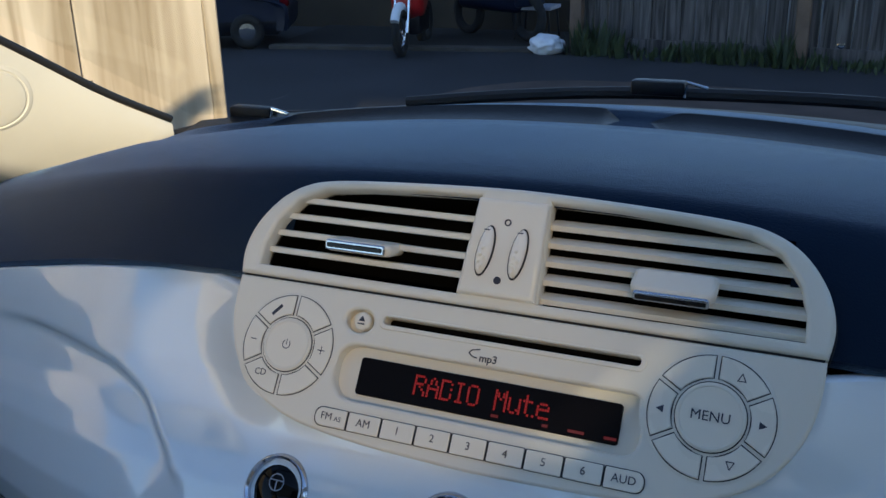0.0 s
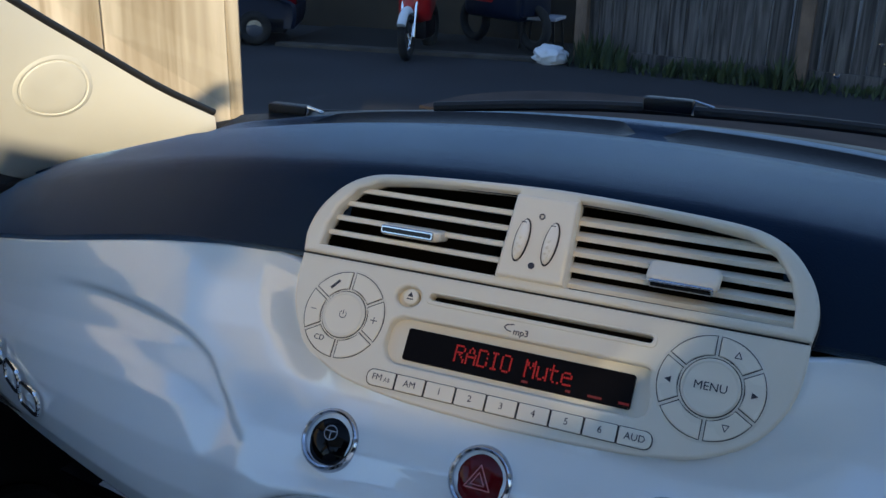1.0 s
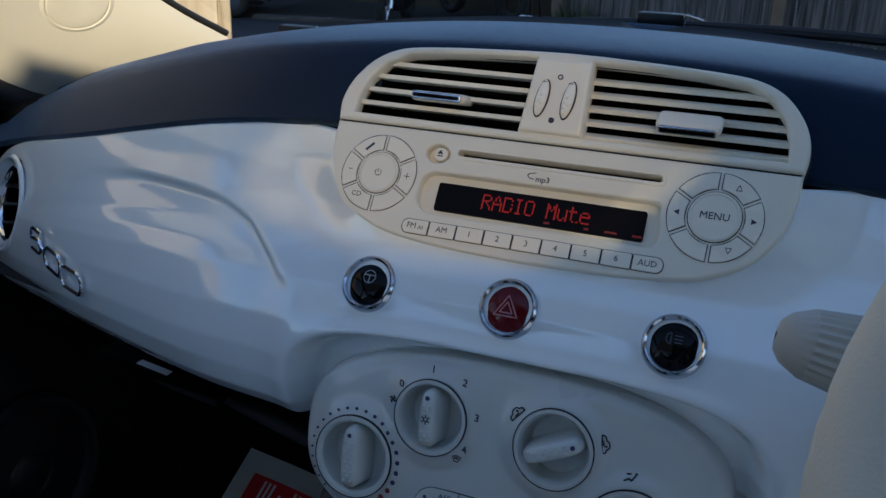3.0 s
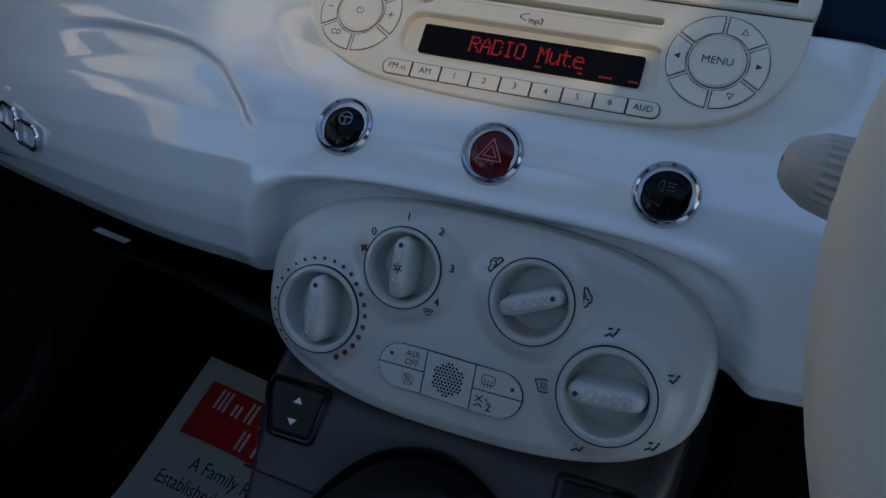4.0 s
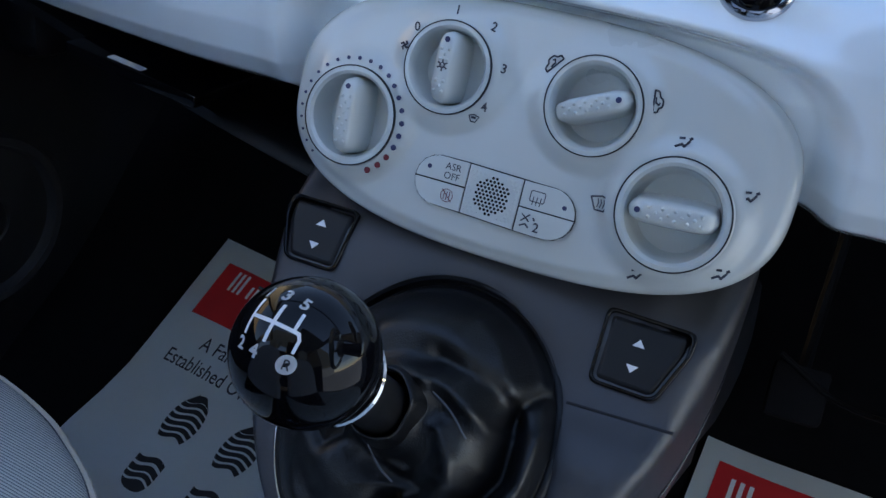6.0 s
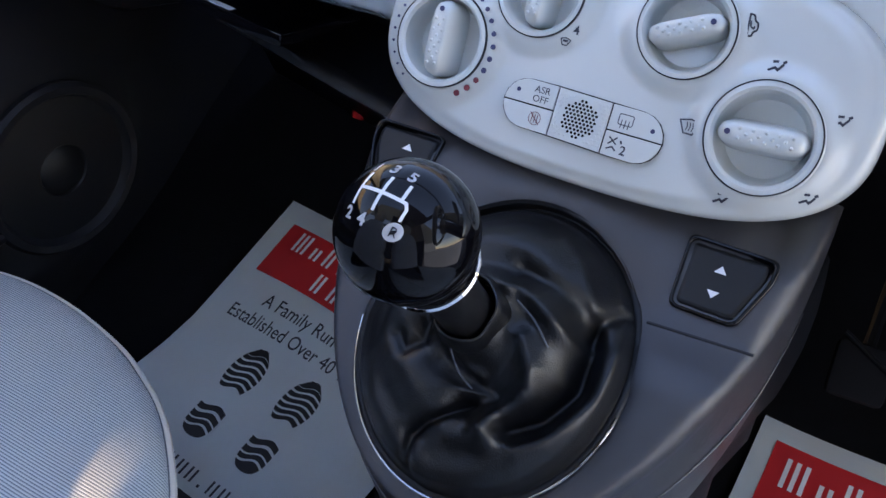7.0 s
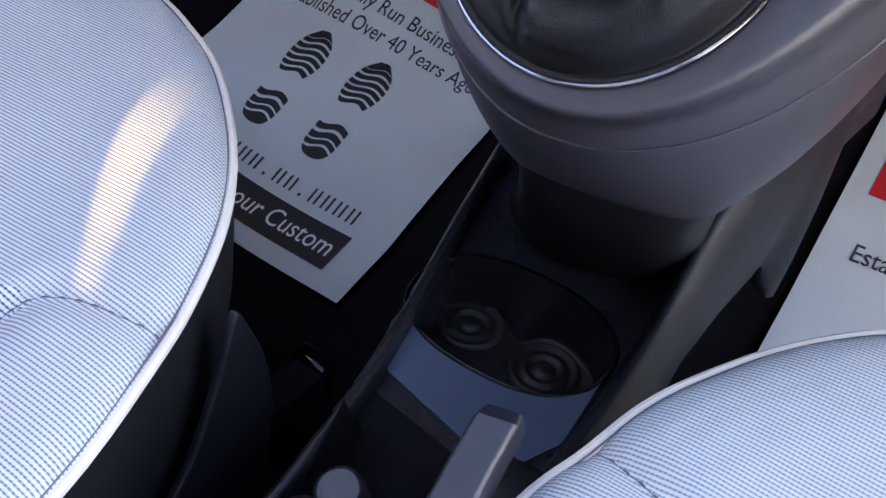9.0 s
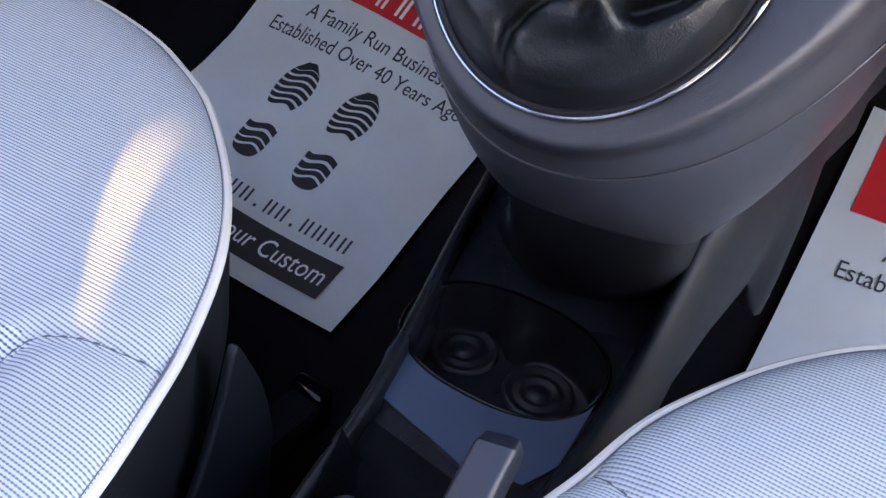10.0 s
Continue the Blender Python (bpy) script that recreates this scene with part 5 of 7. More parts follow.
    # window switches
    for s in (-1, 1):
        at = (-0.1005, 0.2785, 0.6685) if s < 0 else (0.0890, 0.2788, 0.6575)
        k = 0.93 if s < 0 else 1.0
        g = plane_frame(at, (0, 0.63, 0.77))
        rim = [(-0.0215 * s * k, 0.0215 * k), (0.0268 * s * k, 0.0212 * k), (0.0268 * s * k, 0.0085 * k), (0.0160 * s * k, -0.0200 * k), (-0.0195 * s * k, -0.0198 * k)]
        corners = [(x * 0.86, y * 0.86) for x, y in rim]
        pts = round_poly(corners, 0.0040)
        well = plate([round_poly(rim, 0.0052), round_poly([(x * 0.90, y * 0.90) for x, y in rim], 0.0044)], 0.014, 0.0012, g, 0.0006)
        part("switch_frame", well, PIANO, c, "raised black switch surround")
        part("switch_base", plate([round_poly(rim, 0.0052)], 0.010, 0.0, g, -0.0035), VOID, c, "black gap round the switch")
        sw = part("window_switch", plate([pts], 0.010, 0.0030, g, -0.0004), SWITCH, c, "black window switch")
        signs = []
        for dy, d in ((0.0068, 1), (-0.0068, -1)):
            w = 0.0032
            signs.append(plate([[(-w, dy - d * 0.0018), (w, dy - d * 0.0018), (0, dy + d * 0.0022)]], 0.0004, 0.0, g, 0.0001))
        part("arrow_sign", join(signs), PRINT_WHITE, sw, "white up and down arrows")


KNOB = Vector((-0.008, 0.113, 0.709))
KNOB_R = 0.0288


# slack folds of the gaiter on the console's plane: line, height, width
FOLDS = [
    ([(0.0209, -0.0424), (0.0303, -0.0541), (0.0332, -0.0636), (0.0288, -0.0727), (0.0204, -0.082), (0.0191, -0.0884)], 0.0085, 0.0055),
    ([(0.0191, -0.0884), (0.0247, -0.0922), (0.0346, -0.0906), (0.0458, -0.0815), (0.0553, -0.0685), (0.0619, -0.0509), (0.0625, -0.030)], 0.0085, 0.0075),
    ([(0.027, -0.0835), (0.040, -0.0730), (0.050, -0.0540), (0.047, -0.0320)], -0.0150, 0.0062),
    ([(-0.0120, -0.060), (0.004, -0.067), (0.016, -0.0720), (0.006, -0.0810)], -0.0120, 0.0085),
    ([(-0.013, -0.0539), (-0.0107, -0.0592), (-0.0018, -0.0636), (0.0069, -0.0656)], 0.0050, 0.0030),
    ([(-0.0031, -0.0242), (0.0108, -0.0205), (0.0193, -0.0227), (0.0303, -0.0279), (0.0411, -0.0331)], 0.0100, 0.0055),
    ([(0.006, -0.009), (0.022, -0.0105), (0.036, -0.0155), (0.046, -0.023)], -0.0070, 0.0060),
    ([(0.0142, 0.0173), (0.0285, 0.0078), (0.0382, -0.0058), (0.0437, -0.013)], 0.0070, 0.0060),
    ([(0.0640, -0.0035), (0.0537, -0.0072), (0.0459, -0.0177), (0.0443, -0.0289)], -0.0090, 0.0034),
    ([(-0.0140, -0.1262), (-0.0179, -0.1138), (-0.0178, -0.1051), (-0.0117, -0.0965), (0.007, -0.0793)], -0.0062, 0.0026),
    ([(-0.008, -0.1200), (-0.009, -0.1080), (0.000, -0.0990), (0.015, -0.0960)], 0.0045, 0.0070),
    ([(-0.0420, -0.0611), (-0.036, -0.0668), (-0.0293, -0.0597), (-0.0286, -0.0501)], -0.0070, 0.0042),
    ([(-0.053, -0.050), (-0.052, -0.073), (-0.043, -0.093), (-0.030, -0.103)], 0.0050, 0.0085),
]


def fold_height(u, v):
    h = 0.0
    for line, amp, w in FOLDS:
        best = 9.0
        for (ax, ay), (bx, by) in zip(line, line[1:]):
            dx, dy = bx - ax, by - ay
            t = min(max(((u - ax) * dx + (v - ay) * dy) / (dx * dx + dy * dy), 0), 1)
            best = min(best, math.hypot(u - ax - dx * t, v - ay - dy * t))
        if best < 4 * w:
            h += amp * math.exp(-(math.hypot(best, 0.18 * w) / w - 0.18) ** 1.35 * 1.05)
    return h


def gear_lever():
    base = CONSOLE @ Vector((-0.004, -0.045, 0))
    lever = thing("gear_lever", base, "gear lever with a glossy black ball knob and leather gaiter", "gear lever")
    axis = (KNOB - base).normalized()
    f = plane_frame(KNOB, axis.cross(Vector((1, 0, 0))), Vector((1, 0, 0)))
    def sunk(v):
        """The gaiter's foot lies deeper towards the dashboard."""
        return 0.020 * step(-0.06, 0.025, v)

    round_ = np.linspace(0, 2 * math.pi, 90, endpoint=False)
    wall = [[CONSOLE @ Vector((-0.004 + k * math.cos(a), -0.045 + k * 1.152 * math.sin(a), console_drop(k * math.cos(a), -0.045 + 0.0835 * math.sin(a)) - d - 0.0015 - sunk(-0.045 + 0.0835 * math.sin(a)) * w)) for a in round_] for k, d, w in ((0.0735, 0.0, 0.0), (0.0718, 0.0, 0.08), (0.0708, 0.001, 0.5), (0.0700, 0.004, 1.0))]
    part("opening_wall", grid(wall, closed=True), SWITCH, lever, "black inner wall of the gaiter opening")
    # gaiter: from the trim ring up to the lever's neck, with slack folds
    n, m = 280, 96
    rows = []
    for k in range(m + 1):
        t = k / m
        row = []
        for i in range(n):
            a = 2 * math.pi * i / n
            rho = (1 - t) * 0.82 + 0.18
            p = Vector((-0.004 - 0.003 * (1 - rho) + 0.0715 * rho * math.cos(a) * 1.0, -0.045 + 0.006 * (1 - rho) + 0.0825 * rho * math.sin(a), 0.0))
            near = 0.5 - 0.5 * math.sin(a - 0.3)
            h = 0.010 * step(0.0, 0.10, t) + 0.026 * step(0.08, 0.62, t) + 0.014 * max((t - 0.76) / 0.24, 0.0) ** 1.5 - sunk(p.y) * (1 - step(0.0, 0.55, t))
            h += 0.0095 * near * math.exp(-((t - 0.17) / 0.12) ** 2)
            live = step(0.0, 0.10, t) * (1 - step(0.86, 1.0, t))
            h += live * (fold_height(p.x, p.y) + 0.0003 * noise.noise(Vector((p.x * 60, p.y * 60, 1.0))))
            row.append(CONSOLE @ Vector((p.x, p.y, max(h, -sunk(p.y)))))
        rows.append(row)
    tree = BVHTree.FromPolygons([p for row in rows for p in row], [(k * n + i, k * n + (i + 1) % n, (k + 1) * n + (i + 1) % n, (k + 1) * n + i) for k in range(m) for i in range(n)])
    part("gaiter", grid(rows, closed=True), LEATHER, lever, "slack folded black leather gaiter", angle=0)
    cuff = []
    for r_, n_ in ((0.0185, 0.040), (0.0170, 0.050), (0.0158, 0.056), (0.0150, 0.058), (0.0143, 0.056), (0.0140, 0.050)):
        cuff.append([CONSOLE @ Vector((-0.0065 + r_ * math.cos(a) * (1 + 0.05 * math.sin(5 * a)), -0.0395 + r_ * 1.1 * math.sin(a), n_ + 0.002 * math.sin(3 * a + 0.5))) for a in round_])
    part("cuff", grid(cuff, closed=True), LEATHER, lever, "gathered leather cuff round the neck", angle=0)
    for way in ([(-0.010, -0.058), (-0.0085, -0.064), (-0.003, -0.069), (0.004, -0.0725)], [(0.012, -0.026), (0.023, -0.032), (0.033, -0.041)]):
        seam = [hit for hit in (tree.ray_cast(CONSOLE @ Vector((q.x, q.y, 0.12)), CONSOLE.to_3x3() @ Vector((0, 0, -1)))[0] for q in smooth_line([(*p, 0) for p in way], 8)) if hit]
        if len(seam) > 3:
            part("gaiter_seam", tube(seam, 0.0006, 6), THREAD, lever, "fine grey stitched seam")
    part("base_roll", tube([CONSOLE @ Vector((-0.004 + 0.0725 * math.cos(a), -0.045 + 0.0830 * math.sin(a), -0.001 - sunk(-0.045 + 0.0835 * math.sin(a)))) for a in round_], 0.0030, 10, closed=True), BLACK, lever, "black gaiter ring")
    arc = [CONSOLE @ Vector((-0.004 + 0.0745 * math.cos(a), -0.045 + 0.0855 * math.sin(a), 0.0012)) for a in np.linspace(radians(188), radians(352), 60)]
    part("trim_strip", tube(arc, 0.0009, 8), DARK_CHROME, lever, "thin chrome trim strip")
    # neck, ring and ball
    neck = f @ Matrix.Translation((0, 0, 0))
    part("neck", lathe([(0.0150, -0.125), (0.0138, -0.10), (0.0132, -0.080), (0.0132, -0.066), (0.0126, -0.062), (0.0130, -0.052), (0.0138, -0.044), (0.0150, -0.038), (0.0172, -0.032)], neck), SWITCH, lever, "dark neck with a raised collar")
    part("ring", lathe([(0.0170, -0.0345), (0.0215, -0.0335), (0.0222, -0.0320), (0.0215, -0.0305), (0.0180, -0.0300)], neck), CHROME, lever, "chrome knob ring")
    prof = [(0.0200, -0.0305), (0.0212, -0.0300), (0.0222, -0.0270), (0.0222, -0.0215), (0.0226, -0.0180)]
    for d in range(-36, 91, 6):
        prof.append((KNOB_R * math.cos(radians(d)), KNOB_R * math.sin(radians(d))))
    ball = part("knob", lathe(prof, neck, 64), PIANO, lever, "glossy black ball knob")
    # shift pattern laid on the ball
    nrm = Vector((-0.10, -0.66, 0.745)).normalized()
    right = Vector((1, -0.06, -0.05))
    r = (right - nrm * right.dot(nrm)).normalized()
    u = nrm.cross(r)

    def wrap(mesh):
        for v in mesh.vertices:
            d = (nrm + r * (v.co.x * 1.12 / KNOB_R) + u * (v.co.y * 1.12 / KNOB_R)).normalized()
            v.co = KNOB + d * (KNOB_R + 0.0002)
        return mesh

    flat = Matrix.Identity(4)
    lines = []

    def fine(a, b, w=0.0013, k=8):
        a, b = Vector(a), Vector(b)
        return stroke([a.lerp(b, i / k) for i in range(k + 1)], w, flat, 0)
    for pts in (((-0.0095, 0.0), (0.0098, 0.0)), ((-0.0095, 0.0065), (-0.0095, -0.0065)), ((0.0, 0.0065), (0.0, -0.0065)), ((0.0078, 0.0), (0.0078, 0.0065)), ((0.0098, 0.0), (0.0112, -0.002)), ((0.0112, -0.002), (0.0112, -0.0065))):
        lines.append(wrap(fine(*pts)))
    for ch, x, y in (("1", -0.0105, 0.0105), ("3", -0.0020, 0.0108), ("5", 0.0060, 0.0105), ("2", -0.0100, -0.0108), ("4", -0.0028, -0.0114)):
        lines.append(wrap(lettering(ch, 0.0072, (x, y), flat, 0, bold=0.00025)))
    disc = plate([ellipse(0.0112, -0.0118, 0.0042, 0.0042, 28)], 0.0001, 0.0, flat, 0)
    lines.append(wrap(disc))
    part("shift_pattern", join(lines), PRINT_WHITE, ball, "white shift pattern")
    rr = lettering("R", 0.0062, (0.0112, -0.0118), flat, 0)
    wrap(rr)
    for v in rr.vertices:
        v.co = KNOB + (v.co - KNOB) * 1.014
    part("reverse_letter", rr, INK, ball, "dark reverse letter")


# ---- tunnel with cup holders, handbrake ----
TUNNEL = [(-0.35, -0.022, 0.056), (0.10, -0.022, 0.056), (0.13, -0.0225, 0.058), (0.19, -0.0235, 0.0625), (0.25, -0.0255, 0.070), (0.36, -0.035, 0.083), (0.47, -0.044, 0.094), (0.62, -0.052, 0.108)]


def tunnel_at(y):
    ys = [p[0] for p in TUNNEL]
    return float(np.interp(y, ys, [p[1] for p in TUNNEL])), float(np.interp(y, ys, [p[2] for p in TUNNEL]))


def tunnel_console():
    t = thing("tunnel_console", (-0.035, 0.25, 0.15), "black tunnel console with twin cup holders", "console")
    Z = 0.284
    # passenger's side wall
    rows = []
    for dx, z in ((0.034, 0.13), (0.026, 0.18), (0.014, 0.255), (0.006, Z + 0.010), (0.0025, Z + 0.0165), (0.0, Z + 0.0175), (-0.0025, Z + 0.0165), (-0.004, Z + 0.012), (-0.005, Z - 0.002), (-0.006, Z - 0.05)):
        row = []
        for y in np.linspace(0.50, -0.30, 60):
            cx, h = tunnel_at(y)
            row.append(Vector((cx - h - dx, y, z)))
        rows.append(row)
    part("side_wall", grid(rows), TUB, t, "dark grey rolled side wall", angle=60)

    # driver's side wall, which flares up beside the gear console and ends in a hanging flap
    def read(y, xs, vs):
        return float(np.interp(y, xs, vs))
    rows = []
    for y in np.concatenate([np.linspace(0.74, 0.50, 50), np.linspace(0.495, -0.30, 60)]):
        xt = read(y, (-0.3, 0.10, 0.19, 0.25, 0.36, 0.40, 0.48, 0.60, 0.74), (0.034, 0.034, 0.039, 0.0445, 0.048, 0.051, 0.071, 0.100, 0.126))
        zt = read(y, (-0.3, 0.31, 0.34, 0.37, 0.40, 0.48, 0.60, 0.74), (0.3015, 0.3015, 0.306, 0.322, 0.350, 0.402, 0.455, 0.52))
        xb = read(y, (-0.3, 0.10, 0.25, 0.36, 0.44, 0.50, 0.517, 0.527, 0.540, 0.553, 0.565, 0.585, 0.64, 0.74), (0.062, 0.062, 0.062, 0.064, 0.073, 0.083, 0.088, 0.097, 0.102, 0.099, 0.094, 0.092, 0.103, 0.128))
        zb = read(y, (-0.3, 0.10, 0.40, 0.495, 0.507, 0.517, 0.527, 0.540, 0.553, 0.565, 0.585, 0.64, 0.74), (0.22, 0.23, 0.24, 0.245, 0.250, 0.228, 0.203, 0.198, 0.25, 0.31, 0.327, 0.332, 0.35))
        row = [Vector((xt - 0.009, y, min(zt - 0.019, 0.29))), Vector((xt - 0.0055, y, zt - 0.008)), Vector((xt - 0.0030, y, zt - 0.0018)), Vector((xt, y, zt)), Vector((xt + 0.0035, y, zt - 0.0012)), Vector((xt + 0.007, y, zt - 0.006))]
        for k in (0.15, 0.35, 0.6, 0.8, 0.93, 1.0):
            p = row[5].lerp(Vector((xb, y, zb)), k)
            row.append(p + Vector((0.008 * math.sin(math.pi * k), 0, 0)))
        row.append(Vector((xb - 0.012, y, zb + 0.004)))
        rows.append(row)
    part("side_wall", grid(rows), SATIN_TUB, t, "dark grey flared side wall", angle=60)
    ox, oy, ra, rb = -0.040, 0.2925, 0.0730, 0.0530
    oval = [(x, y - 0.05 * (x - ox)) for x, y in super_round(ra, rb, 2.4, 0.0, 64)]
    oval = [(ox + x, oy + y) for x, y in oval]
    flat = Matrix.Translation((0, 0, Z))

    def side(ys, s):
        return [(tunnel_at(y)[0] + s * (tunnel_at(y)[1] - 0.006), y) for y in ys]
    outline = side(np.linspace(0.62, 0.168, 14), -1) + side(np.linspace(0.168, 0.62, 14), 1)
    part("tray", plate([outline, oval], 0.003, 0.0006, flat, 0.0), TUB, t, "dark grey tray floor")
    rows = []
    for k, z in ((0.992, 0.0020), (0.988, -0.001), (0.980, -0.025), (0.965, -0.040), (0.945, -0.0445), (0.92, -0.046), (0.4, -0.046), (0.02, -0.046)):
        deep = step(-0.004, -0.040, z) if z < -0.004 else 0.0
        ring = []
        for x, y in oval:
            waist = 1 - deep * math.exp(-((x + 0.044) / 0.013) ** 2) * (0.38 if y > oy else 0.22)
            ring.append(Vector((ox + (x - ox) * k, oy + (y - oy) * k * waist, Z + z)))
        rows.append(ring)
    lip = [[Vector((ox + (x - ox) * k, oy + (y - oy) * k, Z + z)) for x, y in oval] for k, z in ((1.045, 0.0002), (1.035, 0.0026), (1.022, 0.0038), (1.006, 0.0038), (0.995, 0.0024), (0.988, -0.002))]
    part("well_lip", grid(lip, closed=True), PIANO, t, "raised glossy lip of the cup well", angle=60)
    well = part("cup_well", grid(rows, closed=True), BLACK, t, "black oval cup well", angle=60)
    for cx, cy in ((-0.0795, 0.316), (-0.0140, 0.306)):
        part("cup_base", lathe([(0.0, 0.0040), (0.004, 0.0042), (0.0062, 0.0030), (0.0078, 0.0012), (0.011, 0.0012), (0.0128, 0.0034), (0.0152, 0.0036), (0.0172, 0.0018), (0.0205, 0.0016), (0.0232, 0.0042), (0.0250, 0.0040), (0.0268, 0.0008)], Matrix.Translation((cx, cy, Z - 0.046)), 48), BLACK, well, "ringed black cup base", angle=60)
    # smooth panel between the cups and the handbrake
    near = [q for q in oval if q[1] < oy - 0.012]
    near.sort(key=lambda q: q[0])
    near = [(x, y - 0.0045) for x, y in near]
    loop = near + [(0.032, 0.215), (0.012, 0.176), (-0.040, 0.1925), (-0.080, 0.2045), (-0.0885, 0.2085), (-0.0965, 0.219), (-0.1030, 0.2426), (-0.1035, 0.262)]
    part("smooth_panel", plate([loop], 0.004, 0.0012, flat, 0.0035), material("console_block", (0.046, 0.070, 0.108), 0.30, grain=0.3, grain_scale=1300), t, "smooth blue-grey console panel")
    part("panel_gap", plate([grown(loop, 0.0022)], 0.001, 0.0002, flat, 0.0006), LINE, t, "dark gap round the panel")
    rows = []
    for y, z in ((0.175, Z + 0.001), (0.160, Z + 0.003), (0.150, Z - 0.002), (0.135, Z - 0.025), (0.10, Z - 0.055), (-0.05, Z - 0.06), (-0.30, Z - 0.03)):
        row = []
        for u in np.linspace(-1, 1, 21):
            cx, h = tunnel_at(y)
            row.append((cx + u * (h - 0.004), y - 0.012 * u, max(z, z + 0.06 * abs(u) ** 6 * (1 if z < Z - 0.01 else 0))))
        rows.append(row)
    part("brake_well", grid(rows), CARPET, t, "black hollow for the handbrake", angle=60)
    part("lug", box(0.020, 0.118, Z - 0.02, 0.042, 0.160, Z + 0.045, 0.003), BLACK, t, "black hinge lug")


def handbrake():
    h = thing("handbrake", (0.0, -0.10, 0.30), "dark grey plastic handbrake lever lying down", "handbrake")
    rows = []
    for k, (x, y, z, w, d) in enumerate(((0.030, -0.20, 0.235, 0.0105, 0.013), (0.031, -0.05, 0.325, 0.0102, 0.013), (0.031, 0.03, 0.373, 0.0100, 0.013), (0.031, 0.085, 0.4055, 0.0097, 0.0125), (0.031, 0.104, 0.4135, 0.0095, 0.0120), (0.031, 0.1105, 0.4140, 0.0083, 0.010), (0.031, 0.113, 0.413, 0.006, 0.007))):
        c = Vector((x, y, z))
        ring = []
        for (cx, cy) in round_rect(-w, -d, w, d, min(w, d) * 0.30, 4):
            ring.append(c + Vector((cx * 0.97, cx * 0.20 - cy * 0.5, cy)))
        rows.append(ring)
    bm = grid(rows[:5], closed=True)
    bm.verts.ensure_lookup_table()
    m = len(rows[0])
    bm.faces.new([bm.verts[i] for i in range(m)])
    cap = grid(rows[4:], closed=True)
    cap.verts.ensure_lookup_table()
    cap.faces.new([cap.verts[len(cap.verts) - m + i] for i in range(m)])
    grip = material("brake_grip", (0.010, 0.013, 0.021), 0.40, grain=0.3, grain_scale=2600)
    part("lever", bm, grip, h, "smooth dark grey grip", angle=40)
    part("end_cap", cap, grip, h, "rounded end of the lever", angle=40)
    b = thing("seat_adjuster", (-0.030, 0.078, 0.23), "round grey knob on a dark housing beside the handbrake", "knob")
    part("knob", lathe([(0, 0.012), (0.010, 0.011), (0.0125, 0.008), (0.0135, 0.0), (0.013, -0.05)], Matrix.Translation((-0.030, 0.078, 0.345)) @ pose(0, 0, 0, 20, 0, 0)), TUB, b, "round grey knob")
    rows = [[Vector((-0.036 + x * k, 0.060 + y * k, z)) for x, y in round_rect(-0.036, -0.060, 0.030, 0.034, 0.018, 5)] for k, z in ((0.05, 0.324), (0.55, 0.323), (0.75, 0.319), (0.88, 0.309), (0.97, 0.285), (1.0, 0.22))]
    part("housing", grid(rows, closed=True), SATIN_TUB, b, "rounded dark housing", angle=60)


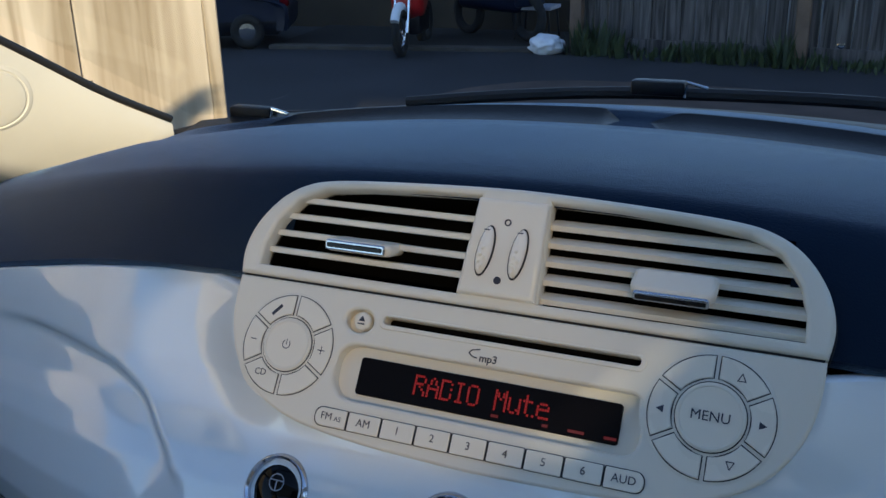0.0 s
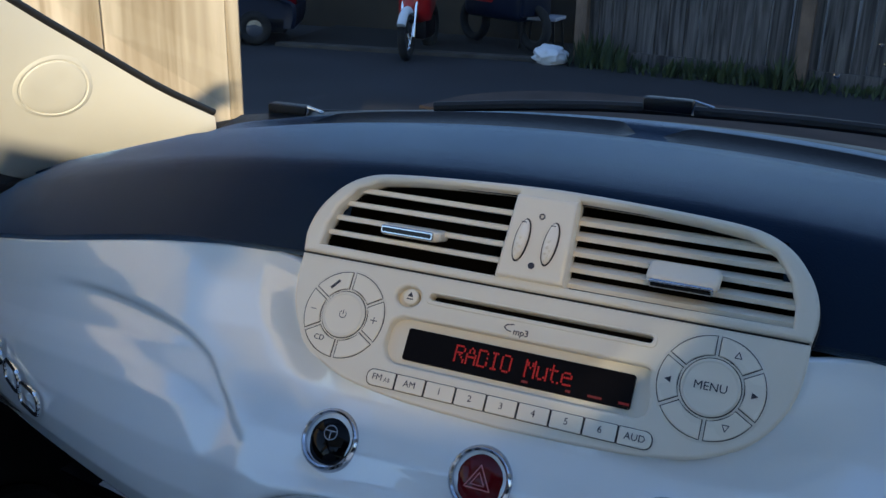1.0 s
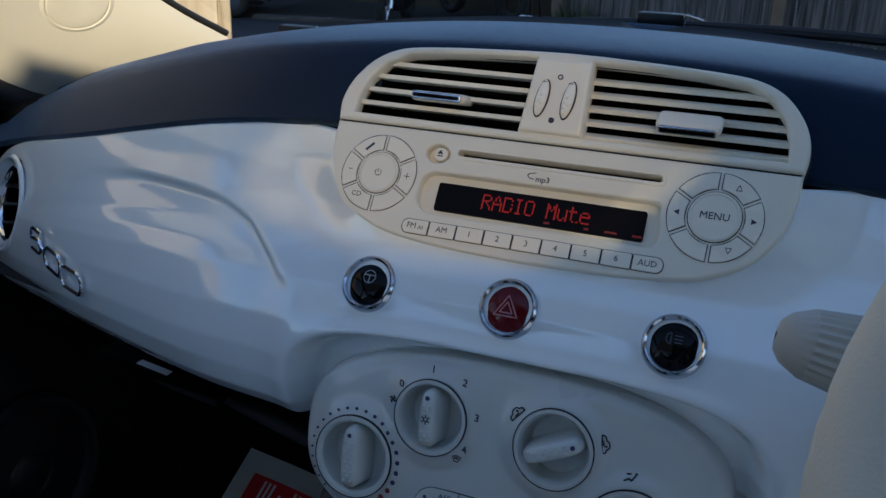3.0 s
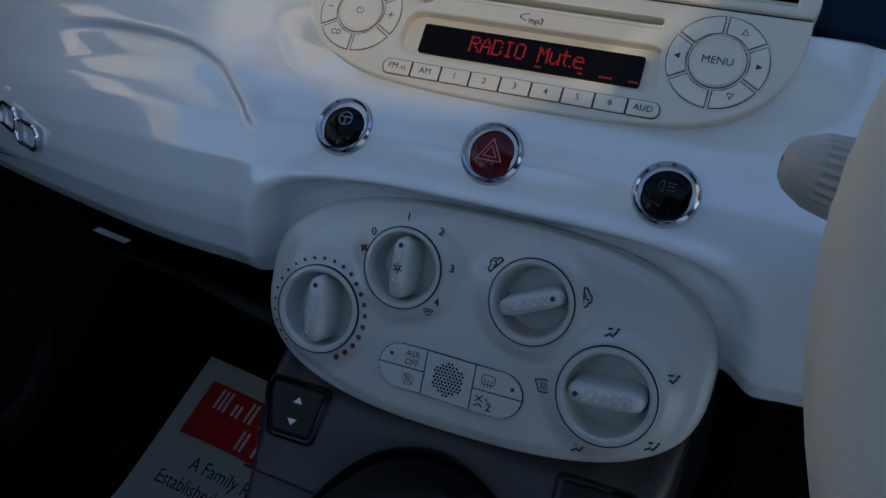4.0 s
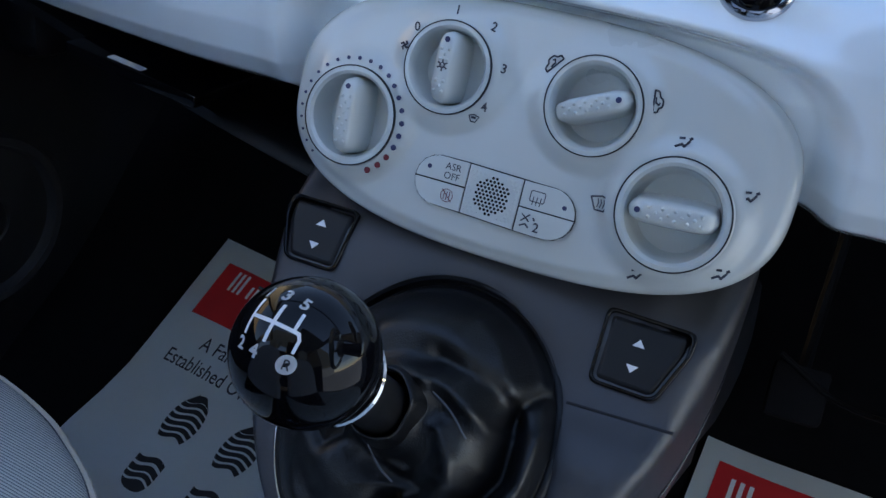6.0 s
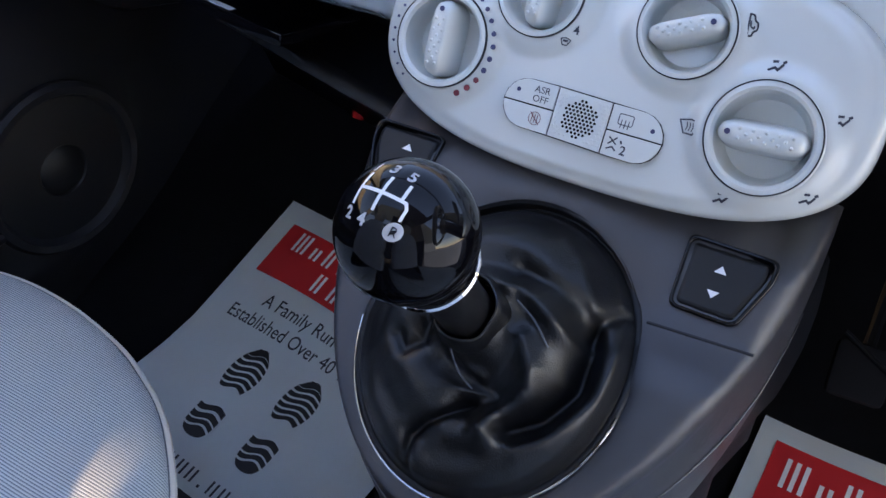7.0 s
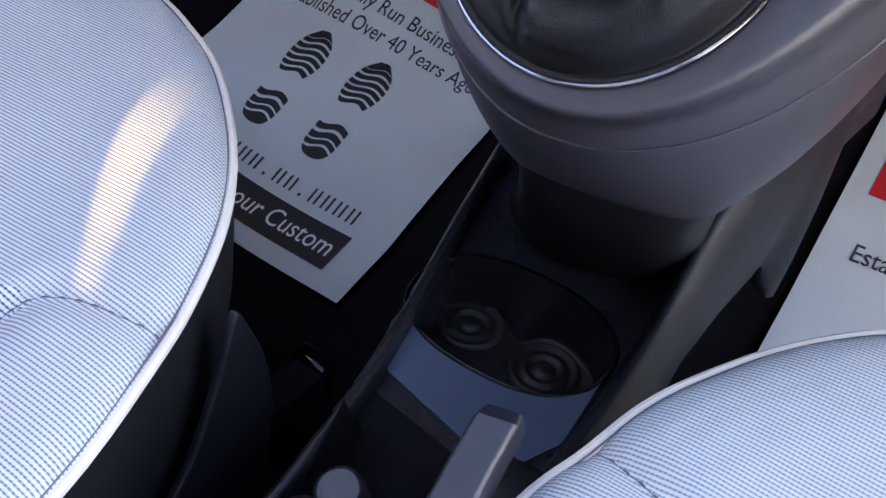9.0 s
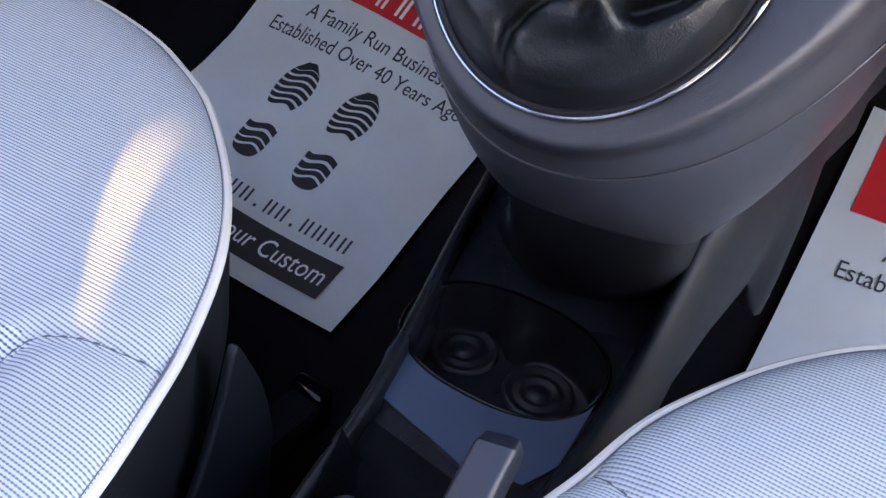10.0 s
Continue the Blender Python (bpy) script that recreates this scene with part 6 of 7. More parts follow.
# ---- seats ----
def seat(side, name, label):
    """A cushion with ribbed cloth, white piping and dark sides; side -1 for the passenger."""
    if side < 0:
        base = [(-0.110, -0.40), (-0.110, -0.12), (-0.116, -0.01), (-0.132, 0.065), (-0.146, 0.109), (-0.170, 0.161), (-0.202, 0.207), (-0.239, 0.246), (-0.279, 0.280), (-0.320, 0.304), (-0.372, 0.327), (-0.454, 0.346), (-0.53, 0.346), (-0.60, 0.318), (-0.645, 0.25), (-0.665, 0.12), (-0.67, -0.12), (-0.67, -0.40)]
        z0 = 0.385
    else:
        base = [(0.040, -0.42), (0.040, 0.02), (0.051, 0.092), (0.064, 0.130), (0.077, 0.170), (0.096, 0.205), (0.127, 0.248), (0.170, 0.288), (0.230, 0.318), (0.32, 0.335), (0.41, 0.33), (0.49, 0.30), (0.55, 0.24), (0.585, 0.12), (0.59, -0.12), (0.59, -0.42)]
        z0 = 0.388
    line = smooth_line([(*p, 0) for p in base], 5)
    cx = sum(p.x for p in line) / len(line)
    cy = 0.0
    s = thing(name, (cx, 0.0, 0.15), label, "seat", "front seats")

    def top(p):
        return z0 + 0.06 * (p[1] - 0.1)
    if side < 0:
        seams = [[(-0.135, 0.079), (-0.155, 0.0755), (-0.175, 0.0725), (-0.192, 0.068), (-0.2045, 0.060), (-0.2075, 0.046), (-0.204, 0.025), (-0.202, -0.02), (-0.202, -0.12)]]
    else:
        seams = [[(0.069, 0.1325), (0.085, 0.1265), (0.10, 0.1205), (0.114, 0.1145), (0.145, 0.10), (0.168, 0.06), (0.170, -0.12)]]
    crease = [smooth_line([(*p, 0) for p in way], 8) for way in seams]
    dome = ((0.0, 0.005), (0.15, 0.005), (0.3, 0.006), (0.45, 0.008), (0.6, 0.0105), (0.7, 0.0125), (0.8, 0.014), (0.88, 0.0135), (0.94, 0.0115), (0.975, 0.008), (0.992, 0.004), (1.0, 0.0))
    rows = []
    for k in np.concatenate([(1.0, 0.992), np.linspace(0.975, 0.0, 60)]):
        row = []
        for p in line:
            x, y = cx + (p.x - cx) * k, cy + (p.y - cy) * k
            dz = float(np.interp(k, [d[0] for d in dome], [d[1] for d in dome]))
            w = 0.0016 * noise.noise(Vector((x * 14, y * 14, side)))
            if -0.1 < y < 0.15:
                near = min((Vector((x, y, 0)) - q).length for way in crease for q in way)
                w -= 0.0050 * math.exp(-(near / 0.010) ** 2)
            row.append(Vector((x, y, top((x, y)) + dz + w)))
        rows.append(row)
    rows_top = rows
    def inner(c):
        """Inside the seam, where the cloth is more boldly striped."""
        return (c.x < -0.205 and c.x > -0.57 and c.y < 0.058) if side < 0 else (0.169 < c.x < 0.46 and c.y < 0.09)
    for want, name_, cloth, words in ((False, "cushion", CLOTH if side < 0 else CLOTH_FINE, "ribbed pale blue-grey cloth cushion"), (True, "centre_panel", CLOTH_BOLD, "boldly striped blue and white cloth panel")):
        bm = grid(rows)
        bmesh.ops.delete(bm, geom=[f for f in bm.faces if inner(f.calc_center_median()) != want], context="FACES")
        part(name_, bm, cloth, s, words, angle=0)
    edge = [Vector((p.x, p.y, top((p.x, p.y)) + 0.001)) for p in line]
    part("piping", tube(edge, 0.0031, 8), PIPING, s, "white piped edge")
    groove = [Vector((cx + (p.x - cx) * 0.989, cy + (p.y - cy) * 0.989, top((p.x, p.y)) + 0.0044)) for p in line]
    part("edge_groove", tube(groove, 0.0006, 6), THREAD, s, "dark groove inside the piping")
    rows = [[Vector((cx + (p.x - cx) * k, cy + (p.y - cy) * k, top((p.x, p.y)) * (1 - t) + 0.19 * t)) for p in line] for t, k in ((0.0, 0.997), (0.12, 1.0), (0.4, 0.985), (0.7, 0.93), (1.0, 0.86))]
    part("side_cover", grid(rows), SIDE_CLOTH, s, "dark cloth cushion side", angle=60)
    # stitched seams following the cloth
    flat_rows = [v for row in rows_top for v in row]
    m = len(line)
    tree = BVHTree.FromPolygons(flat_rows, [(r * m + k, r * m + k + 1, (r + 1) * m + k + 1, (r + 1) * m + k) for r in range(len(rows_top) - 1) for k in range(m - 1)])
    for way in seams:
        pts = []
        for q in smooth_line([(*p, 0) for p in way], 24):
            hit = tree.ray_cast(Vector((q.x, q.y, 0.6)), Vector((0, 0, -1)))[0]
            if hit is not None:
                pts.append(hit)
        part("seam", tube(pts, 0.00028, 6), THREAD, s, "fine grey seam")
        bm = bmesh.new()
        run = 0.0
        for a, b in zip(pts, pts[1:]):
            run += (b - a).length
            if run > 0.0085:
                run = 0.0
                tmp = bpy.data.meshes.new("n")
                d = (b - a).normalized() * 0.0017
                g = tube([b - d + Vector((0, 0, 0.0003)), b + Vector((0, 0, 0.0008)), b + d + Vector((0, 0, 0.0003))], 0.00045, 6)
                g.to_mesh(tmp)
                g.free()
                bm.from_mesh(tmp)
                bpy.data.meshes.remove(tmp)
        tagged(part("stitching", bm, THREAD, s, "dark stitches along the seam"), kind="stuff")
    if side < 0:
        fin = smooth_line([(y, z, 0) for y, z in ((0.02, 0.19), (0.12, 0.20), (0.143, 0.272), (0.144, 0.303), (0.138, 0.335), (0.128, 0.362), (0.119, 0.380), (0.111, 0.366), (0.103, 0.347), (0.088, 0.320), (0.070, 0.295), (0.02, 0.25))], 4)
        part("hinge_cover", plate([[(q.x, q.y) for q in fin]], 0.006, 0.002, plane_frame((-0.125, 0, 0), (0, 0, 1), (0, 1, 0))), SIDE_PLASTIC, s, "dark grey plastic hinge cover")
    # backrest and headrest
    bx = -0.288 if side < 0 else 0.30
    yb = -0.34 if side > 0 else -0.24
    rows = []
    # backrest half-widths by height, shaped to bound the sun streak on the cushions
    streak_width = ((0.40, 0.262), (0.54, 0.276), (0.56, 0.271), (0.575, 0.262), (0.592, 0.257), (0.611, 0.256), (0.626, 0.258), (0.636, 0.266), (0.67, 0.275), (0.75, 0.262), (0.82, 0.245)) if side < 0 else ((0.40, 0.228), (0.56, 0.222), (0.623, 0.226), (0.644, 0.233), (0.661, 0.235), (0.678, 0.233), (0.689, 0.229), (0.70, 0.224), (0.75, 0.224), (0.82, 0.224))
    for z, w in streak_width + ((0.90, 0.21), (0.98, 0.15), (1.0, 0.05)):
        y = yb + float(np.interp(z, (0.40, 0.55, 0.75, 0.90, 1.0), (0.0, -0.045, -0.10, -0.145, -0.18)))
        th = float(np.interp(z, (0.55, 0.75, 0.90, 0.98, 1.0), (0.12, 0.11, 0.10, 0.08, 0.06)))
        rows.append([Vector((bx + a, y - b, z)) for a, b in round_rect(-w, 0, w, th, min(0.05, th * 0.4, w * 0.9), 5)])
    bm = grid(rows, closed=True)
    part("backrest", bm, CLOTH_PALE, s, "pale cloth backrest")
    rows = []
    for z, w in ((1.02, 0.08), (1.05, 0.105), (1.12, 0.11), (1.18, 0.09), (1.20, 0.04)):
        rows.append([Vector((bx + a, yb - 0.19 - b, z)) for a, b in round_rect(-w, 0, w, 0.09, 0.035, 5)])
    part("headrest", grid(rows, closed=True), HIDE, s, "rounded cream headrest")


def seat_runner():
    # metal track end on the floor beside the passenger's cushion
    r = thing("seat_runner", (-0.135, 0.2, 0.16), "black metal seat runner end on the carpet", "seat runner")
    part("rail", moved(box(-0.014, -0.035, 0.0, 0.014, 0.02, 0.030, 0.004), Matrix.Translation((-0.158, 0.203, 0.200)) @ pose(0, 0, 0, 0, 0, -8)), CARPET, r)
    part("end_cap", moved(box(-0.016, -0.002, -0.003, 0.016, 0.014, 0.033, 0.004), Matrix.Translation((-0.158, 0.223, 0.200)) @ pose(0, 0, 0, 0, 0, -8)), PIANO, r, "shiny black end cap")


# ---- paper floor mats ----
def floor_mat(name, right, up, a0, a1, b0, b1, art):
    r, u = Vector((*right, 0)), Vector((*up, 0))

    def place(a, b, lift):
        p = r * a + u * b
        wave = 0.004 * math.sin(a * 19 + b * 7) * math.sin(b * 13) + 0.003
        return Vector((p.x, p.y, floor_z(p.x, p.y) + 0.006 + wave + lift))

    def wrap(mesh, lift):
        for v in mesh.vertices:
            v.co = place(v.co.x, v.co.y, lift + v.co.z)
        return mesh

    def cut(loop, lift, k=14):
        """A printed patch, finely divided so that it follows the sheet."""
        xs, ys = [p[0] for p in loop], [p[1] for p in loop]
        bm = bmesh.new()
        g = [[bm.verts.new(place(min(xs) + (max(xs) - min(xs)) * i / k, min(ys) + (max(ys) - min(ys)) * j / k, lift)) for j in range(k + 1)] for i in range(k + 1)]
        for i in range(k):
            for j in range(k):
                bm.faces.new((g[i][j], g[i + 1][j], g[i + 1][j + 1], g[i][j + 1]))
        me = bpy.data.meshes.new("c")
        bm.to_mesh(me)
        bm.free()
        return me

    m = thing(name, place((a0 + a1) / 2, b0, 0), "white paper floor mat printed with shoe soles", "floor mat", "paper floor mats")
    # the sheet has its lower right corner clipped by a curl
    rows = []
    for b in np.linspace(b0, b1, 50):
        row = []
        for a in np.linspace(a0, a1, 34):
            row.append(place(a, b, 0))
        rows.append(row)
    bm = grid(rows)
    bmesh.ops.solidify(bm, geom=bm.faces[:], thickness=0.0008)
    part("sheet", bm, PAPER, m, "white paper sheet", angle=60)
    art(m, place, wrap, cut)
    return m


def sole(cx, b0, b1, w, toe):
    """Wavy bands of a ribbed shoe sole between b0 and b1; the toe's tip and the heel's end are solid."""
    strips = []
    n = 7 if toe else 4
    h = (b1 - b0) / n

    def width(y):
        f = (y - b0) / (b1 - b0)
        if toe:
            k = (f - 0.42) / 0.60 if f > 0.42 else (0.42 - f) / 0.60
        else:
            k = max(0.50 - f, 0.0) / 0.56
        return w * math.sqrt(max(1 - k * k, 0.03 if toe else 0.16))
    for k in range(n):
        y0, y1 = b0 + k * h, b0 + k * h + h * 0.66
        if toe and k == n - 1:
            y0, y1 = b1 - 1.25 * h, b1
        if not toe and k == 0:
            y1 = b0 + 1.05 * h
            y0 = b0
        if not toe and k == 1:
            y0 += 0.30 * h
            y1 += 0.15 * h
        lo, hi = [], []
        for i in range(17):
            t = i / 16 * 2 - 1
            arch = 0.0028 * math.sin(t * math.pi * 0.95 + 0.6)
            lo.append((cx + t * width(y0), y0 + arch) if toe or k else (cx + t * w * 0.80, y0 + 0.75 * h * (1 - math.sqrt(1 - 0.96 * t * t))))
            hi.append((cx + t * width(y1), y1 + arch * (0.2 if toe and k == n - 1 else 1.0)))
        strips.append((lo, hi))
    return strips


def sole_mesh(strips, place, lift, skew):
    bm = bmesh.new()
    for lo, hi in strips:
        a = [bm.verts.new(place(x + skew * (y), y, lift)) for x, y in lo]
        b = [bm.verts.new(place(x + skew * (y), y, lift)) for x, y in hi]
        for i in range(len(a) - 1):
            bm.faces.new((a[i], a[i + 1], b[i + 1], b[i]))
    me = bpy.data.meshes.new("sole")
    bm.to_mesh(me)
    bm.free()
    return me


def bars(place, cut, rows_, lift):
    return join([cut([(x0, y0), (x1, y1)], lift, 4) for x0, y0, x1, y1 in rows_])


def stem_bars(place, cut, m, x, y, h, n, w):
    """One unlettered character: a group of upright bars."""
    rows_ = [(x + k * w * 2.0, y, x + k * w * 2.0 + w, y + h) for k in range(n)]
    part("name_bar", bars(place, cut, rows_, 0.0014), PRINT_WHITE, m, "white bars in the red block")


def passenger_art(m, place, wrap, cut):
    flat = Matrix.Identity(4)
    part("red_block", cut([(-0.541, 0.600), (-0.280, 0.665)], 0.0008), PAPER_RED, m, "red printed block")
    for x, y, h, n in ((-0.520, 0.636, 0.024, 3), (-0.492, 0.636, 0.015, 2), (-0.472, 0.636, 0.024, 2), (-0.448, 0.636, 0.015, 2), (-0.428, 0.636, 0.015, 2), (-0.410, 0.636, 0.022, 2), (-0.392, 0.636, 0.024, 2), (-0.370, 0.636, 0.015, 2), (-0.462, 0.606, 0.022, 2), (-0.437, 0.606, 0.022, 2), (-0.412, 0.606, 0.022, 2), (-0.388, 0.606, 0.022, 2)):
        stem_bars(place, cut, m, x, y, h, n, 0.0036)
    part("slogan", join([wrap(lettering("A Family Run Business", 0.0215, (-0.408, 0.575), flat, 0, wide=0.95), 0.0009), wrap(lettering("Established Over 40 Years Ago", 0.0215, (-0.408, 0.551), flat, 0, wide=0.92), 0.0009)]), INK, m, "dark grey printed words")
    for cx in (-0.454, -0.376):
        part("sole_print", sole_mesh(sole(cx, 0.4770, 0.5300, 0.0215, True), place, 0.0009, 0.0), PAPER_BLACK, m, "black ribbed shoe sole print")
        part("heel_print", sole_mesh(sole(cx + 0.003, 0.414, 0.4545, 0.0180, False), place, 0.0009, 0.0), PAPER_BLACK, m, "black ribbed heel print")
    for k in range(17):
        x = -0.541 + 0.0152 * k
        part("address_bar", bars(place, cut, [(x, 0.3790, x + 0.0026, 0.3930), (x + 0.0068, 0.3790, x + 0.0094, 0.3930)] if k not in (9, 12) else [(x + 0.003, 0.3790, x + 0.006, 0.382)], 0.0009), INK, m, "grey bars of unlettered print")
    part("black_block", cut([(-0.541, 0.329), (-0.279, 0.369)], 0.0008), PAPER_BLACK, m, "black printed block")
    part("slogan_line", wrap(lettering("our Custom", 0.0285, (-0.346, 0.3495), flat, 0, wide=0.86), 0.0014), PRINT_WHITE, m, "white printed words")


def driver_art(m, place, wrap, cut):
    flat = Matrix.Identity(4)
    part("red_block", cut([(0.104, 0.690), (0.370, 0.783)], 0.0008), PAPER_RED, m, "red printed block")
    for x, y, h, n in ((0.122, 0.736, 0.034, 3), (0.160, 0.736, 0.022, 2), (0.186, 0.736, 0.034, 2), (0.216, 0.736, 0.022, 2), (0.242, 0.736, 0.022, 2), (0.266, 0.736, 0.030, 2), (0.290, 0.736, 0.034, 2), (0.318, 0.736, 0.022, 2), (0.20, 0.699, 0.028, 2), (0.234, 0.699, 0.028, 2), (0.266, 0.699, 0.028, 2), (0.298, 0.699, 0.028, 2)):
        stem_bars(place, cut, m, x, y, h, n, 0.0050)
    part("slogan", join([wrap(lettering("A Family Run Business", 0.0250, (0.146, 0.658), flat, 0, align="LEFT", wide=0.90), 0.0009), wrap(lettering("Established Over 40 Years Ago", 0.0250, (0.113, 0.629), flat, 0, align="LEFT", wide=0.86), 0.0009)]), INK, m, "dark grey printed words")


# ---- passenger door ----
def door():
    d = thing("door_panel", (-0.68, 0.2, 0.2), "dark grey passenger door panel with a round speaker", "door panel")
    rows = []
    for z in np.linspace(0.17, 0.93, 40):
        row = []
        for y in np.linspace(-0.45, 0.86, 70):
            x = -0.668 - 0.03 * step(0.62, 0.86, y)
            # pocket swelling along the foot, armrest swelling above
            x += 0.040 * math.exp(-((z - 0.26) / 0.07) ** 2) * (1 - step(0.40, 0.60, y))
            x += 0.045 * math.exp(-((z - 0.62) / 0.09) ** 2) * (1 - step(0.10, 0.40, y))
            x += 0.020 * (1 - step(0.0, 0.05, math.hypot(y - 0.51, z - 0.43) - 0.105))
            x += 0.022 * math.exp(-((y - 0.36) / 0.05) ** 2 - ((z - 0.46) / 0.10) ** 2)
            row.append((x, y, z))
        rows.append(row)
    part("panel", grid(rows), DOOR, d, "moulded dark grey panel", angle=0)
    f = plane_frame((-0.640, 0.51, 0.43), (0, 0, 1), (0.10, 1, 0.0))
    if (f.to_3x3() @ Vector((0, 0, 1))).x < 0:
        f = f @ pose(0, 0, 0, 0, 180, 0)
    sp = part("speaker_ring", lathe([(0.098, -0.006), (0.100, 0.006), (0.096, 0.011), (0.088, 0.010), (0.084, 0.002), (0.08, 0.0)], f, 64), DOOR, d, "raised speaker ring")
    part("speaker_grille", lathe([(0.084, 0.001), (0.06, 0.004), (0.03, 0.006), (0.028, 0.004), (0.024, 0.007), (0.0, 0.008)], f, 64), BLACK, sp, "black domed grille")
    part("pocket_lip", tube(smooth_line([(-0.622, -0.2, 0.335), (-0.624, 0.1, 0.34), (-0.628, 0.33, 0.355), (-0.640, 0.43, 0.372)], 6), 0.006, 8), DOOR, d, "rolled pocket edge")
    part("handle", box(-0.66, 0.18, 0.66, -0.60, 0.40, 0.69, 0.012), BLACK, d, "black pull handle")


# ---- steering wheel and stalk ----
def steering():
    w = thing("steering_wheel", (0.365, 0.16, 0.88), "cream leather steering wheel", "steering wheel")
    f = plane_frame((0.3625, 0.085, 0.912), (0, 0.55, 0.835))
    ring = [f @ Vector((0.180 * math.cos(a), 0.180 * math.sin(a), 0)) for a in np.linspace(0, 2 * math.pi, 96, endpoint=False)]
    part("rim", tube(ring, 0.0165, 20, closed=True), HIDE, w, "smooth cream leather rim")
    part("hub", lathe([(0, 0.02), (0.05, 0.016), (0.075, 0.0), (0.07, -0.05)], f), HIDE, w, "round cream hub")
    for a in (90, 210, 330):
        q = [f @ Vector((r * math.cos(radians(a)), r * math.sin(radians(a)), h)) for r, h in ((0.06, 0.0), (0.11, -0.004), (0.17, 0.0))]
        part("spoke", tube(q, 0.013, 10), CHROME, w, "satin spoke")
    part("column", tube([f @ Vector((0, 0, -0.03)), f @ Vector((0, 0, -0.26))], 0.05, 20), BLACK, w, "black steering column")
    s = thing("indicator_stalk", (0.30, 0.27, 0.87), "grey ribbed indicator stalk", "stalk")
    tip, root = Vector((0.150, 0.262, 0.888)), Vector((0.345, 0.290, 0.850))
    stalk = material("stalk_grey", (0.44, 0.42, 0.37), 0.5, grain=0.2)
    axis = (root - tip).normalized()
    g = plane_frame(tip, axis.cross(Vector((0, 1, 0))), axis.cross(Vector((0, 0, 1))))
    if (g.to_3x3() @ Vector((0, 0, 1))).dot(axis) < 0:
        g = g @ pose(0, 0, 0, 180, 0, 0)
    rows = []
    for h, r, rib in ((0.0, 0.002, 0), (0.0012, 0.008, 0), (0.005, 0.0125, 0), (0.012, 0.0158, 0), (0.015, 0.0168, 0.03), (0.040, 0.0200, 0.05), (0.075, 0.0222, 0.05), (0.088, 0.0225, 0.03), (0.091, 0.0215, 0), (0.096, 0.0165, 0), (0.11, 0.015, 0), (0.20, 0.014, 0)):
        rows.append([g @ Vector((r * (1 + rib * math.cos(24 * a)) * math.cos(a), r * (1 + rib * math.cos(24 * a)) * math.sin(a), h)) for a in (2 * math.pi * i / 144 for i in range(144))])
    part("tip", grid(rows[:5], closed=True), stalk, s, "smooth rounded stalk tip", angle=50)
    part("grip", grid(rows[4:9], closed=True), stalk, s, "grey grip with lengthwise ribs", angle=50)
    part("stem", grid(rows[8:], closed=True), stalk, s, "plain grey stem", angle=50)


# ---- pedals and footwell bits ----
def footwell():
    p = thing("brake_pedal", (0.194, 0.78, 0.36), "black rubber brake pedal", "pedal")
    part("pad", moved(box(-0.029, -0.008, -0.030, 0.029, 0.008, 0.030, 0.007), Matrix.Translation((0.196, 0.770, 0.396)) @ pose(0, 0, 0, -35, 0, 4)), SIDE_CLOTH, p, "ribbed rubber pad")
    part("arm", tube([(0.196, 0.778, 0.395), (0.198, 0.86, 0.45), (0.20, 0.96, 0.60)], 0.007, 8), BLACK, p)
    alone("loose_cable", tube(smooth_line([(0.17, 0.78, 0.43), (0.24, 0.76, 0.405), (0.32, 0.72, 0.43), (0.42, 0.66, 0.50)], 8), 0.003, 8), BLACK, "thin black cable in the footwell", "cable")
    alone("red_tag", box(-0.49, 0.86, 0.455, -0.472, 0.87, 0.495, 0.003), PAPER_RED, "small red tag in the dark footwell", "tag")
    # papers lying in the open shelf
    b = thing("booklet", (-0.36, 0.45, 0.685), "glossy dark booklet lying in the open shelf", "booklet")
    lie = Matrix.Translation((-0.335, 0.445, 0.682)) @ pose(0, 0, 0, 3, 5, -4)
    part("cover", moved(box(-0.065, -0.05, 0, 0.065, 0.05, 0.010, 0.0015), lie), PIANO, b, "glossy black cover")
    # bright glint on the booklet, put in as a pale strip
    part("label", moved(box(-0.024, -0.047, 0.0102, 0.010, -0.040, 0.0106), lie), BAG, b, "pale strip that stands in for a glint on the cover")


# ---- outside ----
def outside():
    Z = -0.08
    bm = grid([[(x, y, Z + 0.015 * noise.noise(Vector((x * 0.4, y * 0.4, 0)))) for x in (-300, -60, -20, -10, -5, 0, 5, 10, 20, 60, 300)] for y in (-300, -40, -10, 0, 3, 5, 7, 9, 11, 15, 40, 300)])
    alone("ground", bm, ASPHALT, "worn dark asphalt yard", "ground", "structure")
    alone("soil_patch", plate([[(p.x, p.y) for p in smooth_line([(-2.4, 5.3, 0), (-1.2, 5.0, 0), (0.3, 4.9, 0), (1.8, 5.1, 0), (1.6, 5.8, 0), (0.2, 6.2, 0), (-1.5, 6.3, 0), (-2.2, 5.9, 0), (-2.4, 5.3, 0)], 5)][:-1]], 0.02, 0.004, Matrix.Translation((0, 0, Z + 0.030)), 0.0), CLAY, "reddish worn patch of the yard", "ground patch", "structure")


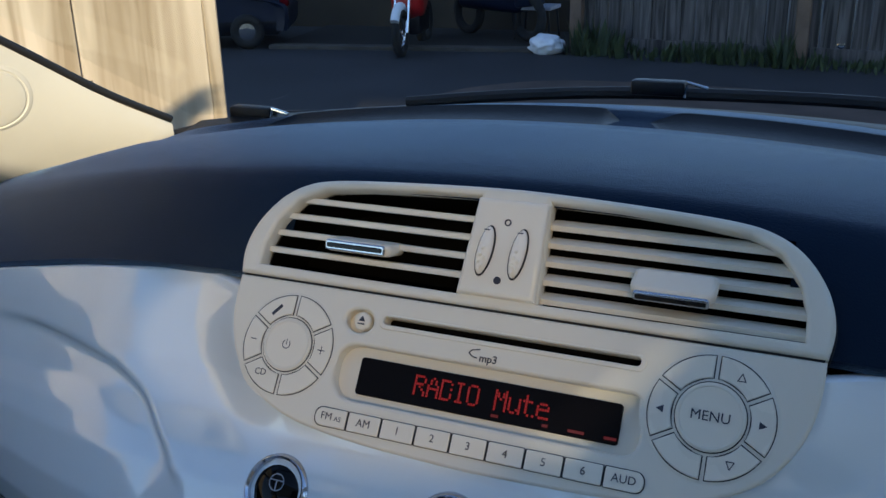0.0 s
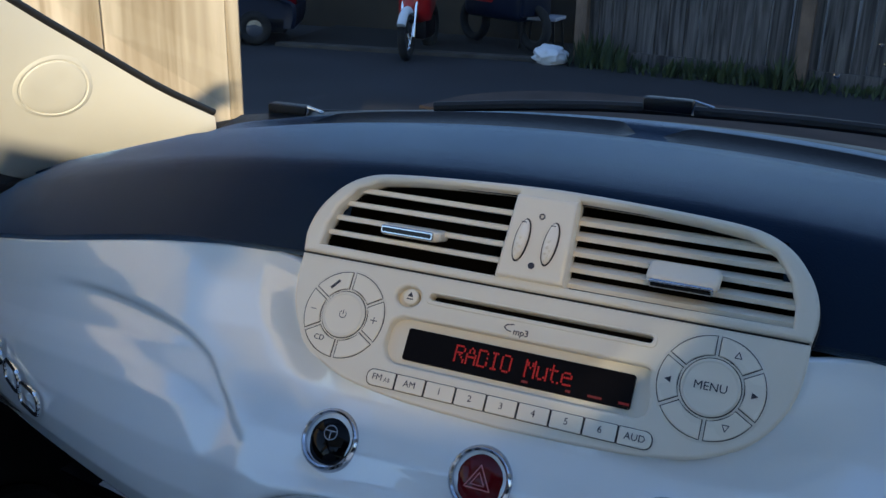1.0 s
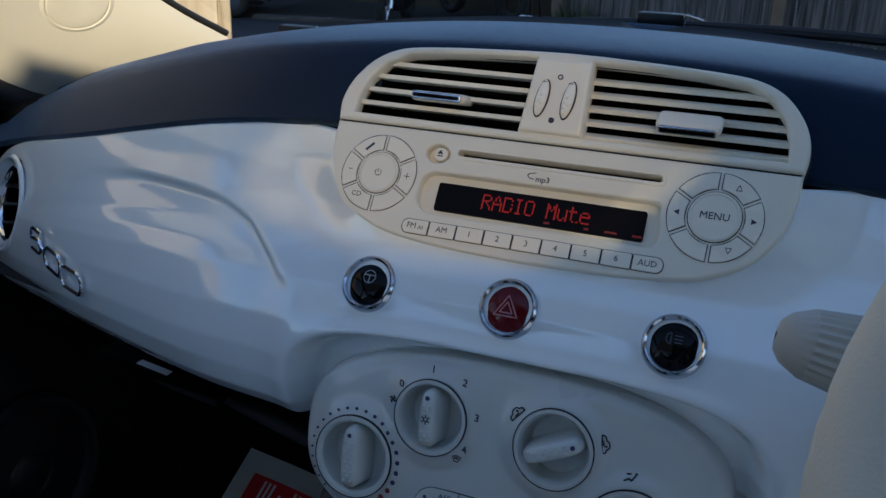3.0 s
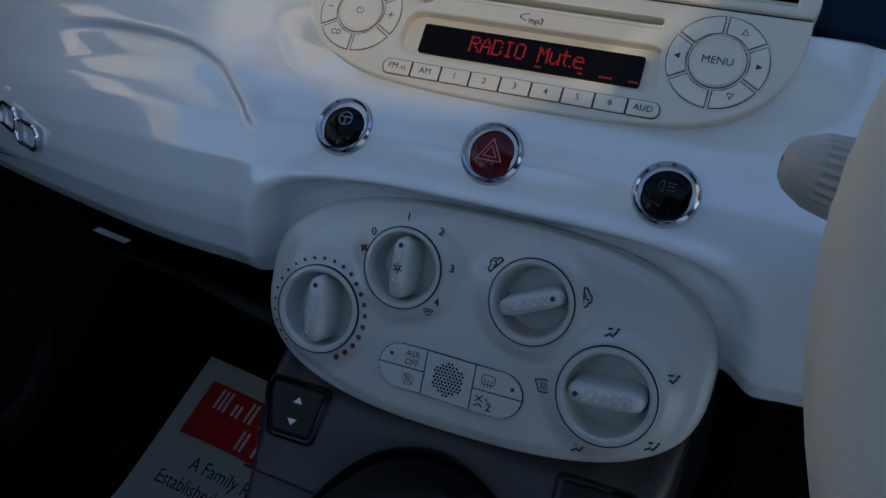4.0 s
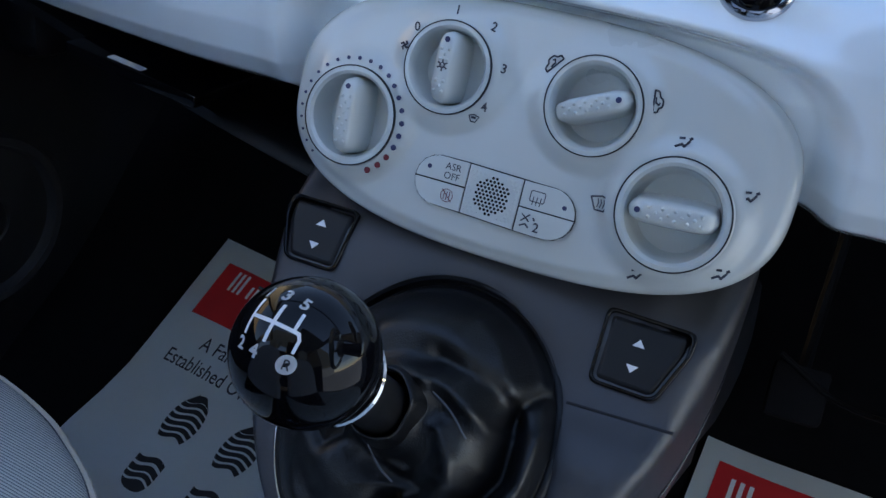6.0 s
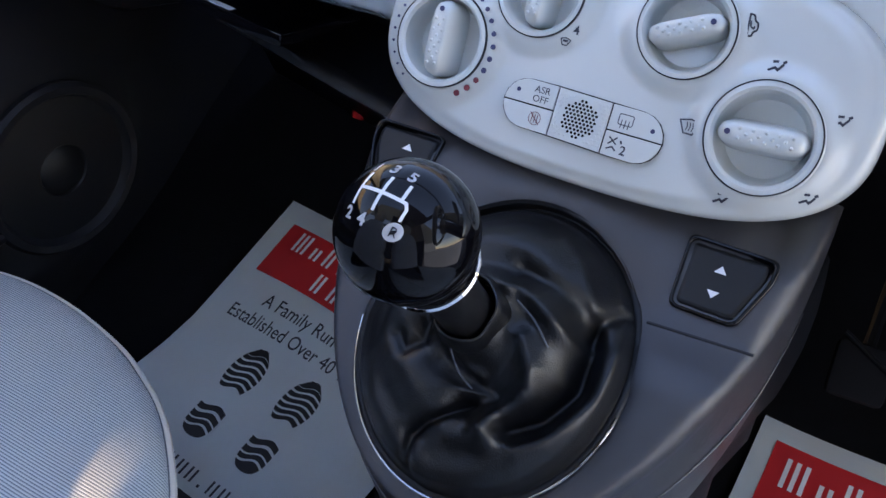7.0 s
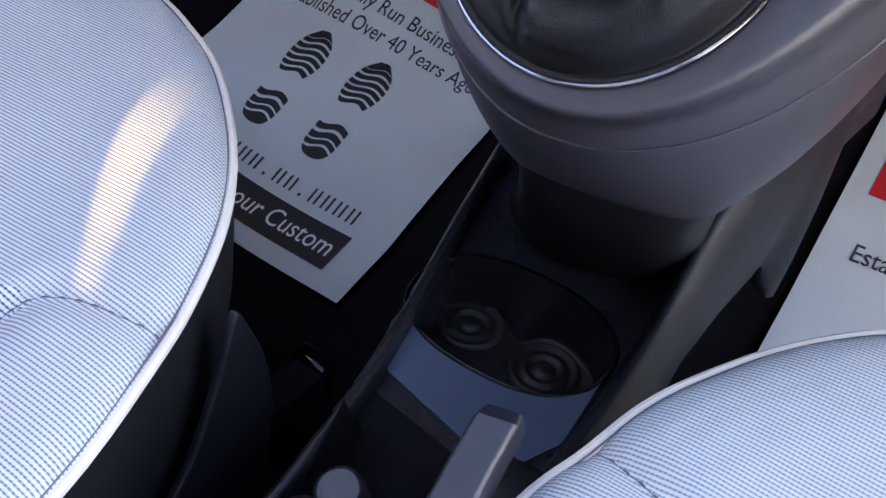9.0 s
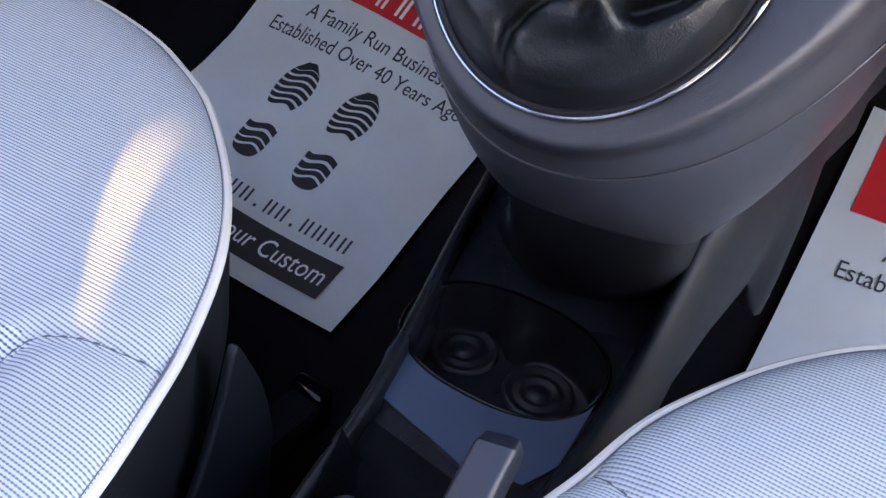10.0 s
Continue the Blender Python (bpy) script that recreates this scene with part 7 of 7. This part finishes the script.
def board_wall():
    """The sunlit board fence close beside the car."""
    edge = Vector((-1.30, 1.86, -0.08))
    way = Vector((-0.62, -0.78, 0)).normalized()
    nrm = Vector((0.78, -0.62, 0)).normalized()
    fence = thing("board_fence", edge, "sunlit pale wooden board fence", "fence")
    rng = random.Random(2)
    for k in range(26):
        a = edge + way * (0.29 * k)
        off = rng.uniform(0, 0.006)
        m = Matrix.Translation(a + nrm * off) @ Matrix((way, -nrm, Vector((0, 0, 1)))).transposed().to_4x4()
        part("board", moved(box(0.0, 0.0, 0.0, 0.287, 0.02, 2.2, 0.002, 1), m), BOARD, fence)
    m = Matrix.Translation(edge - nrm * 0.0) @ Matrix((way, -nrm, Vector((0, 0, 1)))).transposed().to_4x4()
    part("edge_post", moved(box(-0.035, -0.006, 0.0, 0.0, 0.07, 2.2, 0.004, 1), m), BOARD, fence, "squared end post")
    for z in (0.35, 1.1, 1.9):
        part("rail", moved(box(0.0, 0.022, z, 7.5, 0.07, z + 0.08), m), BOARD, fence)


def fence_y(x):
    return 7.80 - 0.13 * (x + 2.05)


def far_side():
    # old dark board fence across the yard
    fence = thing("old_fence", (0.5, 7.5, -0.08), "weathered dark board fence with weeds at its foot", "fence")
    rng = random.Random(7)
    x = -2.05
    while x < 3.2:
        w = rng.uniform(0.09, 0.15)
        y = fence_y(x) + rng.uniform(-0.012, 0.012)
        m = Matrix.Translation((x, y, -0.10)) @ pose(0, 0, 0, 0, rng.uniform(-0.8, 0.8), -7.4)
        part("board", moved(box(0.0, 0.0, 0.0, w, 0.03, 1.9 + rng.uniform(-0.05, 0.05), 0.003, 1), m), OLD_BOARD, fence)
        x += w + rng.uniform(0.002, 0.016)
    wood = material("post_wood", (0.16, 0.11, 0.08), 0.8, var=0.3)
    for x in (-2.07, -0.30, 1.5):
        y = fence_y(x) - 0.05
        part("post", box(x - 0.05, y - 0.05, -0.1, x + 0.05, y + 0.05, 1.95, 0.006, 1), wood, fence, "brown square post")
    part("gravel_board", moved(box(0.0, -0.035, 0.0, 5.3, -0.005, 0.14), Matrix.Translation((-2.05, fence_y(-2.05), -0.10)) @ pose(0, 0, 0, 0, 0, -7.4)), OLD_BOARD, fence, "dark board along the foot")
    # dark wall behind the parked vehicles
    alone("yard_wall", box(-7.5, 8.7, -0.1, -2.0, 9.0, 2.3), BRICKISH, "dark wall behind the parked vehicles", "wall", "structure")
    alone("side_wall", box(-16, 11.5, -0.1, -7.5, 11.8, 3.0), BRICKISH, "dark far wall across the yard", "wall", "structure")
    kerb = moved(box(0, 0, -0.1, 2.6, 0.12, -0.045, 0.01), Matrix.Translation((-4.75, 7.20, 0)) @ pose(0, 0, 0, 0, 0, 9))
    alone("kerb", kerb, material("kerb_stone", (0.06, 0.055, 0.048), 0.9, var=0.3), "low stone kerb along the yard wall", "kerb", "structure")
    bed = moved(box(0, 0.12, -0.1, 2.7, 1.6, -0.055), Matrix.Translation((-4.75, 7.20, 0)) @ pose(0, 0, 0, 0, 0, 9))
    alone("verge", bed, material("dark_soil", (0.016, 0.013, 0.010), 0.95, var=0.4, var_scale=3), "dark soil verge behind the kerb", "verge", "structure")
    # unseen walls added behind the car to shade the yard, pale for bounce
    alone("house_wall", box(3.03, -6.2, -0.1, 18.0, -6.0, 9.0), material("shade_wall_render", (0.50, 0.44, 0.36), 0.9, var=0.2, var_scale=3), "unseen pale wall added behind the car to shade the yard", "wall", "structure")
    alone("house_upper_wall", box(1.90, -6.2, 4.5, 3.03, -6.0, 9.0), bpy.data.materials["shade_wall_render"], "unseen pale upper block added behind the car to shade the yard", "wall", "structure")
    alone("house_gable_wall", box(-6.0, -6.2, 4.85, 1.90, -6.0, 9.0), bpy.data.materials["shade_wall_render"], "unseen pale high block added to shade the parked vehicles", "wall", "structure")
    # weeds at the fence foot
    bm = bmesh.new()
    for k in range(2600):
        a = rng.uniform(-2.1, 3.0)
        clump = max(0.0, 0.35 + 0.9 * noise.noise(Vector((a * 2.3, 0.3, 2.0)))) * (1.0 if a < -0.6 else 0.7) + 0.8 * math.exp(-((a + 0.42) / 0.10) ** 2)
        if rng.random() > 0.25 + clump:
            continue
        p = Vector((a, fence_y(a) - 0.05 - 0.30 * rng.random() ** 1.5, 0))
        h = rng.uniform(0.03, 0.08) + 0.26 * clump * rng.random()
        ang = rng.uniform(0, 6.28)
        lean = Vector((math.cos(ang), math.sin(ang), 0)) * h * 0.35
        w = Vector((-math.sin(ang), math.cos(ang), 0)) * rng.uniform(0.004, 0.012)
        q = Vector((p.x, p.y, -0.08))
        bm.faces.new([bm.verts.new(v) for v in (q - w, q + w, q + lean * 0.6 + w * 1.4 + Vector((0, 0, h * 0.6)), q + lean + Vector((0, 0, h)), q + lean * 0.6 - w * 1.4 + Vector((0, 0, h * 0.6)))])
    alone("weeds", bm, LEAF, "green weeds along the fence foot", "weeds", "stuff", angle=0)


def motorcycle():
    m = thing("motorcycle", (-3.5, 7.6, -0.08), "small red motorcycle parked facing the car", "motorcycle")
    base = Matrix.Translation((-3.47, 7.53, -0.075)) @ pose(0, 0, 0, 0, 0, 12) @ Matrix.Diagonal((0.62, 0.62, 0.62, 1))

    def at(bm):
        return moved(bm, base)

    def wheel(y, w):
        ring = [(0.0, y + 0.27 * math.cos(a), 0.30 + 0.27 * math.sin(a)) for a in np.linspace(0, 2 * math.pi, 36, endpoint=False)]
        wh = part("wheel", at(tube(ring, w, 12, closed=True)), TYRE, m, "black tyre")
        part("rim", at(tube([(0, y + 0.215 * math.cos(a), 0.30 + 0.215 * math.sin(a)) for a in np.linspace(0, 2 * math.pi, 30, endpoint=False)], 0.018, 8, closed=True)), CHROME, wh, "bright rim")
        part("hub", at(tube([(-0.05, y, 0.30), (0.05, y, 0.30)], 0.05, 12)), CHROME, wh)
    wheel(-0.70, 0.055)
    wheel(0.70, 0.075)
    for s in (-1, 1):
        part("fork", at(tube([(s * 0.085, -0.70, 0.30), (s * 0.09, -0.58, 0.62), (s * 0.09, -0.45, 0.98)], 0.024, 10)), CHROME, m, "bright fork leg")
        part("handlebar", at(tube([(s * 0.03, -0.42, 1.02), (s * 0.22, -0.40, 1.06), (s * 0.38, -0.30, 1.03)], 0.014, 8)), BLACK, m)
        part("mirror", at(lathe([(0, 0.01), (0.05, 0.006), (0.055, -0.01), (0, -0.03)], Matrix.Translation((s * 0.34, -0.40, 1.20)) @ pose(0, 0, 0, 90, 0, 0), 16)), BLACK, m)
    rows = []
    for y, w, z0, z1 in ((-0.62, 0.03, 0.62, 0.66), (-0.50, 0.16, 0.55, 1.02), (-0.30, 0.22, 0.42, 1.08), (-0.05, 0.20, 0.40, 0.98), (0.2, 0.18, 0.50, 0.90), (0.5, 0.15, 0.66, 0.92), (0.85, 0.08, 0.82, 0.96)):
        rows.append([Vector((a, y, (z0 + z1) / 2 + b)) for a, b in round_rect(-w, -(z1 - z0) / 2, w, (z1 - z0) / 2, min(w, (z1 - z0) / 2) * 0.6, 4)])
    part("fairing", at(grid(rows, closed=True)), BIKE_RED, m, "red painted fairing")
    part("mudguard", at(tube([(0, -0.70 + 0.34 * math.cos(a), 0.30 + 0.34 * math.sin(a)) for a in np.linspace(0.5, 2.6, 12)], 0.06, 10)), BAG, m, "white front mudguard")
    part("saddle", at(box(-0.13, 0.1, 0.88, 0.13, 0.75, 0.97, 0.04)), BLACK, m, "black saddle")
    part("engine", at(box(-0.19, -0.35, 0.22, 0.19, 0.25, 0.52, 0.05)), BLACK, m, "dark engine block")
    part("headlamp", at(lathe([(0, 0.03), (0.07, 0.02), (0.085, -0.01), (0.06, -0.08)], Matrix.Translation((0, -0.58, 0.92)) @ pose(0, 0, 0, 90, 0, 0), 20)), CHROME, m, "round headlamp")
    # a second, darker machine behind it
    s = thing("scooter", (-2.85, 8.0, -0.08), "dark scooter with red panels beside the wall", "scooter")
    b2 = Matrix.Translation((-2.88, 8.05, -0.02)) @ pose(0, 0, 0, 0, 0, 62) @ Matrix.Diagonal((0.8, 0.8, 0.8, 1))
    for y in (-0.5, 0.5):
        part("wheel", moved(tube([(0.0, y + 0.20 * math.cos(a), 0.23 + 0.20 * math.sin(a)) for a in np.linspace(0, 2 * math.pi, 28, endpoint=False)], 0.05, 10, closed=True), b2), TYRE, s, "black tyre")
    part("body", moved(box(-0.16, -0.45, 0.28, 0.16, 0.55, 0.72, 0.09, 3), b2), CAR_PAINT, s, "dark body")
    part("side_panel", moved(box(-0.175, 0.0, 0.45, 0.175, 0.45, 0.62, 0.04), b2), BIKE_RED, s, "red side panel")
    part("saddle", moved(box(-0.14, -0.05, 0.70, 0.14, 0.6, 0.80, 0.04), b2), BLACK, s)
    part("shield", moved(box(-0.2, -0.55, 0.35, 0.2, -0.47, 1.0, 0.03), b2), CAR_PAINT, s)
    # table and rubbish bag by the wall
    t = thing("garden_table", (-2.52, 8.0, -0.08), "small grey folding table against the wall", "table")
    c = Vector((-2.50, 8.0, 0))
    part("tabletop", box(c.x - 0.17, c.y - 0.15, 0.23, c.x + 0.17, c.y + 0.15, 0.26, 0.006), material("grey_top", (0.30, 0.33, 0.40), 0.4), t, "pale grey top")
    for sx in (-1, 1):
        for sy in (-1, 1):
            part("leg", tube([(c.x + sx * 0.14, c.y + sy * 0.12, 0.23), (c.x + sx * 0.16, c.y + sy * 0.14, -0.02)], 0.010, 8), BLACK, t)
    bm = bmesh.new()
    bmesh.ops.create_icosphere(bm, subdivisions=4, radius=0.16)
    for v in bm.verts:
        k = 1 + 0.28 * noise.noise(v.co * 16) + 0.1 * noise.noise(v.co * 40)
        v.co = Vector((v.co.x * 1.25, v.co.y, max(v.co.z, -0.12) * 0.85)) * k
    moved(bm, Matrix.Translation((-2.27, 7.55, -0.015)) @ Matrix.Diagonal((0.72, 0.72, 0.66, 1)))
    alone("plastic_bag", bm, BAG, "crumpled white plastic bag on the ground", "bag", angle=0)


def parked_car():
    c = thing("parked_car", (-5.69, 7.24, -0.08), "dark blue hatchback parked across the yard", "car")
    base = Matrix.Translation((-5.69, 7.24, -0.08)) @ pose(0, 0, 0, 0, 0, 116) @ Matrix.Diagonal((0.5, 0.5, 0.5, 1))
    prof = [(-2.0, 0.30), (-2.05, 0.55), (-1.95, 0.78), (-1.2, 0.92), (-0.95, 0.98), (-0.35, 1.42), (0.8, 1.46), (1.55, 1.05), (1.85, 0.95), (1.95, 0.6), (1.9, 0.30)]
    line = smooth_line([(*p, 0) for p in prof], 5)
    rows = []
    for x, k in ((-0.80, 0.90), (-0.86, 0.97), (-0.82, 1.0), (0.82, 1.0), (0.86, 0.97), (0.80, 0.90)):
        rows.append([Vector((x * (1 - 0.22 * step(0.9, 1.45, p.y)), p.x * k, 0.3 + (p.y - 0.3) * (0.98 if k < 1 else 1.0))) for p in line])
    bm = grid(rows)
    bm.verts.ensure_lookup_table()
    for k in (0, 5):
        bm.faces.new([bm.verts[k * len(line) + i] for i in range(len(line))])
    part("body", moved(bm, base), CAR_PAINT, c, "dark blue painted body")
    part("underside", moved(box(-0.8, -1.85, 0.22, 0.8, 1.8, 0.5, 0.03), base), BLACK, c)
    for s in (-1, 1):
        for y in (-1.3, 1.25):
            w = part("wheel", moved(tube([(s * 0.82, y + 0.22 * math.cos(a), 0.30 + 0.22 * math.sin(a)) for a in np.linspace(0, 2 * math.pi, 30, endpoint=False)], 0.085, 12, closed=True), base), TYRE, c, "black tyre")
            part("rim", moved(lathe([(0, 0.02), (0.06, 0.03), (0.16, 0.01), (0.185, 0.04), (0.2, 0.0)], Matrix.Translation((s * 0.845, y, 0.30)) @ pose(0, 0, 0, 0, 90 * s, 0), 24), base), CHROME, w, "silver wheel rim")
        part("side_window", moved(box(s * 0.76 - 0.012, -0.55, 0.98, s * 0.76 + 0.012, 0.9, 1.30, 0.01), base), PIANO, c, "dark side window")
        part("tail_lamp", moved(box(s * 0.70 - 0.09, 1.80, 0.72, s * 0.70 + 0.09, 1.96, 0.92, 0.02), base), RED_LENS, c, "red tail lamp")
        part("tail_lamp", moved(box(s * 0.70 - 0.09, -2.06, 0.72, s * 0.70 + 0.09, -1.90, 0.92, 0.02), base), RED_LENS, c, "red lamp")


# ---- build ----
car_floor()
bulkhead()
cabin_shell()
a_pillars()
windscreen()
cowl_and_wipers()
outside()
dashboard()
centre_vents()
radio()
push_buttons()
climate_panel()
gear_console()
gear_lever()
tunnel_console()
handbrake()
seat(-1, "passenger_seat", "passenger seat in ribbed pale cloth with white piping")
seat(1, "driver_seat", "driver's seat in ribbed pale cloth with white piping")
seat_runner()
floor_mat("floor_mat", (0.994, -0.105), (0.105, 0.994), -0.567, -0.245, 0.310, 0.690, passenger_art)
floor_mat("floor_mat", (0.9986, -0.052), (0.052, 0.9986), 0.083, 0.395, 0.45, 0.803, driver_art)
door()
steering()
footwell()
board_wall()
far_side()
motorcycle()
parked_car()
